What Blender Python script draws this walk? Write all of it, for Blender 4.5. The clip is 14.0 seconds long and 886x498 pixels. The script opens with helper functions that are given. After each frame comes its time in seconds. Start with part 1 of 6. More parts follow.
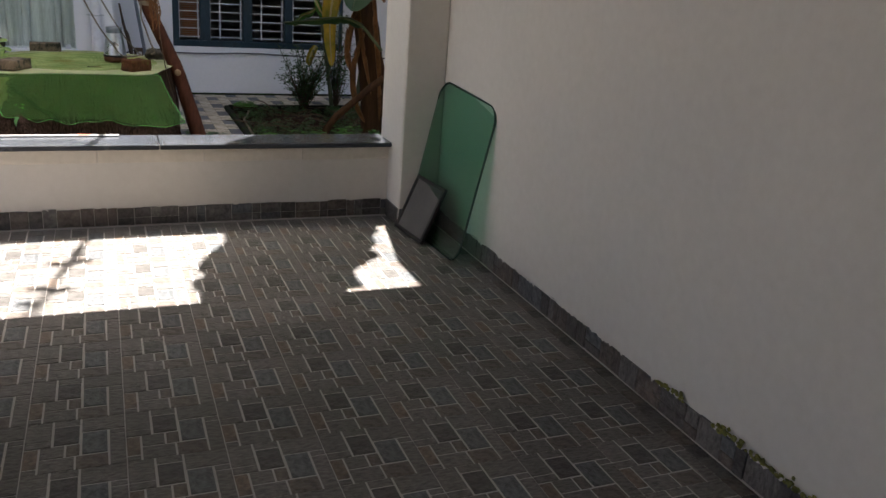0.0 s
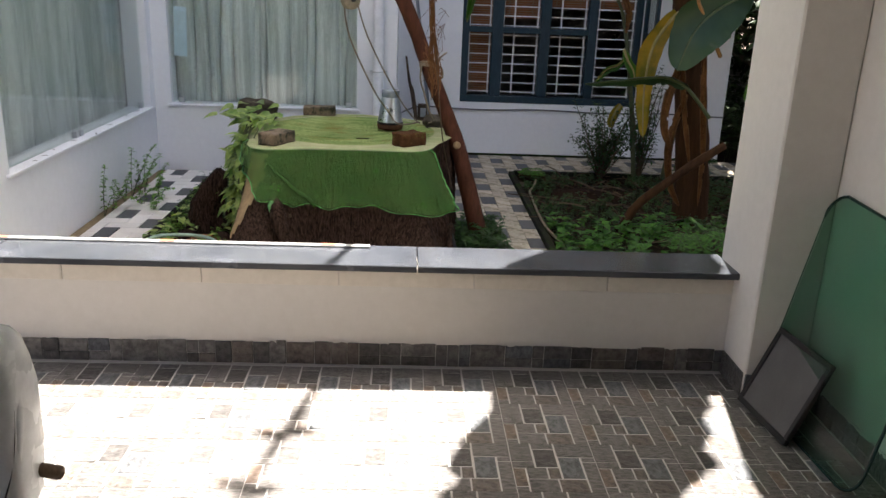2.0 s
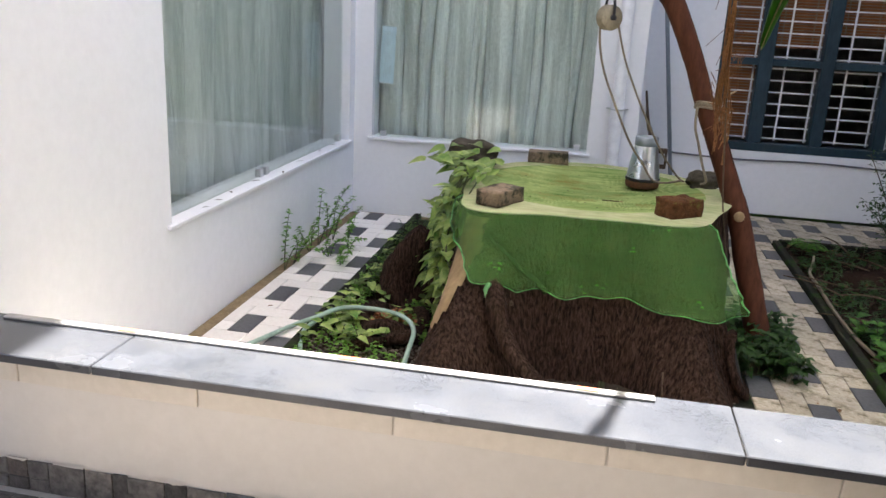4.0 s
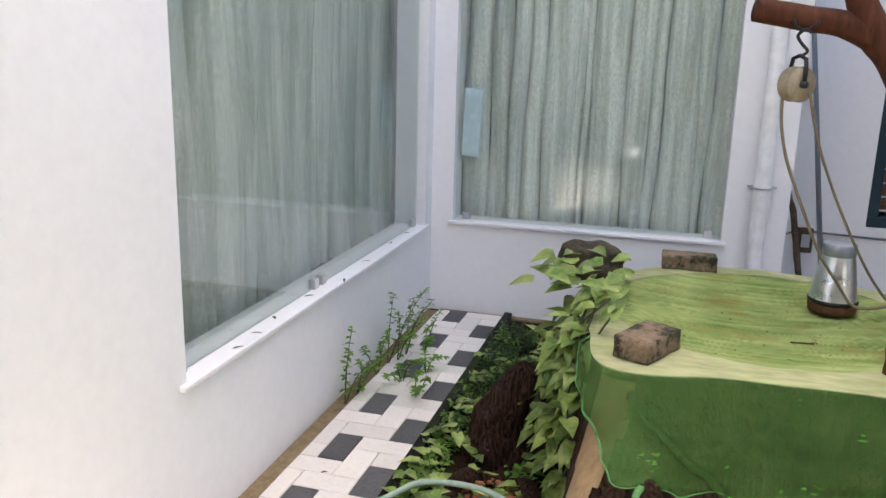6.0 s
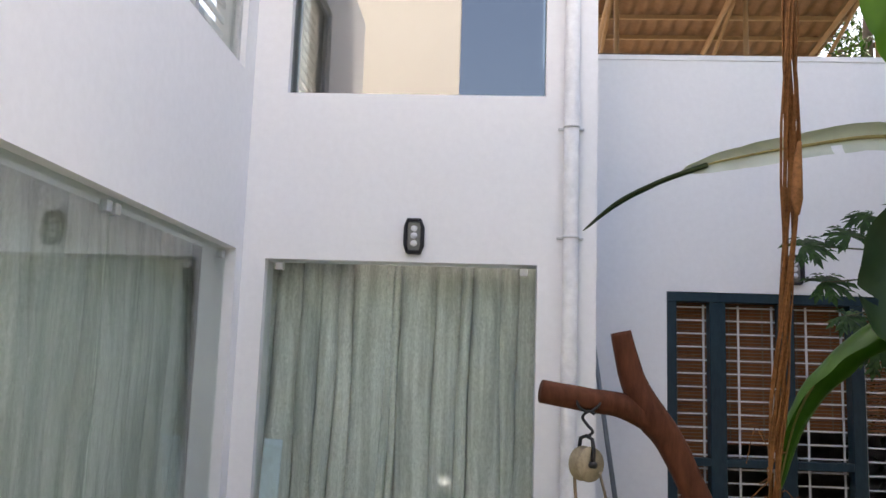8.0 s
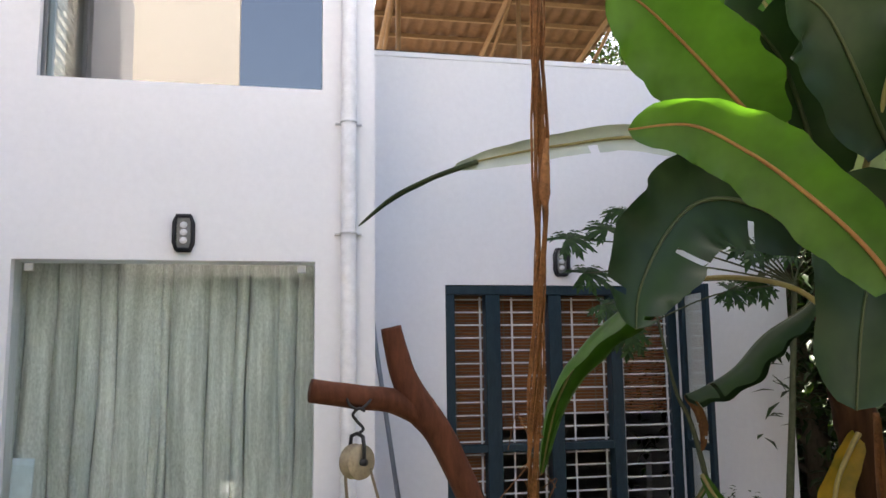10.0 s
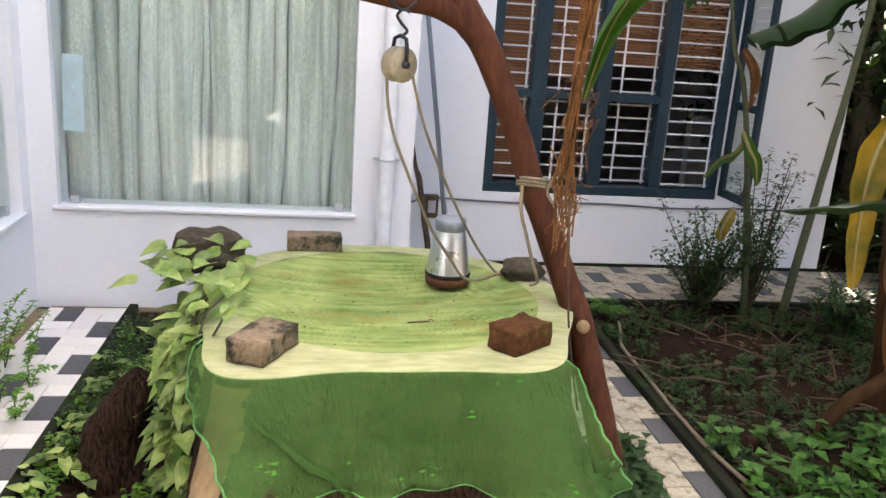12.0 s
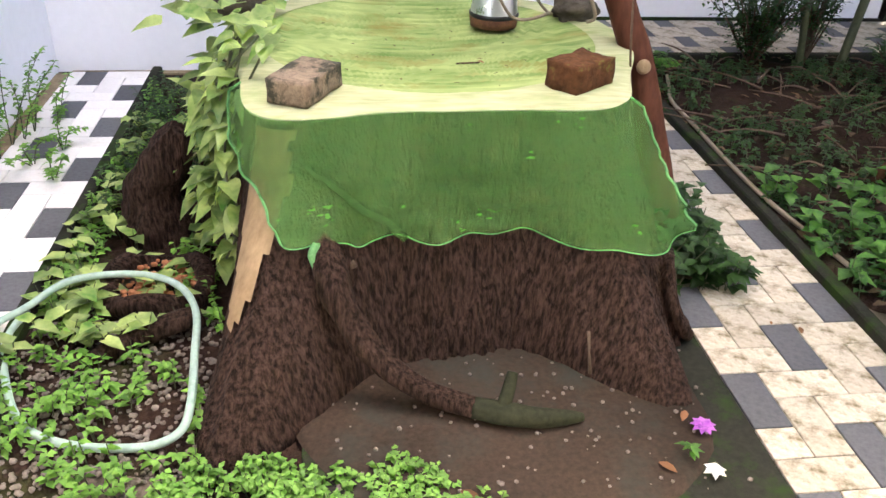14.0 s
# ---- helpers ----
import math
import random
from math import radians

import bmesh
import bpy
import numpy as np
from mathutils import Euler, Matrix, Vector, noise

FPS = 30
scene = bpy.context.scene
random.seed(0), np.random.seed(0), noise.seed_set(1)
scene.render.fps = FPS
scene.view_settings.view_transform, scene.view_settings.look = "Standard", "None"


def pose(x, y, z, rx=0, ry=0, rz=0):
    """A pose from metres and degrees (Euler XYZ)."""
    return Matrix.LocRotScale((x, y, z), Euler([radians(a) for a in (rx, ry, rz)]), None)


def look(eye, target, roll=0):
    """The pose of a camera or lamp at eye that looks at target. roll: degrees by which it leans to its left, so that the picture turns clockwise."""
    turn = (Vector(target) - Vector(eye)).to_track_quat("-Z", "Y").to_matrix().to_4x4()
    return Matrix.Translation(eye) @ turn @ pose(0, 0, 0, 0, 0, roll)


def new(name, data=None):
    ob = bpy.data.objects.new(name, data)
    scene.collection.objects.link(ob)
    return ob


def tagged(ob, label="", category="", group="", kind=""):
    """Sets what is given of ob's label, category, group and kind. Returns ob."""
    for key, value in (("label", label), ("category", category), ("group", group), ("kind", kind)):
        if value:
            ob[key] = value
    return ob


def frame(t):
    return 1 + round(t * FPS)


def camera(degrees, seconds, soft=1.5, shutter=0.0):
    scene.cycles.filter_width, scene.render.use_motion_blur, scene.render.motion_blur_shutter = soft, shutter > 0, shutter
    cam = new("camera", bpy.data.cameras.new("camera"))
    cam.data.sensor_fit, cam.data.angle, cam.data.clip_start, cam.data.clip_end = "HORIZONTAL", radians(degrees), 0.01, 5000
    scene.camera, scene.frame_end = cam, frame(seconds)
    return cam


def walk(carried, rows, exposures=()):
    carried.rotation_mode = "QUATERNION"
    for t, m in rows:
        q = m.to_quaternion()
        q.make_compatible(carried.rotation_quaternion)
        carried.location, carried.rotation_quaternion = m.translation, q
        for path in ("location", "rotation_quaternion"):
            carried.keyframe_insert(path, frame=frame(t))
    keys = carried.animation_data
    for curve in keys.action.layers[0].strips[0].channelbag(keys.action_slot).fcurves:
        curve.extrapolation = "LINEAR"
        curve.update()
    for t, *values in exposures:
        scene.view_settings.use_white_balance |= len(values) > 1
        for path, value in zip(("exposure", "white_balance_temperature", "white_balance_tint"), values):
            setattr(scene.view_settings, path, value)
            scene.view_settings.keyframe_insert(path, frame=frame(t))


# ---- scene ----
cam = camera(56.8, 14.0)
PATH = [
    (0, (-0.005, 0.137, 1.508), (0.734, 1.879, 0.86), 4.3),
    (0.5, (0.188, 0.521, 1.493), (0.844, 2.291, 0.831), 5.5),
    (1, (0.194, 0.846, 1.542), (0.866, 2.592, 0.836), 4.0),
    (1.5, (0.212, 1.247, 1.541), (0.68, 3.094, 0.933), 3.3),
    (2, (0.191, 1.669, 1.569), (0.287, 3.571, 0.959), 2.3),
    (2.5, (0.077, 2.007, 1.531), (0.104, 3.899, 0.885), 2.7),
    (3, (0.012, 2.318, 1.512), (-0.042, 4.212, 0.871), 1.1),
    (3.5, (-0.033, 2.681, 1.505), (-0.3, 4.571, 0.909), 2.4),
    (4, (-0.179, 2.974, 1.475), (-0.523, 4.861, 0.909), 2.9),
    (4.2, (-0.238, 3.13, 1.483), (-0.569, 5.017, 0.908), 1.6),
    (6.5, (-0.584, 4.177, 1.596), (-1.127, 6.066, 1.226), 2.1),
    (7, (-0.562, 4.216, 1.667), (-1.0, 6.158, 1.478), 2.3),
    (7.5, (-0.545, 4.23, 1.733), (-0.85, 6.206, 1.77), 1.5),
    (8, (-0.538, 4.2, 1.793), (-0.651, 6.178, 2.069), 1.9),
    (8.2, (-0.535, 4.214, 1.806), (-0.565, 6.179, 2.173), 1.7),
    (10.3, (-0.424, 4.266, 1.798), (0.053, 6.197, 2.015), -0.4),
    (10.5, (-0.409, 4.277, 1.783), (0.116, 6.202, 1.919), 0.1),
    (11, (-0.404, 4.294, 1.71), (0.079, 6.231, 1.59), 2.1),
    (11.5, (-0.412, 4.312, 1.664), (-0.022, 6.245, 1.331), 3.0),
    (12, (-0.434, 4.309, 1.602), (-0.136, 6.216, 1.076), 3.9),
    (12.5, (-0.488, 4.308, 1.55), (-0.311, 6.172, 0.848), 3.8),
    (13, (-0.523, 4.287, 1.528), (-0.458, 6.118, 0.726), 3.2),
    (13.5, (-0.553, 4.301, 1.468), (-0.439, 6.066, 0.533), 3.3),
    (14, (-0.505, 4.424, 1.43), (-0.26, 6.128, 0.412), 2.5),
]
EXPOSURES = [(0.0, 2.45, 6350, 12), (0.5, 2.0, 6350, 12), (1.0, 2.2, 6350, 12), (1.5, 2.5, 6350, 12), (2.5, 2.85, 6450, 12), (4.2, 3.2, 6400, 13), (6.5, 3.3, 6700, 14),
             (7.0, 3.4, 6900, 14), (8.0, 2.8, 6800, 14), (10.5, 3.1, 6900, 14), (11.0, 3.5, 7000, 14), (12.5, 3.85, 6750, 15), (13.0, 3.65, 6750, 15), (13.5, 3.55, 6750, 15), (14.0, 4.2, 6450, 17)]
walk(cam, [(t, look(eye, target, roll)) for t, eye, target, roll in PATH], EXPOSURES)

# ---- daylight ----
SUN_UP, SUN_ROUND = radians(69.5), radians(11.5)
SUN_WAY = Vector((math.cos(SUN_UP) * math.sin(SUN_ROUND), math.cos(SUN_UP) * math.cos(SUN_ROUND), math.sin(SUN_UP)))
world = bpy.data.worlds.new("sky")
scene.world = world
world.use_nodes = True
sky = world.node_tree.nodes.new("ShaderNodeTexSky")
sky.sky_type, sky.sun_disc, sky.sun_elevation, sky.sun_rotation = "NISHITA", False, SUN_UP, SUN_ROUND
sky.air_density, sky.dust_density = 1.0, 6.0
back = world.node_tree.nodes["Background"]
back.inputs["Strength"].default_value = 0.08
world.node_tree.links.new(sky.outputs["Color"], back.inputs["Color"])
sun = new("sun", bpy.data.lights.new("sun", "SUN"))
sun.data.energy, sun.data.angle, sun.data.color = 5.0, radians(0.6), (1.0, 0.95, 0.88)
sun.matrix_world = look(SUN_WAY * 30, (0, 0, 0))


# ---- materials ----
def shader(name):
    m = bpy.data.materials.new(name)
    m.use_nodes = True
    t = m.node_tree
    return m, t, t.nodes["Principled BSDF"], t.nodes["Material Output"]


def ramp(t, fac, stops):
    r = t.nodes.new("ShaderNodeValToRGB")
    r.color_ramp.elements[0].position, r.color_ramp.elements[0].color = stops[0][0], (*stops[0][1], 1)
    r.color_ramp.elements[1].position, r.color_ramp.elements[1].color = stops[-1][0], (*stops[-1][1], 1)
    for p, c in stops[1:-1]:
        r.color_ramp.elements.new(p).color = (*c, 1)
    t.links.new(fac, r.inputs["Fac"])
    return r.outputs["Color"]


def noisy(t, scale, detail=4.0, rough=0.6, stretch=None, distortion=0.0):
    co = t.nodes.new("ShaderNodeTexCoord").outputs["Object"]
    if stretch:
        mp = t.nodes.new("ShaderNodeMapping")
        mp.inputs["Scale"].default_value = stretch
        t.links.new(co, mp.inputs["Vector"])
        co = mp.outputs["Vector"]
    n = t.nodes.new("ShaderNodeTexNoise")
    n.inputs["Scale"].default_value, n.inputs["Detail"].default_value = scale, detail
    n.inputs["Roughness"].default_value, n.inputs["Distortion"].default_value = rough, distortion
    t.links.new(co, n.inputs["Vector"])
    return n.outputs["Fac"]


def mixed(t, a, b, fac, how="MIX"):
    m = t.nodes.new("ShaderNodeMix")
    m.data_type, m.blend_type = "RGBA", how
    for value, slot in ((fac, m.inputs[0]), (a, m.inputs[6]), (b, m.inputs[7])):
        if isinstance(value, bpy.types.NodeSocket):
            t.links.new(value, slot)
        elif isinstance(value, tuple):
            slot.default_value = (*value, 1)
        else:
            slot.default_value = value
    return m.outputs[2]


def bumped(t, p, height, strength, distance=0.01):
    b = t.nodes.new("ShaderNodeBump")
    b.inputs["Strength"].default_value, b.inputs["Distance"].default_value = strength, distance
    t.links.new(height, b.inputs["Height"])
    t.links.new(b.outputs["Normal"], p.inputs["Normal"])


def surface(name, base, dark=None, light=None, rough=0.7, metal=0.0, fine=60.0, coarse=3.0, bump=0.15, depth=0.004,
            stretch=None, stain=None, stain_at=(0.58, 0.72), stain_scale=2.0, vary=0.0, spec=0.3, band=(0.3, 0.7), even=0.5):
    """Grain at a fine and a coarse scale, stains with shapes of their own, and a spread from piece to piece."""
    m, t, p, _ = shader(name)
    dark = dark or tuple(c * 0.75 for c in base)
    light = light or tuple(min(1, c * 1.15) for c in base)
    grain = noisy(t, fine, 5, 0.65, stretch)
    broad = noisy(t, coarse, 4, 0.6, stretch)
    colour = mixed(t, ramp(t, grain, [(band[0], dark), (band[1], light)]), ramp(t, broad, [(0.35, base), (0.68, light)]), even)
    if stain:
        colour = mixed(t, colour, stain, ramp(t, noisy(t, stain_scale, 6, 0.7), [(stain_at[0], (0, 0, 0)), (stain_at[1], (1, 1, 1))]))
    if vary:
        info = t.nodes.new("ShaderNodeObjectInfo").outputs["Random"]
        colour = mixed(t, colour, ramp(t, info, [(0.0, (1 - vary,) * 3), (1.0, (1 + vary,) * 3)]), 1.0, "MULTIPLY")
    t.links.new(colour, p.inputs["Base Color"])
    p.inputs["Metallic"].default_value = metal
    p.inputs["Specular IOR Level"].default_value = spec
    t.links.new(ramp(t, broad, [(0.3, (max(0.02, rough - 0.12),) * 3), (0.7, (min(1, rough + 0.1),) * 3)]), p.inputs["Roughness"])
    if bump:
        bumped(t, p, grain, bump, depth)
    return m


def leafy(name, dark, light, through_light=0.35, rough=0.45, scale=14.0, vary=True):
    """A leaf: reflects and lets light through."""
    m, t, p, out = shader(name)
    tone = noisy(t, scale, 3, 0.6)
    colour = ramp(t, tone, [(0.3, dark), (0.7, light)])
    if vary:
        island = t.nodes.new("ShaderNodeNewGeometry").outputs["Random Per Island"]
        colour = mixed(t, colour, ramp(t, island, [(0.0, (0.65, 0.65, 0.6)), (1.0, (1.3, 1.25, 1.0))]), 1.0, "MULTIPLY")
    t.links.new(colour, p.inputs["Base Color"])
    p.inputs["Roughness"].default_value = rough
    p.inputs["Specular IOR Level"].default_value = 0.3
    tr = t.nodes.new("ShaderNodeBsdfTranslucent")
    t.links.new(mixed(t, colour, (1.5, 1.7, 0.5), 1.0, "MULTIPLY"), tr.inputs["Color"])
    mx = t.nodes.new("ShaderNodeMixShader")
    mx.inputs[0].default_value = through_light
    t.links.new(p.outputs[0], mx.inputs[1])
    t.links.new(tr.outputs[0], mx.inputs[2])
    t.links.new(mx.outputs[0], out.inputs["Surface"])
    return m


def glassy(name, tint, gloss=1.0, rough=0.0, floor=0.0):
    """Clear sheet glass: tinted straight-through light, with a Fresnel gloss."""
    m, t, p, out = shader(name)
    t.nodes.remove(p)
    clear = t.nodes.new("ShaderNodeBsdfTransparent")
    clear.inputs["Color"].default_value = (*tint, 1)
    gl = t.nodes.new("ShaderNodeBsdfGlossy")
    gl.inputs["Roughness"].default_value = rough
    fr = t.nodes.new("ShaderNodeFresnel")
    fr.inputs["IOR"].default_value = 1.5
    ma = t.nodes.new("ShaderNodeMath")
    ma.operation = "MULTIPLY_ADD"
    ma.inputs[1].default_value, ma.inputs[2].default_value = gloss, floor
    t.links.new(fr.outputs[0], ma.inputs[0])
    mx = t.nodes.new("ShaderNodeMixShader")
    t.links.new(ma.outputs[0], mx.inputs[0])
    t.links.new(clear.outputs[0], mx.inputs[1])
    t.links.new(gl.outputs[0], mx.inputs[2])
    t.links.new(mx.outputs[0], out.inputs["Surface"])
    return m


def cloth(name, dark, light, thin=0.35, clear=0.0, weave=(400, 400, 400), rough=0.85, stain=None):
    """Woven cloth or net: diffuse, translucent, and open between the threads."""
    m, t, p, out = shader(name)
    colour = mixed(t, ramp(t, noisy(t, 1.0, 2, 0.5, weave), [(0.35, dark), (0.65, light)]), ramp(t, noisy(t, 5, 4, 0.6), [(0.3, dark), (0.7, light)]), 0.5)
    if stain:
        colour = mixed(t, colour, stain, ramp(t, noisy(t, 2.6, 5, 0.65, (1, 2.2, 1)), [(0.50, (0, 0, 0)), (0.68, (0.75, 0.75, 0.75))]))
    t.links.new(colour, p.inputs["Base Color"])
    p.inputs["Roughness"].default_value = rough
    p.inputs["Specular IOR Level"].default_value = 0.15
    tr = t.nodes.new("ShaderNodeBsdfTranslucent")
    t.links.new(colour, tr.inputs["Color"])
    mx = t.nodes.new("ShaderNodeMixShader")
    mx.inputs[0].default_value = thin
    t.links.new(p.outputs[0], mx.inputs[1])
    t.links.new(tr.outputs[0], mx.inputs[2])
    last = mx.outputs[0]
    if clear:
        gap = t.nodes.new("ShaderNodeBsdfTransparent")
        my = t.nodes.new("ShaderNodeMixShader")
        t.links.new(ramp(t, noisy(t, 9, 3, 0.6), [(0.3, (clear - 0.12,) * 3), (0.7, (clear + 0.12,) * 3)]), my.inputs[0])
        t.links.new(last, my.inputs[1])
        t.links.new(gap.outputs[0], my.inputs[2])
        last = my.outputs[0]
    t.links.new(last, out.inputs["Surface"])
    return m


M_PORCH = surface("porch_plaster", (0.61, 0.57, 0.51), (0.57, 0.53, 0.47), (0.65, 0.61, 0.55), 0.75, fine=25, coarse=1.2, bump=0.08, spec=0.2)
M_WHITE = surface("white_plaster", (0.78, 0.78, 0.80), (0.74, 0.74, 0.76), (0.82, 0.82, 0.84), 0.8, fine=22, coarse=0.9, bump=0.06, spec=0.2, stain=(0.55, 0.52, 0.46), stain_at=(0.70, 0.86), stain_scale=1.4)
M_CEIL = surface("ceiling_paint", (0.75, 0.74, 0.72), rough=0.85, fine=20, coarse=1, bump=0.04)
M_CREAM = surface("cream_tile", (0.60, 0.54, 0.45), (0.53, 0.475, 0.39), (0.66, 0.60, 0.51), 0.4, fine=30, coarse=5, bump=0.05, vary=0.05)
M_GRANITE = surface("black_granite", (0.034, 0.037, 0.042), (0.016, 0.018, 0.022), (0.065, 0.070, 0.080), 0.20, fine=260, coarse=4, bump=0.03, spec=0.5, stain=(0.055, 0.057, 0.060), stain_at=(0.45, 0.70), stain_scale=3.5)
M_SLATE = [surface("slate_" + n, b, tuple(c * 0.42 for c in b), tuple(c * 1.75 for c in b), 0.42, fine=34, coarse=14, bump=1.0, depth=0.010, even=0.3, band=(0.36, 0.64), vary=0.16, stretch=st)
           for n, b, st in (("grey", (0.120, 0.110, 0.100), (1, 2.6, 1)), ("dark", (0.068, 0.062, 0.056), (1, 1, 1)), ("blue", (0.095, 0.098, 0.099), (1.6, 1, 1)),
                            ("orange", (0.145, 0.108, 0.082), (1, 1, 1)), ("brown", (0.105, 0.086, 0.072), (1, 1, 1)))]
M_GROUT = surface("pale_joint", (0.50, 0.475, 0.44), rough=0.9, fine=90, coarse=6, bump=0.2)
M_PAVER = surface("white_paver", (0.71, 0.66, 0.61), (0.63, 0.58, 0.53), (0.78, 0.75, 0.71), 0.7, fine=55, coarse=6, bump=0.15, vary=0.08, stain=(0.22, 0.18, 0.09), stain_at=(0.60, 0.74), stain_scale=9)
M_PAVER_DIRTY = surface("stained_paver", (0.42, 0.36, 0.27), (0.27, 0.215, 0.14), (0.56, 0.50, 0.41), 0.75, fine=55, coarse=6, bump=0.25, vary=0.14, stain=(0.10, 0.08, 0.03), stain_at=(0.47, 0.64), stain_scale=11)
M_PAVER_DARK = surface("slate_paver", (0.07, 0.07, 0.075), (0.04, 0.04, 0.044), (0.12, 0.12, 0.125), 0.65, fine=60, coarse=7, bump=0.25, vary=0.12)
M_SOIL = surface("damp_soil", (0.020, 0.010, 0.007), (0.005, 0.003, 0.002), (0.042, 0.024, 0.017), 0.95, fine=45, coarse=4, bump=0.9, depth=0.02, stain=(0.035, 0.042, 0.014), stain_at=(0.55, 0.7), stain_scale=3, spec=0.08)
M_EARTH = surface("bare_ground", (0.112, 0.091, 0.070), rough=0.95, fine=30, coarse=1.5, bump=0.6, depth=0.02, spec=0.08)
M_SLAB = surface("wet_concrete", (0.024, 0.016, 0.011), (0.009, 0.006, 0.004), (0.050, 0.034, 0.024), 0.7, fine=60, coarse=3.5, bump=0.3, stain=(0.03, 0.032, 0.026), stain_at=(0.5, 0.68), stain_scale=2.5, spec=0.08)
M_KERB = surface("mossy_kerb", (0.016, 0.016, 0.012), (0.007, 0.007, 0.005), (0.030, 0.029, 0.022), 0.85, fine=60, coarse=4, bump=0.5, spec=0.08, stain=(0.022, 0.040, 0.010), stain_at=(0.50, 0.62), stain_scale=7)
# Strong dark-to-light grain paints in the shade of the bark cracks.
M_BARK = surface("bark_concrete", (0.030, 0.0165, 0.012), (0.003, 0.0018, 0.0013), (0.105, 0.062, 0.046), 0.85, fine=90, coarse=50, bump=1.0, depth=0.04, stretch=(1, 1, 0.16), band=(0.40, 0.68), even=0.25, spec=0.08)
M_PEEL = surface("bare_ochre_wood", (0.20, 0.13, 0.062), (0.09, 0.052, 0.026), (0.30, 0.215, 0.12), 0.8, fine=40, coarse=7, bump=0.4, stretch=(1, 1, 0.25))
M_RIM = surface("well_rim_cement", (0.52, 0.49, 0.38), rough=0.85, fine=40, coarse=5, bump=0.3)
M_TIP = surface("mossy_root", (0.016, 0.018, 0.011), (0.006, 0.007, 0.004), (0.034, 0.036, 0.02), 0.85, fine=50, coarse=8, bump=0.7, spec=0.08)
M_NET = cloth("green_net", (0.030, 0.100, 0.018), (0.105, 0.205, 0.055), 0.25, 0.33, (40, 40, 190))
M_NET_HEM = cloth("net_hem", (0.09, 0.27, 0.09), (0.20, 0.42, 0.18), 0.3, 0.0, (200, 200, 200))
# Paler net for the top; long streaks draw its wrinkles in colour.
M_NET_TOP = cloth("pale_net", (0.11, 0.19, 0.045), (0.36, 0.42, 0.16), 0.15, 0.0, (4, 80, 4), stain=(0.22, 0.15, 0.035))
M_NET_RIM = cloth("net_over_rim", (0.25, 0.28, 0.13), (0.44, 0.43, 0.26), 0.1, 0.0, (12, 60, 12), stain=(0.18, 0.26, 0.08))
M_BRICK = surface("weathered_brick", (0.155, 0.108, 0.07), (0.06, 0.04, 0.026), (0.31, 0.235, 0.16), 0.9, fine=60, coarse=14, bump=0.6, depth=0.006, stain=(0.035, 0.033, 0.020), stain_at=(0.46, 0.58), stain_scale=14)
M_LATERITE = surface("red_laterite", (0.075, 0.030, 0.012), (0.016, 0.008, 0.005), (0.125, 0.056, 0.026), 0.95, fine=50, coarse=18, bump=1.0, depth=0.008, stain=(0.12, 0.12, 0.03), stain_at=(0.56, 0.7), stain_scale=20, spec=0.08)
M_STONE = surface("dark_stone", (0.042, 0.035, 0.026), (0.012, 0.010, 0.007), (0.10, 0.085, 0.064), 0.95, fine=45, coarse=16, bump=1.0, depth=0.008, spec=0.08)
M_LOG = surface("peeled_log", (0.050, 0.017, 0.010), (0.016, 0.006, 0.004), (0.105, 0.040, 0.023), 0.65, fine=40, coarse=6, bump=0.4, depth=0.006, stretch=(1, 1, 0.2), spec=0.08)
M_LOG_END = surface("cut_log_end", (0.16, 0.075, 0.045), rough=0.7, fine=60, coarse=10, bump=0.2)
M_ROPE = surface("hemp_rope", (0.17, 0.135, 0.095), (0.09, 0.07, 0.05), (0.27, 0.22, 0.155), 0.9, fine=160, coarse=20, bump=0.8, depth=0.003)
M_FIBRE = surface("dry_fibre", (0.11, 0.048, 0.02), (0.035, 0.016, 0.008), (0.27, 0.13, 0.055), 0.85, fine=80, coarse=9, bump=0.5, spec=0.08)
M_STEEL = surface("galvanised_steel", (0.62, 0.64, 0.66), (0.50, 0.52, 0.54), (0.72, 0.74, 0.76), 0.34, 0.9, fine=30, coarse=9, bump=0.05)
M_RUST = surface("rusty_iron", (0.12, 0.05, 0.03), (0.05, 0.025, 0.018), (0.20, 0.09, 0.05), 0.8, 0.3, fine=60, coarse=14, bump=0.4)
M_IRON = surface("black_iron", (0.03, 0.03, 0.033), rough=0.5, metal=0.6, fine=60, coarse=10, bump=0.1)
M_PULLEY = surface("worn_wheel", (0.22, 0.18, 0.12), (0.12, 0.095, 0.062), (0.33, 0.28, 0.20), 0.6, fine=50, coarse=12, bump=0.2)
M_ROD = surface("grey_rod", (0.25, 0.28, 0.32), rough=0.45, metal=0.4, fine=40, coarse=6, bump=0.1)
M_HOSE = surface("pale_hose", (0.25, 0.36, 0.30), (0.16, 0.24, 0.20), (0.34, 0.45, 0.38), 0.5, fine=40, coarse=10, bump=0.08)
M_PVC = surface("white_pvc", (0.78, 0.78, 0.80), rough=0.75, fine=15, coarse=2, bump=0.03)
M_BLUE = surface("blue_grey_paint", (0.010, 0.028, 0.042), (0.006, 0.018, 0.029), (0.017, 0.042, 0.060), 0.45, fine=40, coarse=4, bump=0.08, stretch=(1, 1, 0.3))
M_GRILLE = surface("white_enamel", (0.72, 0.72, 0.74), rough=0.45, fine=30, coarse=4, bump=0.03)
M_BLIND = surface("bamboo_blind", (0.20, 0.078, 0.03), (0.09, 0.035, 0.014), (0.30, 0.13, 0.055), 0.7, fine=30, coarse=5, bump=0.3, stretch=(0.6, 1, 6))
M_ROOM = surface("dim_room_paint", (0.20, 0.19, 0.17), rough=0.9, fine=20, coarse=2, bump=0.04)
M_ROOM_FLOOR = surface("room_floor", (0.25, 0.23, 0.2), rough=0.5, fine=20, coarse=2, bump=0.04)
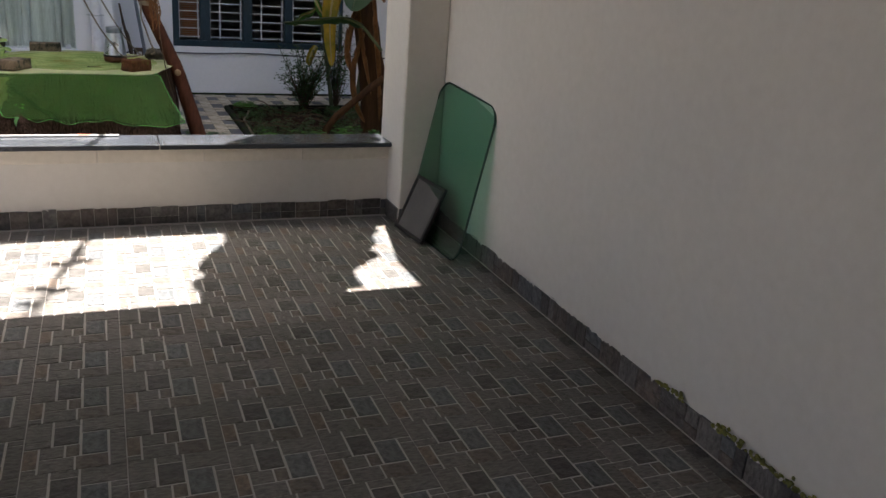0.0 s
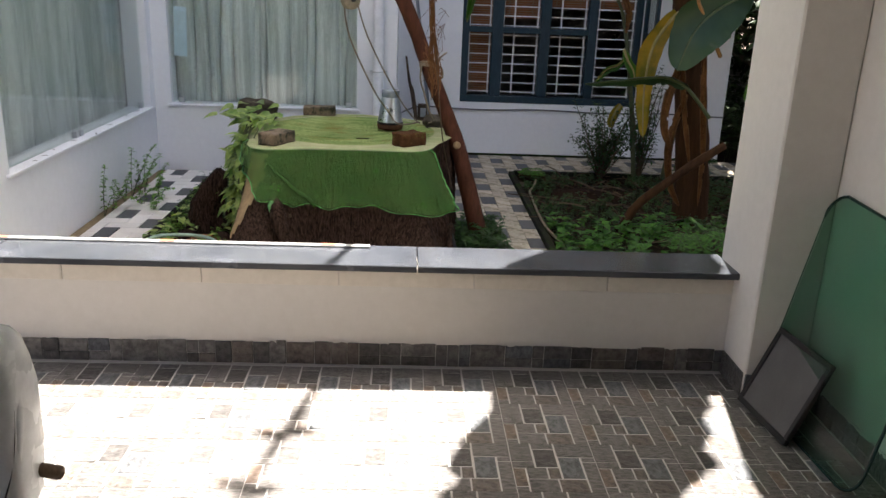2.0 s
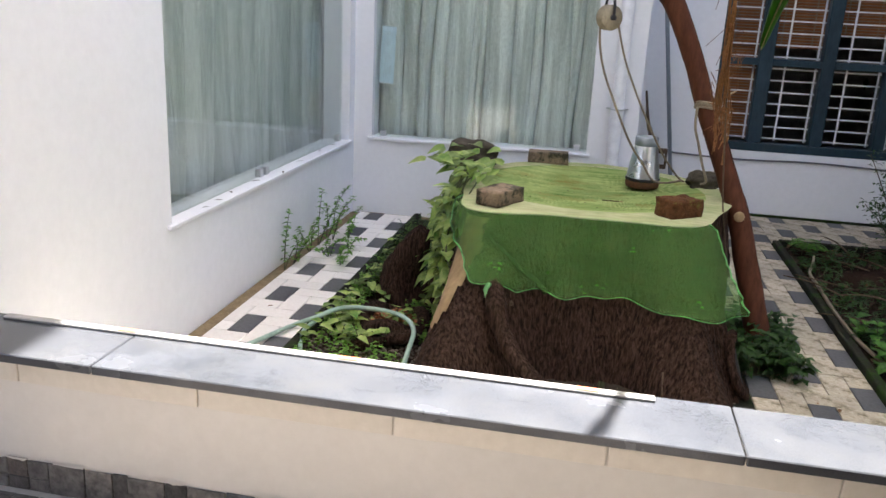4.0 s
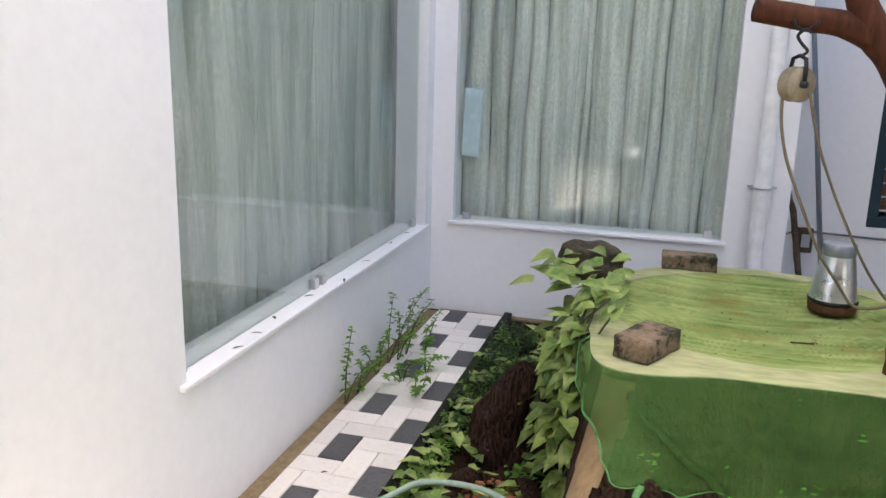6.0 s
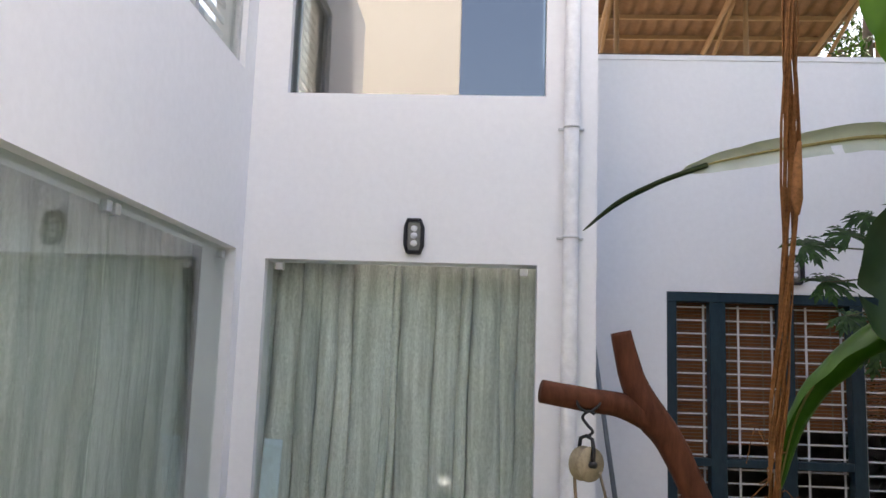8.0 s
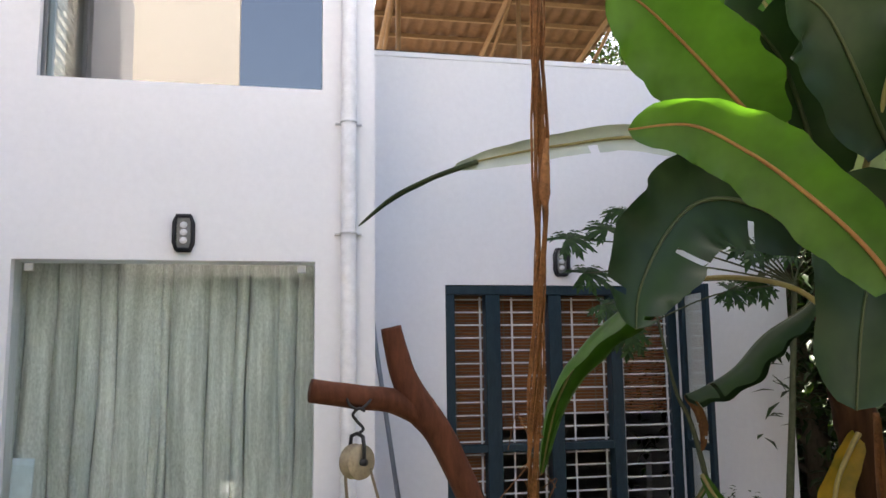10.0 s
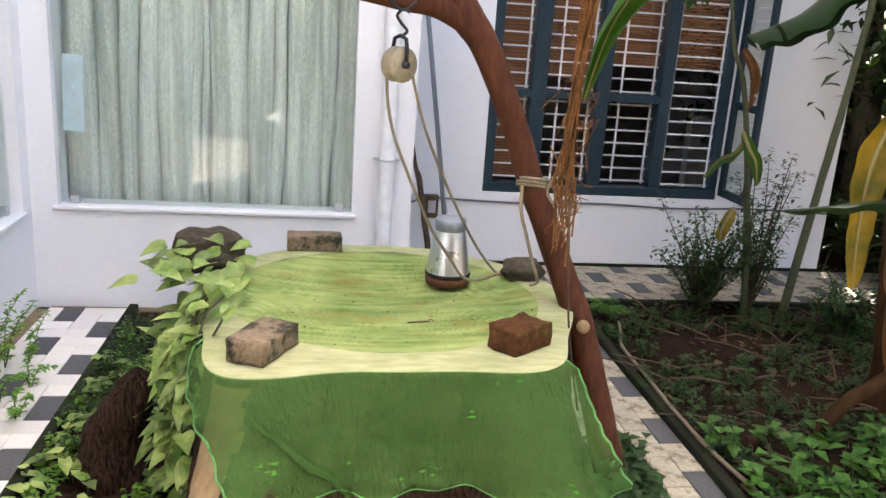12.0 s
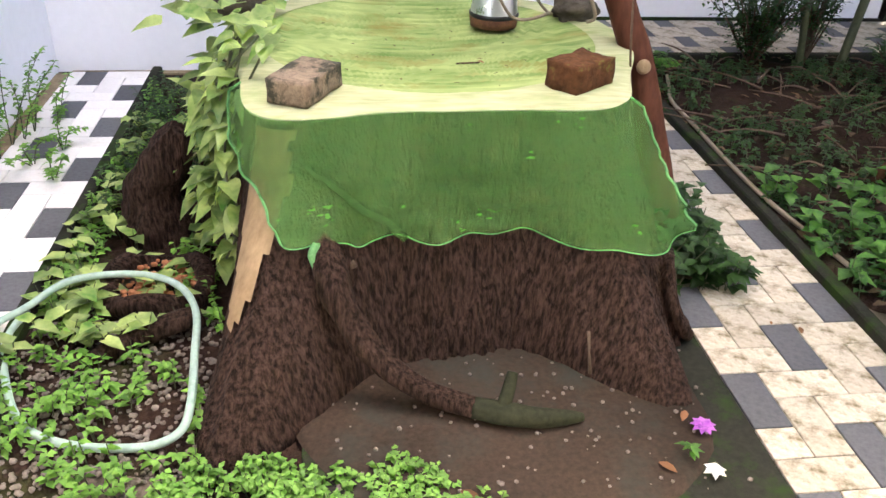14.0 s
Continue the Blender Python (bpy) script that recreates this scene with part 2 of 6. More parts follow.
M_GLASS = glassy("window_glass", (0.955, 0.982, 0.966), 0.40, 0.0, 0.01)
M_GLASS_UP = glassy("coated_glass", (0.30, 0.34, 0.33), 1.5, 0.0, 0.20)
M_GLASS_EDGE = surface("glass_edge", (0.012, 0.035, 0.028), rough=0.2, fine=20, coarse=3, bump=0)
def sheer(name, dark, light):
    """Sheer herringbone cloth: close and loose weave, with fold shade painted in as streaks."""
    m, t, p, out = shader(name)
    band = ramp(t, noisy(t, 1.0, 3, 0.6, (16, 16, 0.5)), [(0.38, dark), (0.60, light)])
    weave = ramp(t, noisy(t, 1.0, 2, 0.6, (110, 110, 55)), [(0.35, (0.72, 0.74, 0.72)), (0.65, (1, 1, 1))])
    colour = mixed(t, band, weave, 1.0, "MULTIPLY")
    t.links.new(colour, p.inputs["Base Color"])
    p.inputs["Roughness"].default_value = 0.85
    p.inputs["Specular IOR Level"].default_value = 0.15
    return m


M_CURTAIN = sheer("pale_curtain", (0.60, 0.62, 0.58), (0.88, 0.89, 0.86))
M_GREEN_GLASS = glassy("green_glass", (0.58, 0.77, 0.68), 0.12, 0.3, 0.0)
M_MESH = cloth("grey_mesh", (0.10, 0.095, 0.09), (0.17, 0.16, 0.15), 0.2, 0.0, (600, 600, 600))
M_DARKWOOD = surface("dark_frame_wood", (0.025, 0.022, 0.02), rough=0.5, fine=60, coarse=6, bump=0.15)
M_BODY = surface("silver_white_body", (0.68, 0.68, 0.68), rough=0.25, fine=20, coarse=3, bump=0.0, spec=0.6)
M_BLACK = surface("black_plastic", (0.018, 0.018, 0.02), rough=0.45, fine=80, coarse=8, bump=0.12)
M_RUBBER = surface("tyre_rubber", (0.02, 0.02, 0.02), rough=0.85, fine=80, coarse=8, bump=0.3)
M_CHROME = surface("chrome", (0.7, 0.7, 0.7), rough=0.15, metal=1.0, fine=20, coarse=3, bump=0)
M_ROOF = surface("brown_roof_sheet", (0.15, 0.078, 0.036), (0.09, 0.048, 0.022), (0.22, 0.125, 0.06), 0.6, fine=12, coarse=2, bump=0.1)
M_PURLIN = surface("painted_purlin", (0.26, 0.165, 0.08), rough=0.6, fine=20, coarse=3, bump=0.05)
M_LAMP_GLASS = surface("dusty_lamp_glass", (0.26, 0.26, 0.25), rough=0.2, fine=20, coarse=3, bump=0.02)
M_DULL_ALU = surface("dull_aluminium", (0.26, 0.26, 0.25), (0.16, 0.16, 0.15), (0.36, 0.36, 0.35), 0.6, metal=0.5, fine=50, coarse=6, bump=0.05)
M_ALU = surface("brushed_aluminium", (0.52, 0.53, 0.54), rough=0.5, metal=0.6, fine=50, coarse=6, bump=0.05)
M_TAG = surface("orange_tag", (0.36, 0.10, 0.05), rough=0.6, fine=40, coarse=8, bump=0.05)
M_BOARD = surface("pale_blue_board", (0.62, 0.74, 0.82), rough=0.5, fine=20, coarse=3, bump=0.02)
M_CABLE = surface("grey_cable", (0.12, 0.12, 0.13), rough=0.6, fine=40, coarse=8, bump=0.05)
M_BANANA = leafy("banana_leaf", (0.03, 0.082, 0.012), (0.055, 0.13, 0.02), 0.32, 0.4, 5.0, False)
# Darker copies of leaf and midrib, with their shade put into the colour.
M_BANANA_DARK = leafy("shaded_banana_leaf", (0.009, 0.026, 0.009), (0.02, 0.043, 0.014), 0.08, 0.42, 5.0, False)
M_RIB_DARK = surface("shaded_midrib", (0.045, 0.060, 0.022), (0.03, 0.04, 0.014), (0.07, 0.085, 0.035), 0.5, fine=30, coarse=5, bump=0.1)
M_BANANA_PALE = leafy("pale_banana_leaf", (0.20, 0.26, 0.17), (0.32, 0.38, 0.26), 0.3, 0.5, 6.0, False)
M_YELLOW = leafy("yellow_banana_leaf", (0.12, 0.11, 0.012), (0.34, 0.20, 0.02), 0.4, 0.5, 7.0, False)
M_DRY = leafy("dry_banana_leaf", (0.075, 0.030, 0.012), (0.22, 0.10, 0.045), 0.25, 0.7, 9.0, False)
M_RIB = surface("leaf_midrib", (0.25, 0.20, 0.07), (0.20, 0.12, 0.04), (0.33, 0.30, 0.12), 0.5, fine=30, coarse=5, bump=0.1)
M_STEM = surface("banana_stem", (0.026, 0.012, 0.007), (0.005, 0.003, 0.002), (0.085, 0.042, 0.018), 0.8, fine=22, coarse=4, bump=0.6, depth=0.01, stretch=(1, 1, 0.15), spec=0.08)
M_POTHOS = leafy("variegated_leaf", (0.042, 0.13, 0.018), (0.36, 0.44, 0.19), 0.25, 0.4, 11.0)
M_LEAF = leafy("small_leaf", (0.03, 0.10, 0.02), (0.085, 0.20, 0.04), 0.3, 0.5, 30.0)
M_LEAF_LIGHT = leafy("fresh_leaf", (0.075, 0.19, 0.03), (0.17, 0.33, 0.075), 0.3, 0.5, 30.0)
M_LEAF_DARK = leafy("deep_green_leaf", (0.012, 0.038, 0.010), (0.034, 0.085, 0.02), 0.25, 0.5, 30.0)
M_CROWN = leafy("tree_leaf", (0.011, 0.03, 0.008), (0.03, 0.062, 0.015), 0.15, 0.5, 3.0)
M_TWIG = surface("dry_twig", (0.065, 0.044, 0.029), (0.03, 0.019, 0.012), (0.14, 0.10, 0.07), 0.9, fine=60, coarse=10, bump=0.4, spec=0.08)
M_TRUNK = surface("tree_bark", (0.085, 0.07, 0.05), (0.04, 0.032, 0.024), (0.14, 0.12, 0.09), 0.9, fine=30, coarse=5, bump=0.8, depth=0.01, stretch=(1, 1, 0.3), spec=0.08)
M_STALK = surface("green_stalk", (0.055, 0.065, 0.03), (0.03, 0.036, 0.016), (0.10, 0.11, 0.055), 0.7, fine=40, coarse=6, bump=0.3)
M_PEBBLE = surface("orange_gravel", (0.33, 0.12, 0.05), (0.20, 0.065, 0.03), (0.46, 0.21, 0.10), 0.85, fine=60, coarse=20, bump=0.4)
M_GRIT = surface("grey_gravel", (0.14, 0.115, 0.092), (0.07, 0.057, 0.045), (0.22, 0.19, 0.16), 0.9, fine=60, coarse=20, bump=0.4, spec=0.08)
M_PETAL = leafy("purple_petal", (0.28, 0.06, 0.48), (0.46, 0.16, 0.66), 0.3, 0.6, 40.0)
M_PETAL_W = leafy("white_petal", (0.65, 0.65, 0.72), (0.78, 0.78, 0.84), 0.3, 0.6, 40.0)
M_BAG = surface("crumpled_plastic", (0.50, 0.50, 0.52), (0.30, 0.18, 0.17), (0.66, 0.66, 0.68), 0.4, fine=20, coarse=9, bump=0.4, depth=0.02)


# ---- mesh helpers ----
def part(name, bm, material, parent=None, label="", smooth=False):
    me = bpy.data.meshes.new(name)
    bm.to_mesh(me)
    bm.free()
    for m in material if isinstance(material, list) else [material]:
        me.materials.append(m)
    if smooth:
        me.shade_smooth()
    ob = new(name, me)
    ob.parent = parent
    return tagged(ob, label)


def thing(name, label, category, at=(0, 0, 0), group="", kind=""):
    ob = new(name)
    ob.location = at
    return tagged(ob, label, category, group, kind)


def bm_new():
    return bmesh.new()


def box(bm, a, b, bevel=0.0, slot=0, m=None):
    x0, y0, z0 = a
    x1, y1, z1 = b
    vs = [bm.verts.new(p) for p in ((x0, y0, z0), (x1, y0, z0), (x1, y1, z0), (x0, y1, z0), (x0, y0, z1), (x1, y0, z1), (x1, y1, z1), (x0, y1, z1))]
    fs = [bm.faces.new([vs[i] for i in q]) for q in ((3, 2, 1, 0), (4, 5, 6, 7), (0, 1, 5, 4), (1, 2, 6, 5), (2, 3, 7, 6), (3, 0, 4, 7))]
    for f in fs:
        f.material_index = slot
    if m is not None:
        for v in vs:
            v.co = m @ v.co
    if bevel:
        es = list({e for f in fs for e in f.edges})
        bmesh.ops.bevel(bm, geom=es, offset=bevel, segments=1, affect="EDGES", profile=0.6)
    return bm


def boxes(*items, bevel=0.0):
    bm = bm_new()
    for a, b in items:
        box(bm, a, b, bevel)
    return bm


def smooth_line(pts, n=8):
    """A smooth line through the points."""
    pts = [Vector(p) for p in pts]
    out = []
    for i in range(len(pts) - 1):
        p0, p1, p2, p3 = pts[max(i - 1, 0)], pts[i], pts[i + 1], pts[min(i + 2, len(pts) - 1)]
        for k in range(n):
            s = k / n
            out.append(0.5 * (2 * p1 + (p2 - p0) * s + (2 * p0 - 5 * p1 + 4 * p2 - p3) * s * s + (3 * p1 - p0 - 3 * p2 + p3) * s ** 3))
    return out + [pts[-1]]


def tube(bm, pts, radius, seg=8, rough=0.0, slot=0, ends=True):
    """A round bar along pts; radius: one number, or one for each end, or a list."""
    pts = [Vector(p) for p in pts]
    n = len(pts)
    if isinstance(radius, (int, float)):
        radii = [radius] * n
    elif len(radius) == n:
        radii = list(radius)
    else:
        radii = [np.interp(i / (n - 1), np.linspace(0, 1, len(radius)), radius) for i in range(n)]
    rings, side = [], None
    for i, p in enumerate(pts):
        t = (pts[min(i + 1, n - 1)] - pts[max(i - 1, 0)]).normalized()
        if side is None:
            side = t.orthogonal().normalized()
        side = (side - t * side.dot(t)).normalized()
        other = t.cross(side)
        ring = []
        for k in range(seg):
            a = 2 * math.pi * k / seg
            d = side * math.cos(a) + other * math.sin(a)
            r = radii[i]
            if rough:
                r *= 1 + rough * noise.noise(p * 9 + d * 1.7)
            ring.append(bm.verts.new(p + d * r))
        rings.append(ring)
    for a, b in zip(rings, rings[1:]):
        for k in range(seg):
            f = bm.faces.new((a[k], a[(k + 1) % seg], b[(k + 1) % seg], b[k]))
            f.material_index, f.smooth = slot, True
    if ends:
        bm.faces.new(rings[0][::-1]).material_index = slot
        bm.faces.new(rings[-1]).material_index = slot
    return bm


def sheet(bm, nu, nv, place, slot=0, keep=None, closed=False):
    """A grid of faces; place(u, v) gives each corner, u and v from 0 to 1."""
    rows = [[bm.verts.new(place(i / nu, j / nv)) for i in range(nu if closed else nu + 1)] for j in range(nv + 1)]
    w = len(rows[0])
    for j in range(nv):
        for i in range(nu):
            if keep and not keep((i + 0.5) / nu, (j + 0.5) / nv):
                continue
            f = bm.faces.new((rows[j][i], rows[j][(i + 1) % w], rows[j + 1][(i + 1) % w], rows[j + 1][i]))
            f.material_index, f.smooth = slot, True
    return bm


def lathe(bm, profile, centre=(0, 0, 0), seg=24, slot=0, m=None):
    """A turned shape: profile rows of (radius, height)."""
    c = Vector(centre)
    rings = []
    for r, z in profile:
        ring = []
        for k in range(seg):
            a = 2 * math.pi * k / seg
            p = Vector((r * math.cos(a), r * math.sin(a), z))
            ring.append(bm.verts.new((m @ p if m else p) + c))
        rings.append(ring)
    for a, b in zip(rings, rings[1:]):
        for k in range(seg):
            f = bm.faces.new((a[k], a[(k + 1) % seg], b[(k + 1) % seg], b[k]))
            f.material_index, f.smooth = slot, True
    return bm


def lump(bm, centre, size, seed=0, rough=0.25, detail=2, slot=0, turn=0.0, flat=0.0):
    """A stone or clod: an uneven rounded block."""
    r = bmesh.ops.create_icosphere(bm, subdivisions=detail, radius=1.0)
    rot = Matrix.Rotation(turn, 3, "Z")
    for v in r["verts"]:
        d = v.co.normalized()
        q = max(abs(d.x), abs(d.y), abs(d.z))
        d = d.lerp(d / q, flat)
        d *= 1 + rough * noise.noise(v.co * 1.6 + Vector((seed * 3.1, seed * 1.7, 0)))
        v.co = rot @ Vector((d.x * size[0], d.y * size[1], d.z * size[2])) + Vector(centre)
    for f in {f for v in r["verts"] for f in v.link_faces}:
        f.material_index, f.smooth = slot, True
    return bm


def leaf_blade(bm, base, way, up, length, width, curl=0.25, n=3, heart=False, slot=0):
    """One small leaf: a folded blade of a few faces."""
    way, up = Vector(way).normalized(), Vector(up)
    side = way.cross(up)
    side = side.normalized() if side.length > 1e-4 else way.orthogonal().normalized()
    up = side.cross(way).normalized()
    prev = None
    for i in range(n + 1):
        s = i / n
        w = width * (math.sin(math.pi * min(1, s * 0.92 + (0.22 if heart else 0.06))) ** (0.6 if heart else 0.9)) * 0.5
        mid = Vector(base) + way * length * s - up * curl * length * s * s
        row = [bm.verts.new(mid - side * w + up * w * 0.35), bm.verts.new(mid), bm.verts.new(mid + side * w + up * w * 0.35)]
        if prev:
            for k in (0, 1):
                f = bm.faces.new((prev[k], prev[k + 1], row[k + 1], row[k]))
                f.material_index, f.smooth = slot, True
        prev = row
    return bm


def rnd(a, b):
    return random.uniform(a, b)


# ---- the large structure ----
COURT = -0.08


def wall_with_opening(name, axis, face, back, span, height, holes, material, label):
    """A wall along x (axis 'x') or y, from face to back, with openings (a, b, low, high)."""
    bm = bm_new()
    cuts = sorted({span[0], span[1], *[h[0] for h in holes], *[h[1] for h in holes]})
    for a, b in zip(cuts, cuts[1:]):
        here = sorted([h for h in holes if h[0] <= a and h[1] >= b], key=lambda h: h[2])
        z = height[0]
        for h in here + [(0, 0, height[1], 0)]:
            if h[2] > z:
                lo, hi = (a, min(face, back), z), (b, max(face, back), h[2])
                if axis == "y":
                    lo, hi = (lo[1], lo[0], lo[2]), (hi[1], hi[0], hi[2])
                box(bm, lo, hi)
            z = h[3]
    bmesh.ops.remove_doubles(bm, verts=bm.verts, dist=1e-4)
    return tagged(part(name, bm, material), label, "wall", kind="structure")


ground = tagged(part("ground", boxes(((-400, -400, -0.6), (400, 400, -0.105))), M_EARTH), "bare brown earth reaching to the horizon", "ground", kind="structure")
floor = tagged(part("floor", boxes(((-3.4, -2.6, -0.10), (1.84, 4.90, -0.0045))), M_GROUT), "porch floor of grey stone-look tiles", "floor", kind="structure")
wall_east = wall_with_opening("wall_east", "y", 1.85, 2.05, (-2.6, 5.07), (-0.10, 2.75), [], M_PORCH, "plain cream painted porch wall, damp-stained at its foot")
column_w = tagged(part("column_west", boxes(((-3.6, -2.6, -0.10), (-3.3, -2.3, 2.75)), bevel=0.008), M_PORCH), "square cream painted porch column", "column", kind="structure")
# Unseen slab, added as a reflector that bounces sunlight into the porch.
bounce_slab = tagged(part("pavement_bounce", boxes(((-9.0, -7.0, -0.12), (8.0, -2.8, -0.09)), ((-9.0, -2.8, -0.12), (-3.4, 5.0, -0.09))), surface("pale_concrete", (0.24, 0.22, 0.195), rough=0.9, fine=20, coarse=1.5, bump=0.2)), "pale concrete slab added outside the porch to bounce sunlight in", "drive", kind="structure")
wall_house = wall_with_opening("wall_house", "x", 4.9, 5.1, (-9.0, -2.9), (-0.10, 2.95), [], M_WHITE, "white house wall beyond the porch")
# The next two walls are unseen, added to cut fill light in the porch.
wall_south_light_block = wall_with_opening("wall_south_light_block", "x", -2.6, -2.8, (-3.3, 2.05), (-0.10, 2.95), [], M_PORCH, "plain cream wall added unseen behind the porch to cut its light")
wall_porch_light_block = wall_with_opening("wall_porch_light_block", "y", -3.4, -3.6, (-2.3, 0.2), (-0.10, 2.75), [], M_PORCH, "plain cream wall added unseen beside the porch to cut its light")
ceiling = tagged(part("ceiling", boxes(((-3.6, -2.6, 2.75), (2.05, 4.70, 2.95))), M_CEIL), "white painted porch ceiling slab", "ceiling", kind="structure")
parapet = tagged(part("wall_parapet", boxes(((-2.9, 4.90, -0.10), (1.60, 5.07, 0.44))), M_PORCH), "low cream parapet wall between porch and court", "wall", kind="structure")
column = tagged(part("column", boxes(((1.60, 4.66, -0.10), (1.85, 5.07, 2.75)), bevel=0.008), M_PORCH), "square cream painted porch column", "column", kind="structure")
beam = tagged(part("wall_upper", boxes(((-3.6, 4.35, 2.95), (-0.95, 4.60, 6.3)), ((-3.6, 1.0, 2.95), (-3.4, 4.35, 6.3))), M_PORCH), "cream upper storey wall above the porch", "wall", kind="structure")

# granite top of the parapet, in three lengths
slab_top = thing("parapet_top", "polished black granite slab on the parapet", "ledge", kind="structure")
for a, b in ((-2.9, -1.502), (-1.498, 0.248), (0.252, 1.60)):
    part("granite_slab", boxes(((a, 4.845, 0.444), (b, 5.115, 0.472)), bevel=0.003), M_GRANITE, slab_top)
# cream tile band under the slab
for i in range(8):
    a = -2.9 + i * 0.565
    part("band_tile", boxes(((a + 0.002, 4.893, 0.362), (min(a + 0.563, 1.598), 4.902, 0.443)), bevel=0.002), M_CREAM, parapet)

# house walls round the court
wall_west = wall_with_opening("wall_west", "y", -2.015, -2.215, (5.07, 9.20), (-0.10, 5.6), [(6.24, 8.87, 0.48, 2.42), (6.9, 8.80, 3.49, 4.9)], M_WHITE, "white house wall with a wide glazed opening")
wall_north = wall_with_opening("wall_north", "x", 9.0, 9.2, (-2.015, 0.09), (-0.10, 7.0), [(-1.875, -0.255, 0.50, 2.38), (-1.80, -0.22, 3.41, 4.9)], M_WHITE, "white house wall with a tall glazed opening")
wall_return = wall_with_opening("wall_return", "y", 0.09, -0.11, (9.20, 10.05), (-0.10, 7.0), [], M_WHITE, "white return of the house wall")
wall_far = wall_with_opening("wall_far", "x", 10.05, 10.25, (-0.11, 3.46), (-0.10, 4.05), [(0.72, 2.52, 0.46, 2.35)], M_WHITE, "white single-storey wall with a blue window")
wall_far_side = wall_with_opening("wall_far_side", "y", 3.46, 3.26, (10.25, 13.0), (-0.10, 4.05), [], M_WHITE, "white side wall of the house")
terrace = tagged(part("ceiling_far", boxes(((-0.11, 10.25, 3.2), (3.26, 13.0, 3.4))), M_CEIL), "flat terrace slab over the far room", "ceiling", kind="structure")
# Unseen roof slab, added only to keep direct sun off the court.
sun_block = tagged(part("roof_sun_block", boxes(((-3.2, 8.05, 7.0), (0.72, 14.0, 7.15)), ((-2.6, 6.55, 7.0), (-1.25, 8.05, 7.15))), M_WHITE), "white roof slab added out of view to keep sun off the court", "roof", kind="structure")
sill = thing("window_sill", "white painted sills under the glazed openings", "sill", kind="structure")
part("sill_board", boxes(((-2.20, 6.20, 0.462), (-1.995, 8.90, 0.482)), bevel=0.003), M_WHITE, sill)
part("sill_board", boxes(((-1.90, 8.975, 0.482), (-0.23, 9.19, 0.502)), bevel=0.003), M_WHITE, sill)
# rooms added behind the glass, painted dark to keep the openings dim
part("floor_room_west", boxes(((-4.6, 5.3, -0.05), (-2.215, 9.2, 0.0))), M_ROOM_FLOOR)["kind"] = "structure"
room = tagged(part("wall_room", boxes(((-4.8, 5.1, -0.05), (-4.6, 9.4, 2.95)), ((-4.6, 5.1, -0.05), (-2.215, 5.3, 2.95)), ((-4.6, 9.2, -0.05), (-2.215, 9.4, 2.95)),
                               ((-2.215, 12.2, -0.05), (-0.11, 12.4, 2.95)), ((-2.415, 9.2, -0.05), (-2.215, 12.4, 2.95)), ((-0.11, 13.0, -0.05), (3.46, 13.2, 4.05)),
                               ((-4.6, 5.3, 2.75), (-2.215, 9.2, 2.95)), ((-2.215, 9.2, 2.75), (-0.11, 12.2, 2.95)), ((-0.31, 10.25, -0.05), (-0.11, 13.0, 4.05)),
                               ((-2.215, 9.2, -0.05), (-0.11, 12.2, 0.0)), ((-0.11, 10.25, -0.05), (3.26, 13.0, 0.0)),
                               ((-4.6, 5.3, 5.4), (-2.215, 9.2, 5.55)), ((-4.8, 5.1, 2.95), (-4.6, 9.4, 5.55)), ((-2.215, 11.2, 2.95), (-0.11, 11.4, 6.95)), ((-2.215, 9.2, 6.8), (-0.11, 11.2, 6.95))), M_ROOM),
              "dark-painted walls of the rooms added behind the glass", "wall", kind="structure")


# ---- glazed openings with curtains ----
def glass_pane(bm_lo, bm_hi, parent, material=None):
    ob = part("pane", boxes((bm_lo, bm_hi)), material or M_GLASS, parent)
    ob.visible_shadow = False
    return ob


def curtain(name, axis, at, a, b, z0, z1, depth, seed, label):
    """A sheer hanging in uneven pleats, each lapping over the next; axis: the way it runs."""
    rg = random.Random(seed)
    facing = -1 if axis == "x" else 1
    edges, s = [], a
    while s < b:
        edges.append((s, rg.uniform(-0.05, 0.05), rg.uniform(0.55, 1.0), rg.uniform(0, 6.28)))
        s += rg.choice((0.045, 0.07, 0.09, 0.12, 0.17, 0.21))
    edges.append((b, 0.0, 0.8, 0.0))
    # across one pleat: along (0 to 1), and out towards the glass
    profile = ((0.0, -0.25), (0.05, 0.35), (0.16, 0.72), (0.32, 0.92), (0.5, 1.0), (0.66, 0.97), (0.80, 0.86), (0.93, 0.62), (1.05, 0.30), (1.06, -0.2))
    rows = 26
    bm = bm_new()
    lines = []
    for j in range(rows + 1):
        v = j / rows
        z = z0 + (z1 - z0) * v
        line = []
        for (s0, lean0, k, ph), (s1, lean1, _, _) in zip(edges, edges[1:]):
            e0 = s0 + lean0 * (1 - v) ** 1.6 + 0.006 * math.sin(z * 5 + ph)
            e1 = s1 + lean1 * (1 - v) ** 1.6 + 0.006 * math.sin(z * 5 + ph)
            d = depth * k * min(1.0, (s1 - s0) / 0.10) * (0.75 + 0.25 * math.sin(z * 2.3 + ph)) * (0.55 + 0.45 * min(1, (1 - v) * 3))
            for p, o in profile:
                x = e0 + (e1 - e0) * p
                low = 0.018 * math.sin(x * 17 + ph) * (1 - v) ** 6
                q = at + facing * d * (o + 0.05 * math.sin(p * 19 + ph + z * 1.3))
                line.append(bm.verts.new((x, q, z + low) if axis == "x" else (q, x, z + low)))
        lines.append(line)
    for r0, r1 in zip(lines, lines[1:]):
        for i in range(len(r0) - 1):
            bm.faces.new((r0[i], r0[i + 1], r1[i + 1], r1[i])).smooth = True
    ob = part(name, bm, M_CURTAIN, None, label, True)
    return tagged(ob, label, "curtain")


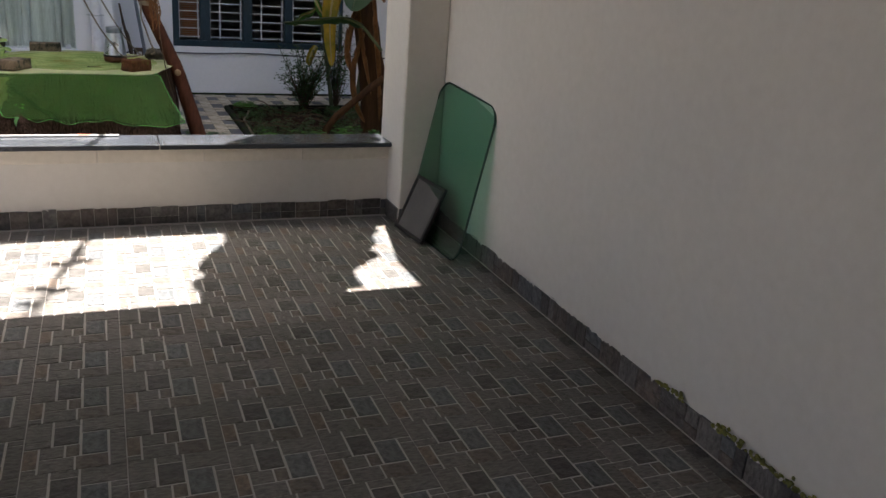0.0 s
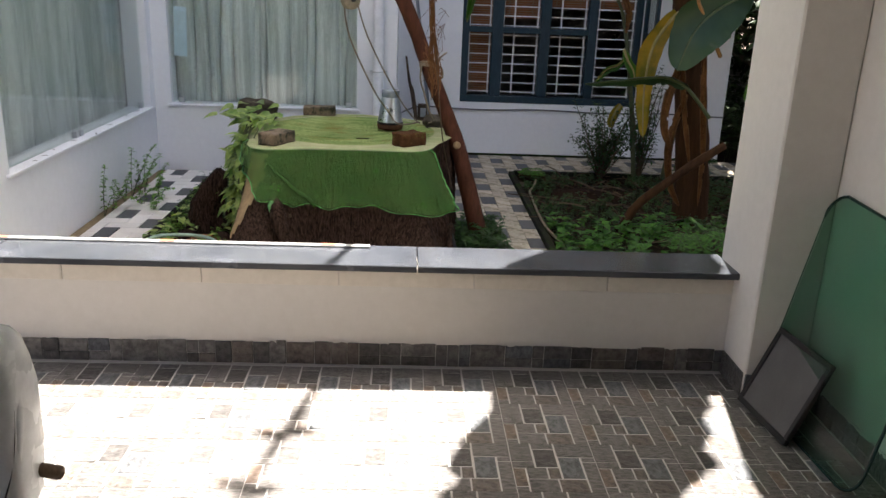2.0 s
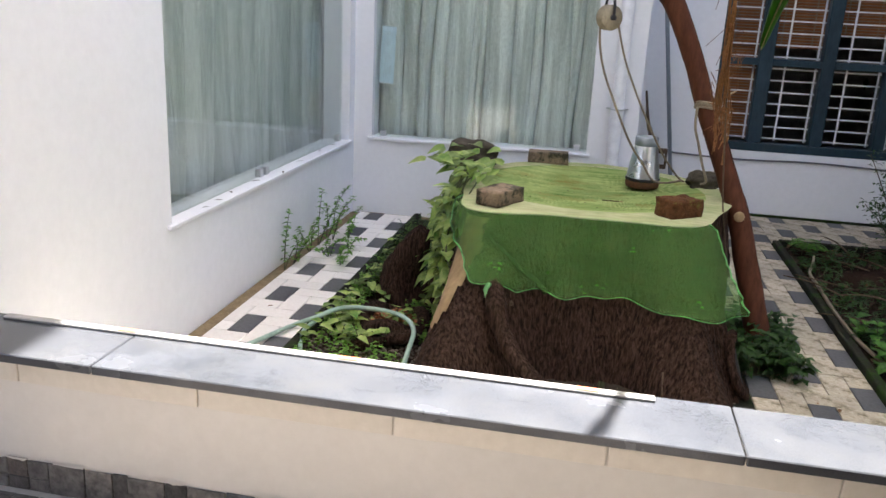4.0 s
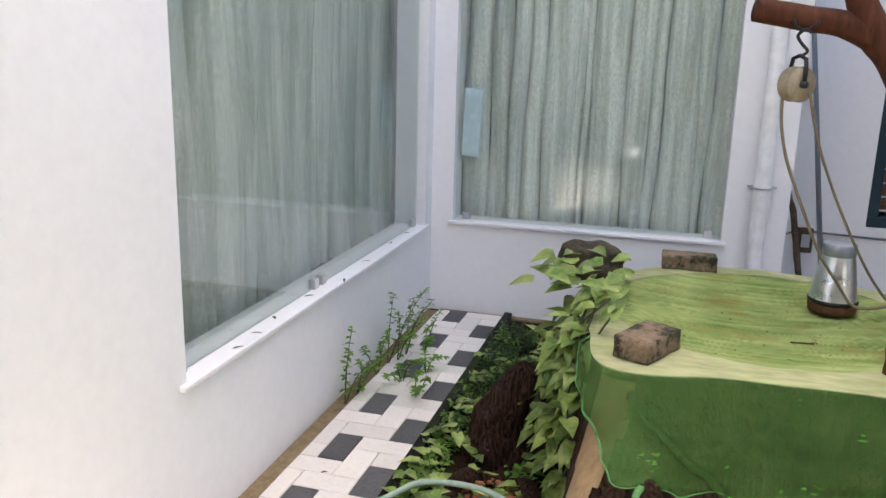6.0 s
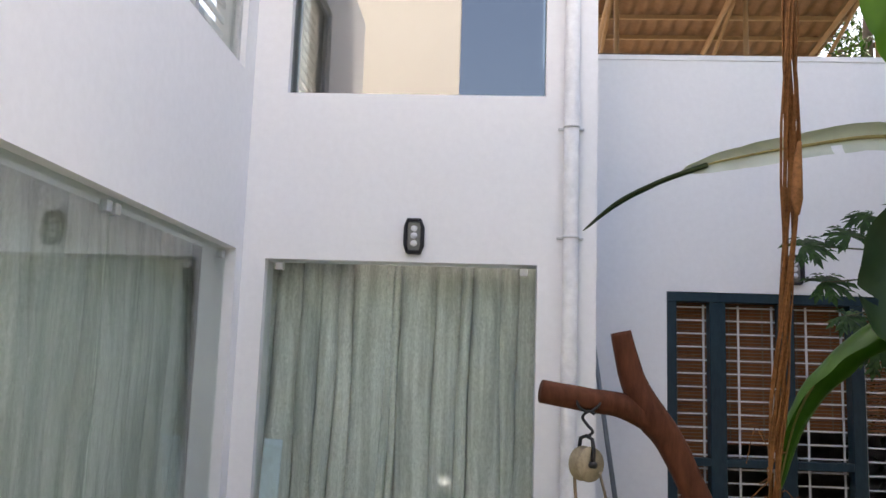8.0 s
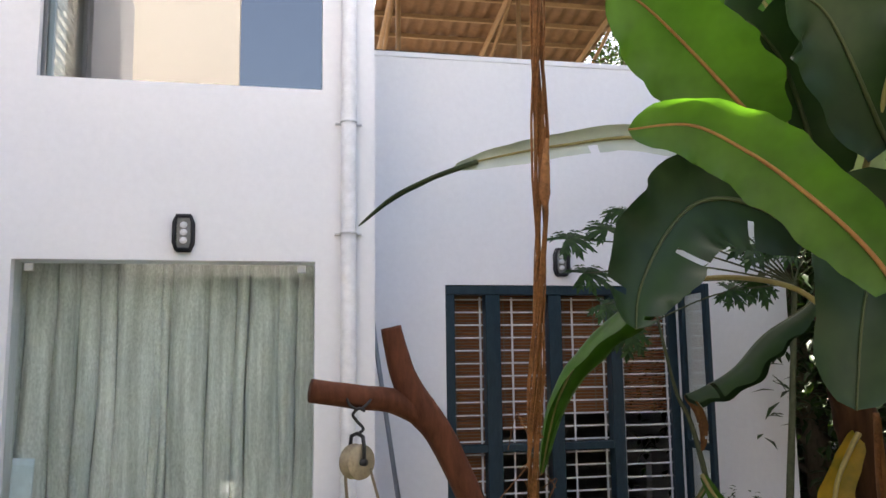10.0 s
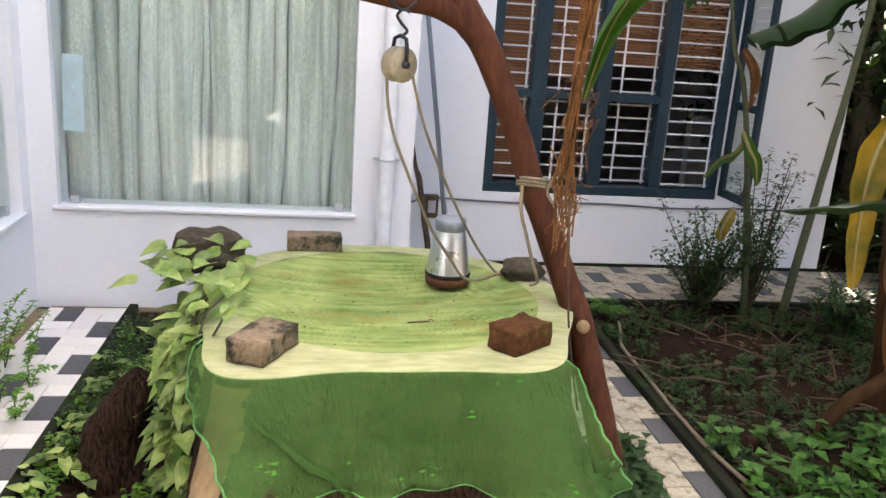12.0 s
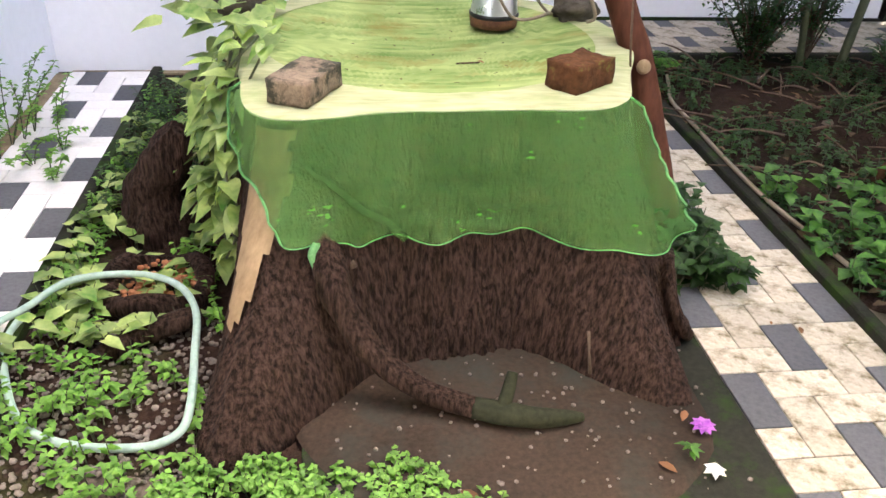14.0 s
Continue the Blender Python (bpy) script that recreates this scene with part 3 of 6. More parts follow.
window_1 = thing("window_1", "wide frameless glazing in two panes with steel clamps", "window", kind="structure")
glass_pane((-2.085, 6.242, 0.484), (-2.075, 7.396, 2.418), window_1)
glass_pane((-2.085, 7.404, 0.484), (-2.075, 8.868, 2.418), window_1)
for y, z in ((7.36, 2.37), (7.44, 2.37), (7.36, 0.50), (7.44, 0.50), (8.80, 0.50), (8.80, 2.37), (6.30, 2.37), (6.30, 0.50)):
    part("clamp", boxes(((-2.098, y - 0.022, z - 0.02), (-2.062, y + 0.022, z + 0.03)), bevel=0.004), M_ALU, window_1, "small steel glass clamp")
curtain("curtain", "y", -2.375, 6.05, 9.1, 0.40, 2.5, 0.15, 3, "pale grey-green sheer curtain hanging in pleats")
window_2 = thing("window_2", "tall frameless glass pane with steel clamps", "window", kind="structure")
glass_pane((-1.873, 9.062, 0.504), (-0.257, 9.072, 2.378), window_2)
for x, z in ((-1.80, 2.33), (-0.33, 2.33), (-1.80, 0.515), (-0.33, 0.515)):
    part("clamp", boxes(((x - 0.024, 9.048, z - 0.01), (x + 0.024, 9.086, z + 0.034)), bevel=0.004), M_ALU, window_2, "small steel glass clamp")
curtain("curtain", "x", 9.365, -2.10, -0.16, 0.42, 2.5, 0.15, 8, "pale grey-green sheer curtain hanging in pleats")
board = tagged(part("board", box(bm_new(), (-0.055, -0.006, 0.0), (0.055, 0.006, 0.42), 0.002, m=pose(-1.80, 9.105, 0.90, 4, 3, 0)), M_BOARD), "pale blue board leaning between glass and curtain", "board")
window_3 = thing("window_3", "upper pane of coated reflecting glass", "window", kind="structure")
glass_pane((-1.80, 9.062, 3.41), (-0.22, 9.072, 4.90), window_3, M_GLASS_UP)
window_4 = thing("window_4", "upper sliding window with pale bars behind", "window", kind="structure")
for y0, y1 in ((6.9, 6.95), (7.85, 7.90), (8.05, 8.10), (8.75, 8.80)):
    part("window_frame", boxes(((-2.10, y0, 3.53), (-2.05, y1, 4.86))), M_ALU, window_4)
part("window_frame", boxes(((-2.10, 6.9, 3.49), (-2.05, 8.80, 3.53))), M_ALU, window_4)
part("window_frame", boxes(((-2.10, 6.9, 4.86), (-2.05, 8.80, 4.90))), M_ALU, window_4)
glass_pane((-2.08, 6.95, 3.53), (-2.072, 8.75, 4.86), window_4)
for i in range(14):
    part("bar", boxes(((-2.165, 6.92, 3.56 + i * 0.095), (-2.15, 8.78, 3.60 + i * 0.095))), M_GRILLE, window_4)

# ---- blue casement window ----
window_5 = thing("window_5", "blue-grey wooden casement window with white grilles, one sash swung out", "window", kind="structure")
posts = ((0.722, 0.79), (1.02, 1.13), (1.50, 1.60), (1.98, 2.07), (2.45, 2.518))
for a, b in posts:
    part("post", boxes(((a, 10.06, 0.53), (b, 10.16, 2.28)), bevel=0.004), M_BLUE, window_5)
part("sill_rail", boxes(((0.722, 10.055, 0.462), (2.518, 10.165, 0.53)), bevel=0.004), M_BLUE, window_5)
part("head_rail", boxes(((0.722, 10.055, 2.28), (2.518, 10.165, 2.348)), bevel=0.004), M_BLUE, window_5)
for i, ((_, a), (b, _)) in enumerate(zip(posts, posts[1:])):
    if i < 3:
        part("transom", boxes(((a, 10.062, 1.15), (b, 10.15, 1.205)), bevel=0.003), M_BLUE, window_5)
    ga, gb = a + 0.012, b - 0.012
    y = 10.185 if i < 3 else 10.10
    grille = bm_new()
    for x in (ga, gb) if i in (0, 3) else (ga, (ga * 0.68 + gb * 0.32), gb):
        box(grille, (x - 0.007, y, 0.54), (x + 0.007, y + 0.008, 2.27))
    for k in range(19):
        z = 0.56 + k * 0.094
        box(grille, (ga - 0.02, y - 0.006, z - 0.0055), (gb + 0.02, y + 0.001, z + 0.0055))
    part("grille", grille, M_GRILLE, window_5, "white iron grille")
sash = thing("sash", "", "")
sash.parent = window_5
for a, b in (((2.524, 9.62, 0.50), (2.556, 9.68, 2.33)), ((2.524, 9.98, 0.50), (2.556, 10.04, 2.33)), ((2.526, 9.68, 0.50), (2.554, 9.98, 0.56)), ((2.526, 9.68, 2.27), (2.554, 9.98, 2.33)), ((2.526, 9.68, 1.15), (2.554, 9.98, 1.205))):
    part("sash_rail", boxes((a, b), bevel=0.003), M_BLUE, sash)
glass_pane((2.537, 9.68, 0.56), (2.542, 9.98, 1.15), sash)
glass_pane((2.537, 9.68, 1.205), (2.542, 9.98, 2.27), sash)
for a, b, z0 in ((0.74, 1.10, 0.56), (1.08, 1.55, 1.30), (1.55, 2.03, 1.42), (2.03, 2.50, 1.42)):
    bm, slats = bm_new(), []
    z = z0
    while z < 2.3:
        slats.append(z)
        z += 0.024
    blind = thing("bamboo_blind", "", "")
    box(bm, (a, 10.225, -0.0095), (b - 0.006, 10.232, 0.0095))
    first = part("slat", bm, M_BLIND, blind)
    first.location = (0, 0, slats[0])
    for z in slats[1:]:
        ob = new("slat", first.data)
        ob.location, ob.parent = (0, 0, z), blind
    for s in (0.25, 0.75):
        part("cord", boxes(((a + (b - a) * s - 0.004, 10.222, z0), (a + (b - a) * s + 0.004, 10.2245, 2.3))), M_ROPE, blind)
    tagged(blind, "brown split-bamboo blind lowered behind the grille", "blind", "blinds")

# ---- terrace roof above the far wall ----
# Its near part, out of view, is added to shade the court.
roof = thing("terrace_roof", "brown corrugated sheet roof on painted purlins", "roof")


def roof_z(y):
    return 7.0 - 0.145 * (y - 8.1)


def corrugated(u, v):
    x, y = 0.65 + 3.1 * u, 8.1 + 6.9 * v
    return (x, y, roof_z(y) + 0.02 * math.sin(x * 2 * math.pi / 0.19))


part("sheet", sheet(bm_new(), 130, 1, corrugated), M_ROOF, roof)
for i in range(15):
    y = 8.3 + i * 0.47
    part("purlin", boxes(((0.65, y - 0.02, roof_z(y) - 0.075), (3.75, y + 0.02, roof_z(y) - 0.022))), M_PURLIN, roof)
for x in (0.8, 2.2, 3.6):
    part("rafter", tube(bm_new(), [(x, 8.1, roof_z(8.1) - 0.11), (x, 15.0, roof_z(15.0) - 0.11)], 0.035, 6), M_PURLIN, roof)
    part("post", tube(bm_new(), [(x, 12.9, 4.05), (x, 12.9, roof_z(12.9) - 0.1)], 0.03, 8), M_PURLIN, roof)
    part("strut", tube(bm_new(), [(x, 14.9, 5.45), (x, 13.0, roof_z(13.0) - 0.15)], 0.025, 6), M_PURLIN, roof)
gutter = tagged(part("gutter", tube(bm_new(), [(0.15, 10.35, 4.16), (1.05, 10.35, 4.16)], 0.055, 10), M_BLACK), "short black plastic pipe lying on the terrace edge", "pipe")
coping = tagged(part("trim", boxes(((-0.11, 10.04, 4.05), (3.47, 10.26, 4.09)), bevel=0.004), M_WHITE), "white coping of the far wall", "coping", kind="structure")

# ---- court ground ----
soil = bm_new()


def soil_at(u, v):
    x, y = -2.0 + 9.0 * u, 5.08 + 7.4 * v
    z = -0.10 + 0.012 * noise.noise(Vector((x * 4, y * 4, 0)))
    if x > 1.2 and y < 9.15:
        z += 0.035 * noise.fractal(Vector((x * 3, y * 3, 1)), 1.0, 2.0, 4) + 0.01
    elif not (-1.5 < x < 0.6 and y < 7.9):
        z = -0.102
    return (x, y, z)


tagged(part("ground_soil", sheet(soil, 150, 130, soil_at), M_SOIL), "dark damp garden soil of the court", "soil", kind="structure")
slab = thing("pavement_slab", "dark damp concrete slab in front of the well", "slab", kind="structure")
part("slab", boxes(((-0.62, 5.70, -0.115), (0.582, 7.6, -0.078)), bevel=0.004), M_KERB, slab)
bm = bm_new()
lathe(bm, [(0.001, -0.066), (0.60, -0.066), (0.62, -0.080)], (-0.06, 6.25, 0), 40)
for v in bm.verts:
    v.co.x = min(v.co.x, 0.47 + 0.02 * noise.noise(v.co * 5))
part("apron", bm, M_SLAB, slab, "", True)
kerb = thing("kerb", "dark mossy concrete edging of the beds", "kerb", kind="structure")
part("edging", boxes(((1.15, 5.1, -0.12), (1.20, 9.13, -0.045)), bevel=0.006), M_KERB, kerb)
part("edging", boxes(((1.20, 9.13, -0.12), (6.5, 9.18, -0.045)), bevel=0.006), M_KERB, kerb)
part("edging", boxes(((-1.505, 5.1, -0.12), (-1.455, 8.96, -0.055)), bevel=0.006), M_KERB, kerb)
gutter_w = tagged(part("trim_gutter", boxes(((-2.012, 5.08, -0.12), (-1.935, 8.95, -0.092)), ((-1.94, 8.945, -0.12), (-0.2, 8.998, -0.092))), surface("brown_silt", (0.20, 0.145, 0.085), (0.09, 0.062, 0.035), (0.30, 0.23, 0.14), 0.95, fine=50, coarse=5, bump=0.6, depth=0.01, spec=0.08, stain=(0.05, 0.055, 0.018), stain_scale=6)), "brown silted strip along the foot of the wall", "gutter", kind="structure")
skirt_far = tagged(part("trim_plinth", boxes(((0.09, 10.035, -0.12), (3.47, 10.052, -0.06))), M_KERB), "damp dark foot of the far wall", "plinth", kind="structure")
boundary = tagged(part("wall_boundary", boxes(((3.2, 12.2, -0.12), (9.5, 12.4, 0.95))), M_WHITE), "low white boundary wall behind the garden", "wall", kind="structure")
boundary_e = tagged(part("wall_boundary_east", boxes(((6.6, 5.0, -0.12), (6.8, 12.2, 1.8))), M_WHITE), "white boundary wall beside the garden", "wall", kind="structure")
wall_bw = tagged(part("wall_boundary_west", boxes(((-9.2, -7.2, -0.12), (-9.0, 5.1, 1.9))), M_WHITE), "white boundary wall beside the drive", "wall", kind="structure")
# Unseen wall; its dark stone is there to dim reflections in the glass.
drive = tagged(part("wall_boundary_south", boxes(((-9.0, -7.2, -0.12), (8.0, -7.0, 1.9))), M_STONE), "added boundary wall, dark to keep window reflections dim", "wall", kind="structure")


# ---- the well ----
WC = Vector((-0.19, 7.20, 0.0))
RIM_R, RIM_Z = 0.685, 0.615
LEGS = ((-116.5, 0.47, 10), (-62, 0.42, 9), (-48, 0.20, 6), (178, 0.14, 12), (110, 0.2, 14), (30, 0.1, 12))


def gap(a, b):
    return (a - b + 180) % 360 - 180


def rim_r(deg):
    return RIM_R + 0.19 * math.exp(-(gap(deg, -125) / 15) ** 2) + 0.12 * math.exp(-(gap(deg, -55) / 15) ** 2)


def well_r(deg, z):
    s = min(1, max(0, (z - COURT) / (RIM_Z - COURT)))
    flare = 0.05 + 0.16 * math.exp(-(gap(deg, -92) / 28) ** 2)
    legs = sum(k * math.exp(-(gap(deg, c) / w) ** 2) for c, k, w in LEGS)
    return rim_r(deg) + (1 - s) ** 1.05 * flare + (1 - s) ** 1.15 * legs


def around(deg, r, z):
    a = math.radians(deg)
    return Vector((WC.x + r * math.cos(a), WC.y + r * math.sin(a), z))


well = thing("well", "garden well clad in brown tree-bark concrete with root buttresses", "well")


def bark(deg, z):
    """Upright ridges with cracks across them, and scattered pits."""
    s = deg * 0.0157
    wander = 0.02 * noise.noise(Vector((s * 4, z * 5, 1)))
    ridge = abs(noise.noise(Vector(((s + wander) * 21, z * 3.2, 3))))
    fine = abs(noise.noise(Vector(((s + wander) * 48, z * 9.0, 8))))
    chip = noise.noise(Vector((s * 36, z * 30, 5)))
    return 0.030 * (0.35 - ridge) + 0.014 * (0.3 - fine) + 0.0055 * chip


def well_skin(u, v):
    deg = -180 + 360 * u
    z = COURT - 0.03 + (RIM_Z - COURT + 0.03) * v
    r = well_r(deg, z)
    p = around(deg, r, z)
    return around(deg, r + bark(deg, z) * (1 if z < 0.36 else 0.5) + 0.018 * noise.noise(p * 4), z)


part("bark_wall", sheet(bm_new(), 1300, 90, well_skin, closed=True), M_BARK, well, "", True)
part("rim", sheet(bm_new(), 120, 6, lambda u, v: around(-180 + 360 * u, rim_r(-180 + 360 * u) * (1 - v) + 0.55 * v, RIM_Z), closed=True), M_RIM, well, "pale cement rim", True)


def peel(u, v):
    deg = -125.5 + 9 * u - 1.5 * v
    z = 0.16 + 0.44 * v
    w = math.sin(math.pi * min(1, max(0, u))) * 0.006
    return around(deg, well_r(deg, z) + 0.016 + w, z)


part("bare_patch", sheet(bm_new(), 10, 18, peel, keep=lambda u, v: abs(u - 0.5) < 0.5 * (1 - 0.75 * (1 - v) ** 3) * (0.85 + 0.3 * noise.noise(Vector((u * 3, v * 5, 2))))), M_PEEL, well, "ochre streak where the bark has come away", True)
# knot on the buttress; a black sheet stands in for its shaded hollow
bm = bm_new()
ring = []
for k in range(25):
    a = 2 * math.pi * k / 24
    q = -48 + 3.8 * math.cos(a)
    z = 0.06 + 0.115 * math.sin(a)
    ring.append(around(q, well_r(q, z) + 0.034, z))
tube(bm, ring, 0.022, 8, 0.5)
part("knot_rim", bm, M_BARK, well, "", True)
bm = bm_new()
sheet(bm, 24, 4, lambda u, v: around(-48 + 3.7 * v * math.cos(2 * math.pi * u), well_r(-48 + 3.7 * v * math.cos(2 * math.pi * u), 0.06 + 0.11 * v * math.sin(2 * math.pi * u)) + 0.036, 0.06 + 0.11 * v * math.sin(2 * math.pi * u)))
part("knot_shade", bm, M_RUBBER, well, "black sheet standing in for the knot's shaded hollow")
# root that leaves the buttress and lies on the slab
root_line = smooth_line([(-0.60, 6.42, 0.40), (-0.545, 6.26, 0.30), (-0.50, 6.20, 0.18), (-0.42, 6.15, 0.07), (-0.31, 6.10, 0.0), (-0.17, 6.05, -0.035)], 8)
part("root", tube(bm_new(), root_line, [0.040, 0.046, 0.040, 0.034, 0.031, 0.029], 14, 0.25), M_BARK, well, "", True)
bm = tube(bm_new(), smooth_line([(-0.17, 6.05, -0.035), (-0.08, 6.015, -0.036), (0.02, 6.005, -0.04), (0.12, 6.01, -0.05)], 8), [0.029, 0.034, 0.028, 0.010], 14, 0.3)
tube(bm, smooth_line([(-0.10, 6.02, -0.03), (-0.075, 6.07, 0.02), (-0.065, 6.09, 0.05)], 5), [0.022, 0.018, 0.014], 10, 0.2)
part("root_tip", bm, M_TIP, well, "dark green mossy root tip", True)
part("broken_stub", tube(bm_new(), [(-0.505, 6.36, 0.31), (-0.475, 6.31, 0.25)], [0.014, 0.011], 8, 0.2), M_TWIG, well)


# ---- the net over the well ----
net = thing("garden_net", "green shade net draped over the well, paler on top", "net")


def net_top(u, v):
    deg, r = 360 * u, 0.575 * v
    x, y = WC.x + r * math.cos(radians(deg)), WC.y + r * math.sin(radians(deg))
    sag = 0.055 * (1 - (v ** 2)) ** 1.0
    fold = 0.011 * math.sin(y * 2 * math.pi / 0.042 + 1.2 * noise.noise(Vector((x * 2, y * 3, 0)))) * (1 - v ** 4)
    fold += 0.006 * math.sin(y * 2 * math.pi / 0.021 + 3 * noise.noise(Vector((x * 3, y * 2, 4)))) * (1 - v ** 4)
    return (x, y, RIM_Z + 0.010 - sag + fold)


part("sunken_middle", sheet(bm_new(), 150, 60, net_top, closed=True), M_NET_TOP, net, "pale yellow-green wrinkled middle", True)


def net_hem_z(deg):
    s = (deg + 152) / 112
    z = 0.335 - 0.055 * s + 0.006 * math.sin(deg * 0.35) + 0.045 * noise.noise(Vector((deg * 0.11, 0, 0)))
    z += 0.02 * math.exp(-((deg + 125) / 3) ** 2)
    z += 0.075 * min(1.0, max(0.0, (-104 - deg) / 8))
    z -= 0.045 * math.exp(-((deg + 107) / 3.0) ** 2) + 0.02 * math.exp(-((deg + 120) / 2.5) ** 2)
    return z


def net_rim(u, v):
    deg = -180 + 360 * u
    r = 0.57 + (rim_r(deg) + 0.012 - 0.57) * v
    return around(deg, r, RIM_Z + 0.012 - 0.006 * v ** 6 + 0.004 * noise.noise(Vector((deg * 0.1, r * 12, 0))))


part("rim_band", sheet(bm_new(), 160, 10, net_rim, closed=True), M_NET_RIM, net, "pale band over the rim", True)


def net_side(u, v):
    deg = -142 + 26 * v + (93 - 26 * v) * u
    top, low = RIM_Z + 0.008, net_hem_z(deg)
    z = top + (low - top) * v
    want = well_r(deg, z) + 0.052
    # stretched straight between the buttresses
    chord = 0.70 / max(0.35, math.cos(radians(deg + 90))) if abs(deg + 90) < 60 else 0
    chord = min(chord + 0.03 * v, 1.05)
    r = max(want, chord * 0.985 * min(1.0, max(0.0, (50 - abs(deg + 90)) / 18)))
    r += 0.012 * v * math.sin(deg * 0.55 + 2 * v) + 0.010 * v * noise.noise(Vector((deg * 0.16, z * 5, 1))) + 0.012 * math.exp(-((deg + 107 + 4 * v) / 1.6) ** 2)
    r += 0.10 * v * max(0, u - 0.8) / 0.2
    r += 0.016 * min(1, 3 * v) * (noise.noise(Vector((deg * 0.035, z * 26, 2))) + 0.5 * noise.noise(Vector((deg * 0.09, z * 55, 7))))
    r += 0.005 * v * math.sin(z * 2 * math.pi / 0.05 + 5 * noise.noise(Vector((deg * 0.05, z * 4, 6))) + deg * 0.03)
    if v == 0:
        r = rim_r(deg) + 0.012
    return around(deg, r, z)


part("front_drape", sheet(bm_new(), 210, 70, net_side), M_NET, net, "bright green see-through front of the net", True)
hem = [Vector(net_side(i / 150, 1.0)) for i in range(151)]
part("hem", tube(bm_new(), hem, 0.002, 5, 0.4), M_NET_HEM, net, "rolled bright green hem", True)
for edge in (0.0, 1.0):
    part("selvedge", tube(bm_new(), [Vector(net_side(edge, i / 20)) for i in range(21)], 0.004, 5, 0.6), M_NET_HEM, net, "bunched bright green edge", True)
tail = Vector(net_side(0.06, 1.0))
part("knotted_corner", tube(bm_new(), smooth_line([tail, tail + Vector((-0.012, -0.012, -0.03)), tail + Vector((-0.004, -0.015, -0.065))], 5), [0.012, 0.016, 0.010], 7, 0.5), M_NET_HEM, net, "knotted bright green corner", True)
part("fold", tube(bm_new(), [Vector(net_side(0.20 + 0.04 * k / 12, 0.3 + 0.7 * k / 12)) + Vector((0, -0.01, 0)) for k in range(13)], [0.004, 0.010, 0.014], 6, 0.3), M_NET, net, "", True)


# ---- weights and tools on the well ----
def block(name, size, at, turn, material, label, category, seed, rough=0.02):
    bm = bm_new()
    bmesh.ops.create_cube(bm, size=1.0)
    bmesh.ops.subdivide_edges(bm, edges=bm.edges, cuts=5, use_grid_fill=True)
    for v in bm.verts:
        p = Vector((v.co.x * size[0], v.co.y * size[1], v.co.z * size[2]))
        q = v.co * 2
        near = sorted((abs(q.x), abs(q.y), abs(q.z)))
        p *= 1 - 0.018 * max(0, near[1] - 0.6) / 0.4
        v.co = p + v.co.normalized() * rough * noise.noise(p * 22 + Vector((seed, 0, 0)))
    for f in bm.faces:
        f.smooth = True
    ob = part(name, bm, material)
    ob.matrix_world = pose(*at, 0, 0, turn)
    return tagged(ob, label, category, "weights on the net")


TOP = RIM_Z + 0.014
block("brick", (0.215, 0.125, 0.068), (-0.592, 6.63, TOP + 0.034), 64, M_BRICK, "weathered grey-brown brick lying on the net", "brick", 1, 0.005)
block("brick", (0.235, 0.11, 0.065), (-0.455, 7.80, TOP + 0.030), 3, M_BRICK, "weathered pale brick lying at the back of the net", "brick", 5, 0.006)
block("laterite_block", (0.175, 0.12, 0.085), (0.205, 6.70, TOP + 0.036), 38, M_LATERITE, "rough red-brown laterite block on the net", "stone", 9, 0.012)
stone = tagged(part("stone", lump(bm_new(), (-0.87, 7.56, TOP + 0.045), (0.135, 0.11, 0.085), 3, 0.35, 4, flat=0.45), M_STONE), "large dark rough stone holding the net", "stone", "weights on the net")
tagged(part("stone", lump(bm_new(), (0.385, 7.44, TOP + 0.025), (0.085, 0.07, 0.058), 8, 0.35, 4, flat=0.3), M_STONE), "small dark mossy stone beside the log", "stone", "weights on the net")

bucket = thing("bucket", "upturned galvanised metal bucket on a rusty ring", "bucket", (0.075, 7.41, TOP - 0.03))
part("rusty_base", lathe(bm_new(), [(0.055, 0.0), (0.085, 0.008), (0.09, 0.035), (0.086, 0.045)], (0, 0, 0), 28), M_RUST, bucket, "rusty brown base ring", True)
part("rim", lathe(bm_new(), [(0.088, 0.043), (0.092, 0.048), (0.092, 0.056), (0.086, 0.060)], (0, 0, 0), 28), M_IRON, bucket, "", True)
part("shell", lathe(bm_new(), [(0.087, 0.058), (0.075, 0.14), (0.060, 0.225), (0.058, 0.23)], (0, 0, 0), 32), M_STEEL, bucket, "shiny galvanised wall", True)
part("band", lathe(bm_new(), [(0.059, 0.228), (0.061, 0.232), (0.061, 0.272), (0.056, 0.276), (0.0, 0.274)], (0, 0, 0), 32), M_ROD, bucket, "dull grey band", True)

log = thing("forked_log", "reddish-brown forked log leaning over the well as a hoist", "log")
part("trunk", tube(bm_new(), smooth_line([(0.72, 6.98, -0.10), (0.62, 7.03, 0.25), (0.535, 7.08, 0.55), (0.43, 7.13, 0.81), (0.315, 7.16, 1.08), (0.235, 7.18, 1.29), (0.115, 7.18, 1.54), (0.045, 7.18, 1.635), (-0.02, 7.18, 1.76), (-0.06, 7.18, 1.925)], 7), [0.062, 0.058, 0.054, 0.05, 0.048, 0.048, 0.05, 0.058, 0.044, 0.037], 18, 0.10), M_LOG, log, "", True)
part("arm", tube(bm_new(), smooth_line([(0.05, 7.18, 1.62), (-0.06, 7.17, 1.665), (-0.18, 7.15, 1.682), (-0.345, 7.12, 1.708)], 7), [0.05, 0.044, 0.041, 0.040], 16, 0.09), M_LOG, log, "", True)
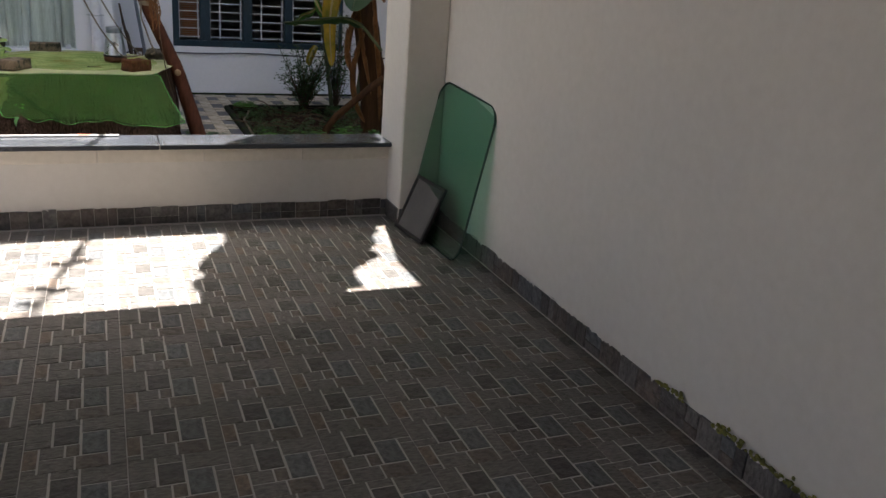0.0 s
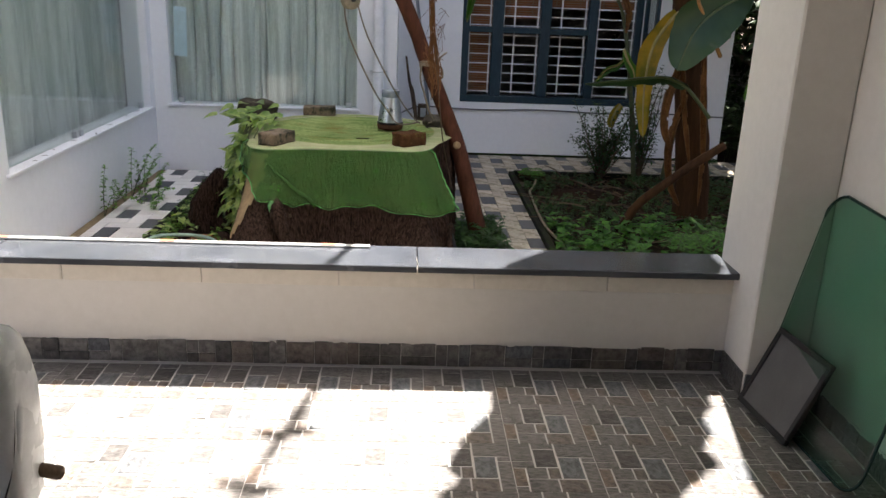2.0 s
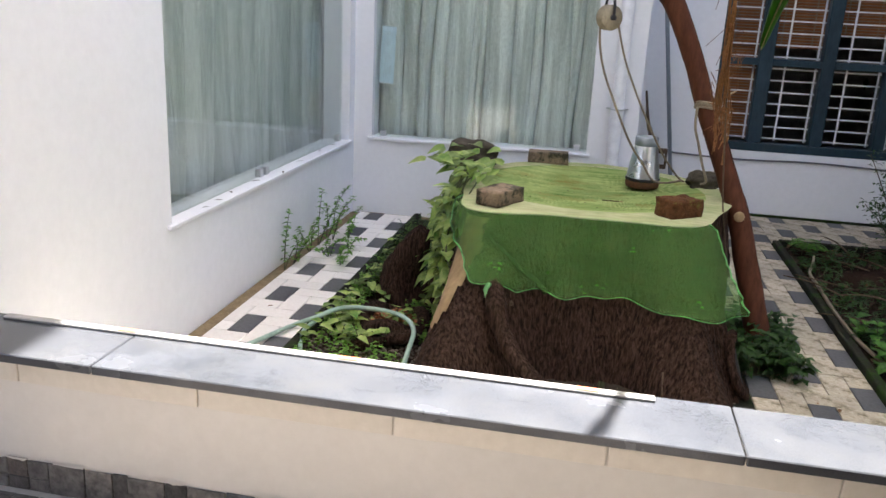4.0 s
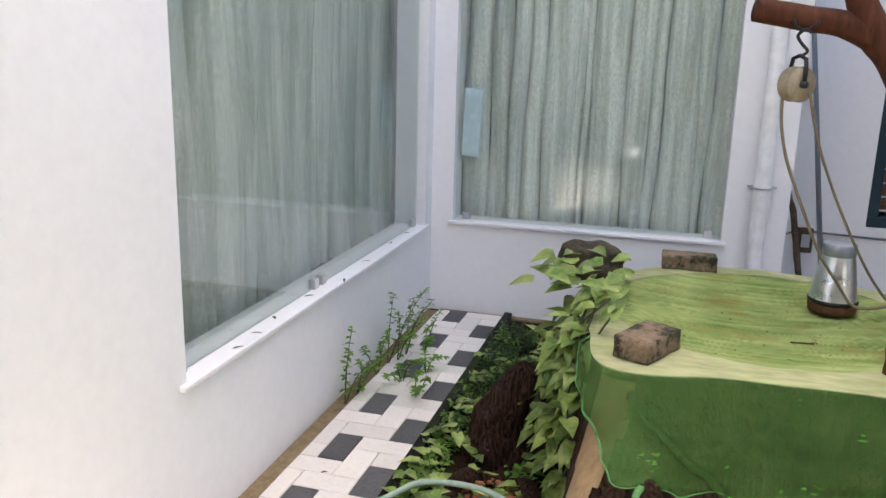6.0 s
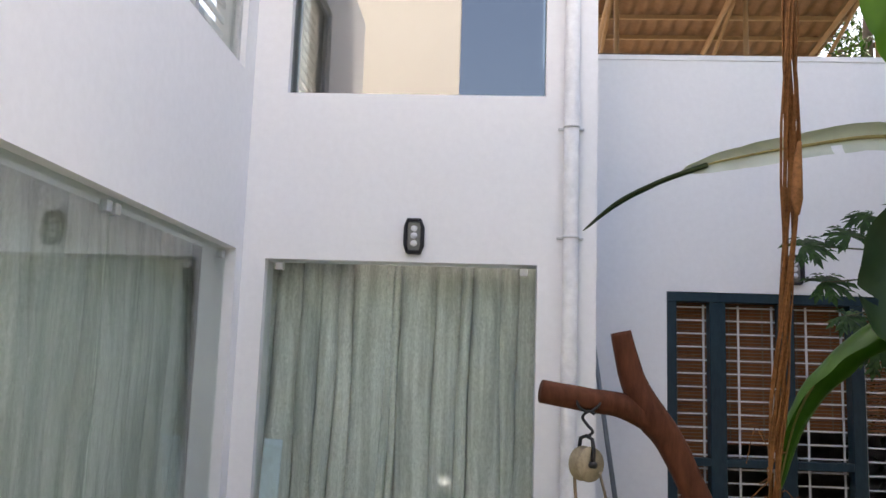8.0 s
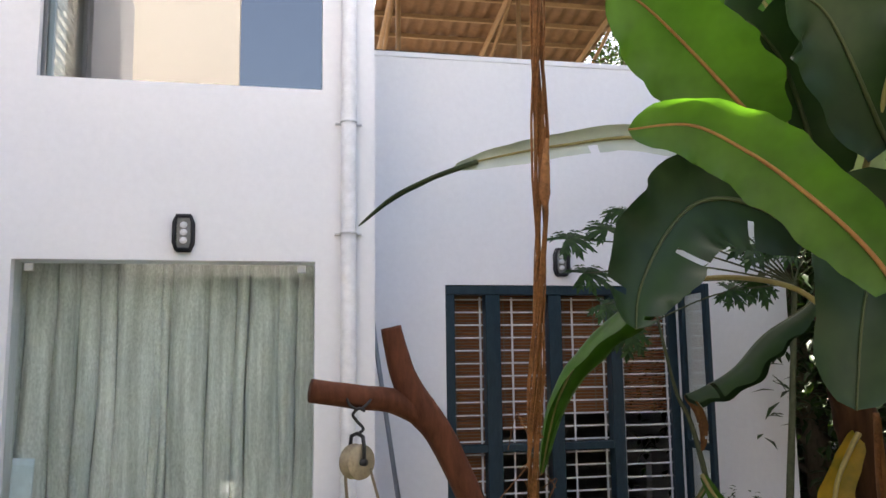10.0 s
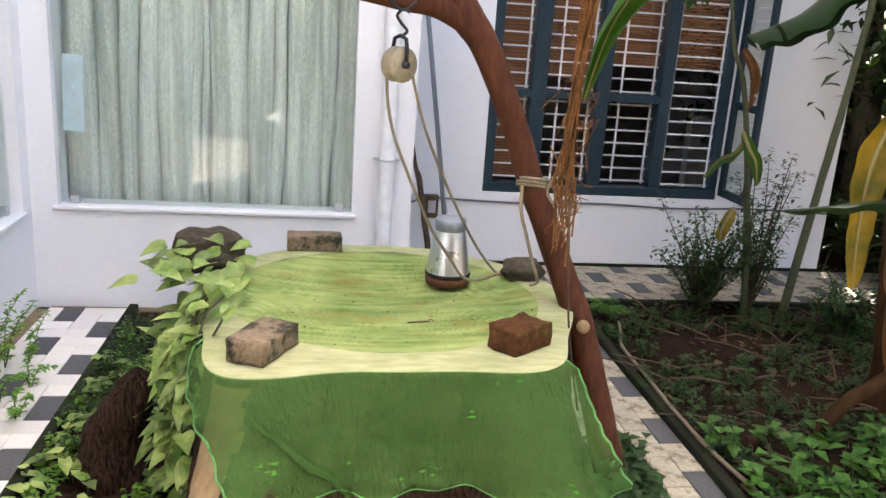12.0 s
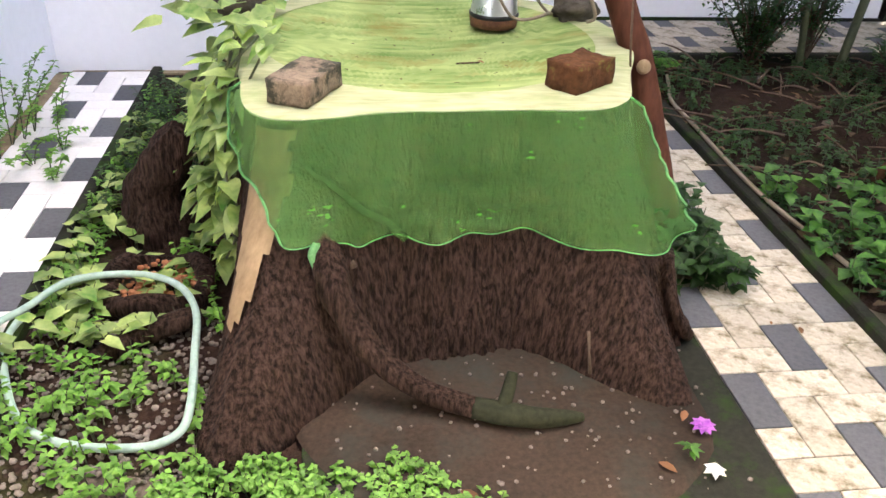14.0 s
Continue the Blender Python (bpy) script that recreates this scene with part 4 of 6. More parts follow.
part("knot", lathe(bm_new(), [(0.026, 0.0), (0.024, 0.008), (0.012, 0.010), (0.001, 0.008)], (0, 0, 0), 14, m=pose(0.525, 7.016, 0.575, 80, 0, 0)), M_PEEL, log, "pale knot", True)
tie = thing("rope_tie", "pale hemp rope bound round the log with loose ends", "rope")
tie_at = Vector((0.32, 7.16, 1.075))
bm = bm_new()
for k in range(3):
    ringp = [tie_at + Vector((0.053 * math.cos(a), 0.053 * math.sin(a), 0.012 * k - 0.012 + 0.012 * math.cos(a + 2))) for a in np.linspace(0, 2 * math.pi, 25)]
    tube(bm, ringp, 0.006, 6)
part("binding", bm, M_ROPE, tie, "", True)
part("loop", tube(bm_new(), smooth_line([(0.365, 7.12, 1.075), (0.41, 7.10, 1.06), (0.415, 7.10, 1.00), (0.385, 7.11, 1.02), (0.37, 7.12, 1.06), (0.40, 7.10, 1.13), (0.44, 7.12, 1.16)], 6), 0.006, 6), M_ROPE, tie, "", True)
part("loose_end", tube(bm_new(), smooth_line([(0.275, 7.12, 1.07), (0.275, 7.10, 0.98), (0.30, 7.10, 0.90), (0.33, 7.09, 0.80), (0.36, 7.10, 0.72), (0.335, 7.11, 0.70)], 6), 0.0065, 6), M_ROPE, tie, "", True)

pulley = thing("pulley", "worn metal pulley wheel hanging from an iron hook", "pulley")
turn_p = pose(-0.185, 7.13, 1.465, 90, 0, 35)
part("wheel", lathe(bm_new(), [(0.012, -0.026), (0.058, -0.026), (0.060, -0.018), (0.043, -0.006), (0.043, 0.006), (0.060, 0.018), (0.058, 0.026), (0.012, 0.026)], (0, 0, 0), 32, m=turn_p), M_PULLEY, pulley, "", True)
part("axle", lathe(bm_new(), [(0.0, -0.045), (0.012, -0.044), (0.012, 0.044), (0.0, 0.045)], (0, 0, 0), 12, m=turn_p), M_IRON, pulley, "", True)
part("bracket", tube(bm_new(), [turn_p @ Vector(p) for p in ((0, 0.0, 0.036), (0, 0.05, 0.037), (0, 0.085, 0.030), (0, 0.095, 0.0), (0, 0.085, -0.030), (0, 0.05, -0.037), (0, 0.0, -0.036))], 0.007, 8), M_IRON, pulley, "", True)
part("hook", tube(bm_new(), smooth_line([(-0.185, 7.13, 1.555), (-0.165, 7.12, 1.575), (-0.185, 7.13, 1.60), (-0.20, 7.12, 1.625), (-0.18, 7.11, 1.645), (-0.16, 7.11, 1.635)], 6), 0.0055, 7), M_IRON, pulley, "", True)
part("eye_ring", tube(bm_new(), smooth_line([(-0.185, 7.11, 1.64), (-0.215, 7.105, 1.66), (-0.22, 7.12, 1.70), (-0.17, 7.20, 1.70), (-0.14, 7.12, 1.675), (-0.175, 7.11, 1.64)], 6), 0.005, 6), M_IRON, pulley, "", True)
rope = thing("well_rope", "grey-brown well rope hanging from the pulley", "rope")
part("strand", tube(bm_new(), smooth_line([(-0.225, 7.13, 1.45), (-0.215, 7.15, 1.33), (-0.18, 7.17, 1.20), (-0.10, 7.21, 1.02), (-0.02, 7.26, 0.86), (0.06, 7.29, 0.745), (0.12, 7.30, 0.665), (0.19, 7.31, 0.655), (0.27, 7.36, 0.665)], 7), 0.0058, 7, 0.15), M_ROPE, rope, "", True)
part("strand", tube(bm_new(), smooth_line([(-0.14, 7.13, 1.44), (-0.08, 7.17, 1.25), (0.03, 7.24, 1.02), (0.15, 7.31, 0.81), (0.24, 7.36, 0.69), (0.285, 7.38, 0.655)], 7), 0.0052, 7, 0.15), M_ROPE, rope, "", True)
rod = tagged(part("steel_rod", tube(bm_new(), [(0.17, 9.93, 2.25), (0.20, 9.90, 1.9), (0.47, 9.72, -0.09)], [0.006, 0.016, 0.018], 10), M_ROD), "long grey steel bar leaning in the wall corner", "bar")
stick = tagged(part("stick", tube(bm_new(), smooth_line([(0.17, 9.97, 0.90), (0.21, 9.93, 0.65), (0.24, 9.9, 0.55), (0.30, 9.84, 0.2), (0.34, 9.78, -0.09)], 5), [0.008, 0.02, 0.022], 8, 0.5), M_TWIG), "crooked grey stick leaning on the wall", "stick")
socket = thing("socket_box", "weathered brown socket box on the wall", "box")
part("body", boxes(((0.30, 10.0, 0.26), (0.40, 10.045, 0.43)), bevel=0.006), M_TWIG, socket)
part("front_plate", boxes(((0.325, 9.992, 0.30), (0.38, 9.998, 0.39)), bevel=0.002), M_ALU, socket)
cable = tagged(part("wall_cable", tube(bm_new(), smooth_line([(0.09, 10.04, 0.31), (0.3, 10.04, 0.40)] + [(x, 10.038, 0.395 + 0.008 * math.sin(x * 5)) for x in np.linspace(0.5, 3.45, 14)], 5), 0.008, 6), M_CABLE), "thin grey cable run along the wall", "cable")


def wall_lamp(at, label):
    lamp = thing("wall_lamp", label, "lamp", at, "wall lamps")
    bm = bm_new()
    out = [(-0.036, -0.095), (0.036, -0.095), (0.05, -0.055), (0.05, 0.055), (0.036, 0.095), (-0.036, 0.095), (-0.05, 0.055), (-0.05, -0.055), (-0.036, -0.095)]
    tube(bm, [(x, -0.05, z) for x, z in out], 0.011, 6)
    tube(bm, [(x * 1.02, -0.012, z * 1.02) for x, z in out], 0.010, 6)
    for x, z in out[:4:1] + out[4:8]:
        tube(bm, [(x, -0.05, z), (x, -0.005, z)], 0.006, 5)
    part("cage", bm, M_IRON, lamp, "black iron cage")
    part("glass_shade", boxes(((-0.040, -0.030, -0.088), (0.040, -0.010, 0.088)), bevel=0.008), M_LAMP_GLASS, lamp, "dusty grey glass", True)
    for z in (-0.042, 0.004, 0.046):
        part("bulb", lump(bm_new(), (0, -0.034, z), (0.021, 0.017, 0.019), 2, 0.05, 2), M_GRILLE, lamp, "small white bulb", True)
    part("back_plate", boxes(((-0.042, -0.008, -0.09), (0.042, 0.0, 0.09)), bevel=0.003), M_IRON, lamp)
    return lamp


wall_lamp((-0.985, 8.999, 2.53), "oval wall lantern in a black cage above the glass")
wall_lamp((1.60, 10.049, 2.52), "black wall lantern above the blue window")
pipe = thing("drain_pipe", "white plastic drain pipe fixed to the wall", "pipe")
part("pipe", tube(bm_new(), [(-0.068, 8.948, -0.09), (-0.068, 8.948, 7.0)], 0.044, 20, ends=False), M_PVC, pipe, "", True)
for z in (0.80, 1.80, 3.26):
    part("socket", tube(bm_new(), [(-0.068, 8.948, z - 0.07), (-0.068, 8.948, z + 0.07)], 0.0475, 20, ends=False), M_PVC, pipe, "", True)
for z in (0.84, 2.54, 3.20, 5.0):
    bm = tube(bm_new(), [(-0.068, 8.948, z - 0.005), (-0.068, 8.948, z + 0.005)], 0.050, 20)
    box(bm, (-0.145, 8.975, z - 0.005), (0.01, 8.998, z + 0.005))
    part("clip", bm, M_ALU, pipe)


# ---- things in the porch ----
def slanted(bottom, along, up, thick):
    """A pose for a leaning sheet: x along its foot, z up its slope."""
    a, u = Vector(along).normalized(), Vector(up).normalized()
    n = a.cross(u).normalized()
    m = Matrix((a, n, u)).transposed().to_4x4()
    m.translation = Vector(bottom)
    return m


sheet_m = slanted((1.655, 4.665, 0.004), (0.03, -0.74, 0), (0.175, 0.0, 0.86), 0.008)
W, Hh = 0.74, 0.885
edge = []
for cx, cz, a0, r in ((0.09, 0.09, 180, 0.09), (W - 0.10, 0.10, 270, 0.10), (W - 0.085, Hh - 0.125, 0, 0.085), (0.10, Hh - 0.105, 90, 0.10)):
    edge += [(cx + r * math.cos(radians(a0 + k * 15)), cz + r * math.sin(radians(a0 + k * 15)) + 0.0) for k in range(7)]
bm = bm_new()
front = [bm.verts.new(sheet_m @ Vector((x, -0.005, z + 0.04 * math.sin(math.pi * x / W) * (z > 0.5)))) for x, z in edge]
rear = [bm.verts.new(sheet_m @ Vector((x, 0.005, z + 0.04 * math.sin(math.pi * x / W) * (z > 0.5)))) for x, z in edge]
bm.faces.new(front)
bm.faces.new(rear[::-1])
green = thing("glass_sheet", "tinted green glass sheet with rounded corners leaning on the wall", "glass sheet")
ob = part("sheet", bm, M_GREEN_GLASS, green)
bm = bm_new()
tube(bm, [sheet_m @ Vector((x, 0, z + 0.04 * math.sin(math.pi * x / W) * (z > 0.5))) for x, z in edge + edge[:1]], 0.006, 6)
part("edge", bm, M_GLASS_EDGE, green, "dark polished edge", True)

screen = thing("framed_screen", "small dark wooden frame with grey mesh leaning on the glass", "frame")
fm = slanted((1.575, 4.625, 0.006), (0.035, -0.36, 0), (0.14, 0.02, 0.315), 0.02)
for a, b in (((0, -0.012, 0), (0.36, 0.010, 0.022)), ((0, -0.012, 0.323), (0.36, 0.010, 0.345)), ((0, -0.012, 0.022), (0.022, 0.010, 0.323)), ((0.338, -0.012, 0.022), (0.36, 0.010, 0.323))):
    part("frame_bar", box(bm_new(), a, b, 0.003, m=fm), M_DARKWOOD, screen)
part("mesh", box(bm_new(), (0.02, -0.002, 0.02), (0.34, 0.002, 0.325), m=fm), M_MESH, screen, "dusty grey mesh")

strip = thing("metal_strip", "long aluminium strip with orange tags lying on the granite", "strip")
part("bar", boxes(((-1.95, 5.072, 0.4725), (0.045, 5.102, 0.481)), bevel=0.002), M_DULL_ALU, strip)
for x in (-1.56, -0.86, -0.17):
    part("tag", boxes(((x, 5.074, 0.4812), (x + 0.065, 5.098, 0.4830)), bevel=0.0008), M_TAG, strip)

scooter = thing("scooter", "parked silver-white motor scooter with black inner shield", "scooter")


def shield(off):
    def place(u, v):
        w = 0.10 + 0.125 * math.sin(math.pi * min(1, 0.18 + 0.62 * v)) ** 0.8 - 0.05 * max(0, v - 0.75) * 4
        s = (u - 0.5) * 2
        z = 0.22 + 0.50 * v
        return (-1.01 + w * s * (1 - 0.10 * off), 3.62 + 0.10 * v - 0.12 * s * s + off * 0.035, z)
    return place


part("front_shield", sheet(bm_new(), 14, 16, shield(1.0)), M_BODY, scooter, "silver-white front shield", True)
part("inner_shield", sheet(bm_new(), 14, 16, shield(-0.6)), M_BLACK, scooter, "black inner shield", True)
part("shield_edge", tube(bm_new(), [Vector(shield(0.2)(1.0, k / 12)) for k in range(13)], [0.022, 0.028, 0.02], 8), M_BODY, scooter, "", True)
part("shield_edge", tube(bm_new(), [Vector(shield(0.2)(0.0, k / 12)) for k in range(13)], [0.022, 0.028, 0.02], 8), M_BODY, scooter, "", True)
part("floorboard", boxes(((-1.15, 2.95, 0.24), (-0.87, 3.58, 0.30)), bevel=0.02), M_BLACK, scooter)
part("side_panel", lump(bm_new(), (-1.01, 2.62, 0.50), (0.19, 0.42, 0.21), 2, 0.05, 3, flat=0.35), M_BODY, scooter, "silver-white tail body", True)
part("seat", lump(bm_new(), (-1.01, 2.68, 0.76), (0.15, 0.38, 0.07), 6, 0.04, 3, flat=0.4), M_BLACK, scooter, "black seat", True)
for y, name in ((3.80, "front_wheel"), (2.48, "rear_wheel")):
    wheel = part(name, lathe(bm_new(), [(0.10, -0.03), (0.13, -0.045), (0.19, -0.05), (0.215, -0.025), (0.22, 0), (0.215, 0.025), (0.19, 0.05), (0.13, 0.045), (0.10, 0.03)], (-1.01, y, 0.22), 28, m=pose(0, 0, 0, 0, 90, 0)), M_RUBBER, scooter, "", True)
    part("rim", lathe(bm_new(), [(0.0, -0.035), (0.05, -0.04), (0.11, -0.03), (0.125, -0.042), (0.125, 0.042), (0.11, 0.03), (0.05, 0.04), (0.0, 0.035)], (-1.01, y, 0.22), 24, m=pose(0, 0, 0, 0, 90, 0)), M_RUBBER, wheel, "", True)
part("front_fender", sheet(bm_new(), 10, 14, lambda u, v: (-1.01 + 0.075 * (u - 0.5) * 2, 3.80 + (0.255 - 0.03 * (2 * u - 1) ** 2) * math.cos(radians(35 + 120 * v)), 0.22 + (0.255 - 0.03 * (2 * u - 1) ** 2) * math.sin(radians(35 + 120 * v)))), M_BODY, scooter, "", True)
part("fork", tube(bm_new(), [(-1.01, 3.80, 0.22), (-1.01, 3.72, 0.85)], 0.03, 10), M_IRON, scooter)
part("handlebar", tube(bm_new(), smooth_line([(-1.34, 3.52, 0.93), (-1.15, 3.66, 0.94), (-1.01, 3.70, 0.92), (-0.95, 3.68, 0.93), (-0.90, 3.64, 0.94)], 6), 0.014, 8), M_BLACK, scooter)
part("leg_shield", lump(bm_new(), (-0.830, 3.60, 0.44), (0.066, 0.11, 0.28), 3, 0.04, 3, flat=0.35), M_BODY, scooter, "silver-white leg shield", True)
part("headlamp", lump(bm_new(), (-1.01, 3.76, 0.90), (0.10, 0.09, 0.08), 4, 0.03, 3, flat=0.2), M_BODY, scooter, "", True)
part("foot_peg", tube(bm_new(), [(-0.84, 3.55, 0.36), (-0.745, 3.68, 0.245)], [0.018, 0.020], 10), M_TWIG, scooter, "brown foot peg")
part("stand", tube(bm_new(), [(-0.90, 3.40, 0.27), (-0.74, 3.52, 0.16), (-0.76, 3.60, 0.01)], 0.012, 8), M_IRON, scooter)

moss = bm_new()
for k in range(240):
    y = rnd(0.9, 2.35)
    if noise.noise(Vector((y * 5, 0, 0))) < -0.12:
        continue
    lump(moss, (1.842 - rnd(0, 0.008), y, 0.104 + abs(random.gauss(0, 0.012))), (0.005, rnd(0.006, 0.014), rnd(0.004, 0.012)), k, 0.4, 1)
tagged(part("moss", moss, leafy("yellow_moss", (0.14, 0.15, 0.04), (0.27, 0.26, 0.10), 0.1, 0.9, 60.0)), "yellow-green moss along the skirting top", "moss", kind="stuff")


# ---- plants ----
def thicket(name, label, spots, length, width, material, tall, per=7, category="plant", spread=0.5, heart=False, kind="stuff"):
    """Many low plants: short stems with leaves."""
    bm = bm_new()
    for x, y, z in spots:
        h = tall * rnd(0.5, 1.2)
        lean = Vector((rnd(-1, 1), rnd(-1, 1), 0)) * 0.4 * h
        tip = Vector((x, y, z + h)) + lean
        tube(bm, [(x, y, z - 0.005), Vector((x, y, z + h * 0.55)) + lean * 0.4, tip], [0.0022, 0.0012], 4, slot=1, ends=False)
        for k in range(per):
            s = rnd(0.25, 1.0)
            b = Vector((x, y, z)).lerp(tip, s)
            a = rnd(0, 6.28)
            way = Vector((math.cos(a), math.sin(a), rnd(-0.1, 0.9) * spread))
            leaf_blade(bm, b, way, (0, 0, 1), length * rnd(0.6, 1.25), width * rnd(0.7, 1.2), 0.3, 2, heart)
    return tagged(part(name, bm, [material, M_STALK]), label, category, kind=kind)


def scatter(n, x0, x1, y0, y1, z=COURT, test=None):
    out = []
    while len(out) < n:
        x, y = rnd(x0, x1), rnd(y0, y1)
        if test is None or test(x, y):
            out.append((x, y, z - 0.015))
        elif rnd(0, 1) < 0.02:
            n -= 1
    return out


def off_well(x, y):
    d = Vector((x - WC.x, y - WC.y, 0))
    return d.length > well_r(math.degrees(math.atan2(d.y, d.x)), -0.06) + 0.02


def patchy(x, y, k=3.0, cut=0.0):
    return off_well(x, y) and noise.noise(Vector((x * k, y * k, 5))) > cut


thicket("ground_cover", "low small-leaved green ground cover before the well", scatter(1700, -0.98, -0.02, 5.25, 6.0, test=lambda x, y: off_well(x, y) and y < 5.93 - 0.35 * max(0, x + 0.55) + 0.05 * math.sin(x * 14)), 0.020, 0.015, M_LEAF_LIGHT, 0.05, 9)
thicket("ground_cover", "low small-leaved weeds in the side bed", scatter(420, -1.45, -0.85, 5.25, 8.6, test=lambda x, y: patchy(x, y, 3.0, -0.05)), 0.028, 0.018, M_LEAF_LIGHT, 0.07, 8)
thicket("ground_cover", "feathery dark weeds beside the well", scatter(240, -1.42, -0.95, 7.2, 8.6, test=off_well), 0.026, 0.014, M_LEAF_DARK, 0.13, 14)
thicket("trailing_vine", "pale variegated creeping vine in the side bed", scatter(120, -1.46, -1.0, 6.4, 8.2, test=off_well), 0.075, 0.052, M_POTHOS, 0.10, 3, heart=True)
thicket("weed_clump", "dark green leafy clump beside the path", scatter(110, 0.52, 0.84, 6.60, 7.2, test=off_well), 0.055, 0.042, M_LEAF_DARK, 0.15, 10)
thicket("bed_weeds", "leafy green weeds at the edge of the garden bed", scatter(190, 1.22, 2.6, 5.3, 7.3, z=-0.07), 0.075, 0.055, M_LEAF, 0.17, 7, spread=0.8)
thicket("bed_weeds", "small scattered weeds on the bed", scatter(900, 1.22, 3.2, 6.2, 9.0, z=-0.07, test=lambda x, y: patchy(x, y, 2.2, -0.1) or x < 1.42), 0.034, 0.022, M_LEAF_DARK, 0.09, 9)
thicket("seedling", "small green seedling on the slab", [(0.36, 5.86, -0.06)], 0.035, 0.016, M_LEAF, 0.04, 8, kind="")

# weeds on the wall foot
bm = bm_new()
for x, y, h in ((-1.955, 7.42, 0.36), (-1.94, 7.52, 0.22), (-1.93, 7.95, 0.42), (-1.90, 8.02, 0.36), (-1.88, 8.1, 0.3), (-1.80, 8.2, 0.2), (-1.93, 7.80, 0.25), (-1.78, 7.75, 0.12), (-1.7, 7.9, 0.14), (-1.66, 7.6, 0.10)):
    for s in range(3):
        tip = Vector((x + rnd(-0.02, 0.16), y + rnd(-0.2, 0.2), COURT + h * rnd(0.5, 0.95)))
        line = smooth_line([(x, y, COURT - 0.02), Vector((x, y, COURT)).lerp(tip, 0.5) + Vector((rnd(-.02, .02), rnd(-.03, .03), 0.03)), tip], 5)
        tube(bm, line, [0.003, 0.0015], 4, slot=1, ends=False)
        for p in line[2:]:
            for _ in range(3):
                a = rnd(0, 6.28)
                leaf_blade(bm, p, (math.cos(a), math.sin(a), rnd(-0.2, 0.7)), (0, 0, 1), rnd(0.020, 0.038), rnd(0.013, 0.022), 0.25, 2)
tagged(part("wall_weeds", bm, [M_LEAF_LIGHT, M_STALK]), "thin straggling weeds at the foot of the wall", "weed", kind="stuff")

# pothos on the well's flank
vine = thing("pothos_vine", "variegated pothos vine hanging down the side of the well", "vine")
stems, leaves = bm_new(), bm_new()
for k in range(11):
    deg = rnd(175, 222)
    top = around(deg, rim_r(deg if deg < 180 else deg - 360) + rnd(-0.12, 0.02), RIM_Z + rnd(0.03, 0.13))
    low = rnd(-0.02, 0.42)
    line = [top]
    for i in range(1, 7):
        z = RIM_Z + 0.03 + (low - RIM_Z) * i / 6
        d = deg + 4 * math.sin(i + k)
        line.append(around(d, well_r(d - 360 if d > 180 else d, z) + 0.045 + 0.03 * math.sin(i * 1.7 + k), z))
    line = smooth_line(line, 4)
    tube(stems, line, 0.004, 5, ends=False)
    for p in line[::3]:
        for _ in range(2):
            a = radians(deg + rnd(-75, 75))
            leaf_blade(leaves, p, (math.cos(a), math.sin(a) - 0.35, rnd(-0.9, 0.5)), (math.cos(a) * 0.6, math.sin(a) * 0.6 - 0.3, 0.9), rnd(0.06, 0.115), rnd(0.045, 0.075), 0.3, 4, True)
for k in range(34):
    p = Vector((rnd(-1.02, -0.68), rnd(6.95, 7.5), RIM_Z + rnd(0.03, 0.14)))
    a = rnd(2.4, 5.8)
    leaf_blade(leaves, p, (math.cos(a), math.sin(a), rnd(-0.3, 0.4)), (0, -0.3, 1), rnd(0.08, 0.13), rnd(0.06, 0.085), 0.25, 4, True)
part("stem", stems, M_STALK, vine, "", True)
part("foliage", leaves, M_POTHOS, vine, "cream and green heart-shaped leaves")

# stump and root planter
stump = tagged(part("tree_stump", tube(bm_new(), smooth_line([(-1.17, 7.16, -0.11), (-1.16, 7.16, 0.05), (-1.10, 7.14, 0.22), (-1.04, 7.12, 0.33)], 6), [0.14, 0.11, 0.08, 0.035], 22, 0.45), M_BARK), "dark broken tree stump covered by vine", "stump")
planter = thing("root_planter", "bark-textured root planter filled with orange gravel", "planter")
ringp = [Vector((-1.10 + 0.15 * math.cos(a), 6.74 + 0.15 * math.sin(a), -0.05 + 0.02 * math.sin(3 * a))) for a in np.linspace(0, 2 * math.pi, 33)]
part("root_ring", tube(bm_new(), ringp, 0.034, 10, 0.35, ends=False), M_BARK, planter, "", True)
part("root_arm", tube(bm_new(), smooth_line([(-0.93, 6.52, -0.03), (-1.08, 6.47, -0.05), (-1.2, 6.40, -0.07), (-1.28, 6.36, -0.095)], 6), [0.035, 0.032, 0.026, 0.012], 12, 0.45), M_BARK, planter, "", True)
bm = bm_new()
for k in range(150):
    a, r = rnd(0, 6.28), 0.14 * math.sqrt(rnd(0, 1))
    s = rnd(0.008, 0.016)
    lump(bm, (-1.10 + r * math.cos(a), 6.74 + r * math.sin(a), -0.06 + rnd(0, 0.02)), (s, s * 0.8, s * 0.7), k, 0.3, 1)
tagged(part("gravel", bm, M_PEBBLE, planter, "orange brick gravel"), kind="stuff")
bm = bm_new()
for k in range(2400):
    x, y = rnd(-1.45, -0.75), rnd(5.3, 6.6)
    if off_well(x, y):
        s = rnd(0.004, 0.011)
        lump(bm, (x, y, -0.098 + rnd(0, 0.008)), (s, s, s * 0.6), k, 0.3, 1)
tagged(part("gravel_bed", bm, M_GRIT), "dark grit on the side bed", "gravel", kind="stuff")
bm = bm_new()
for k in range(160):
    x, y = rnd(-0.55, 0.5), rnd(5.75, 6.35)
    s = rnd(0.002, 0.008)
    lump(bm, (x, y, -0.064), (s, s, s * 0.7), k, 0.3, 1)
tagged(part("grit", bm, M_GRIT), "loose crumbs of earth on the slab", "grit", kind="stuff")
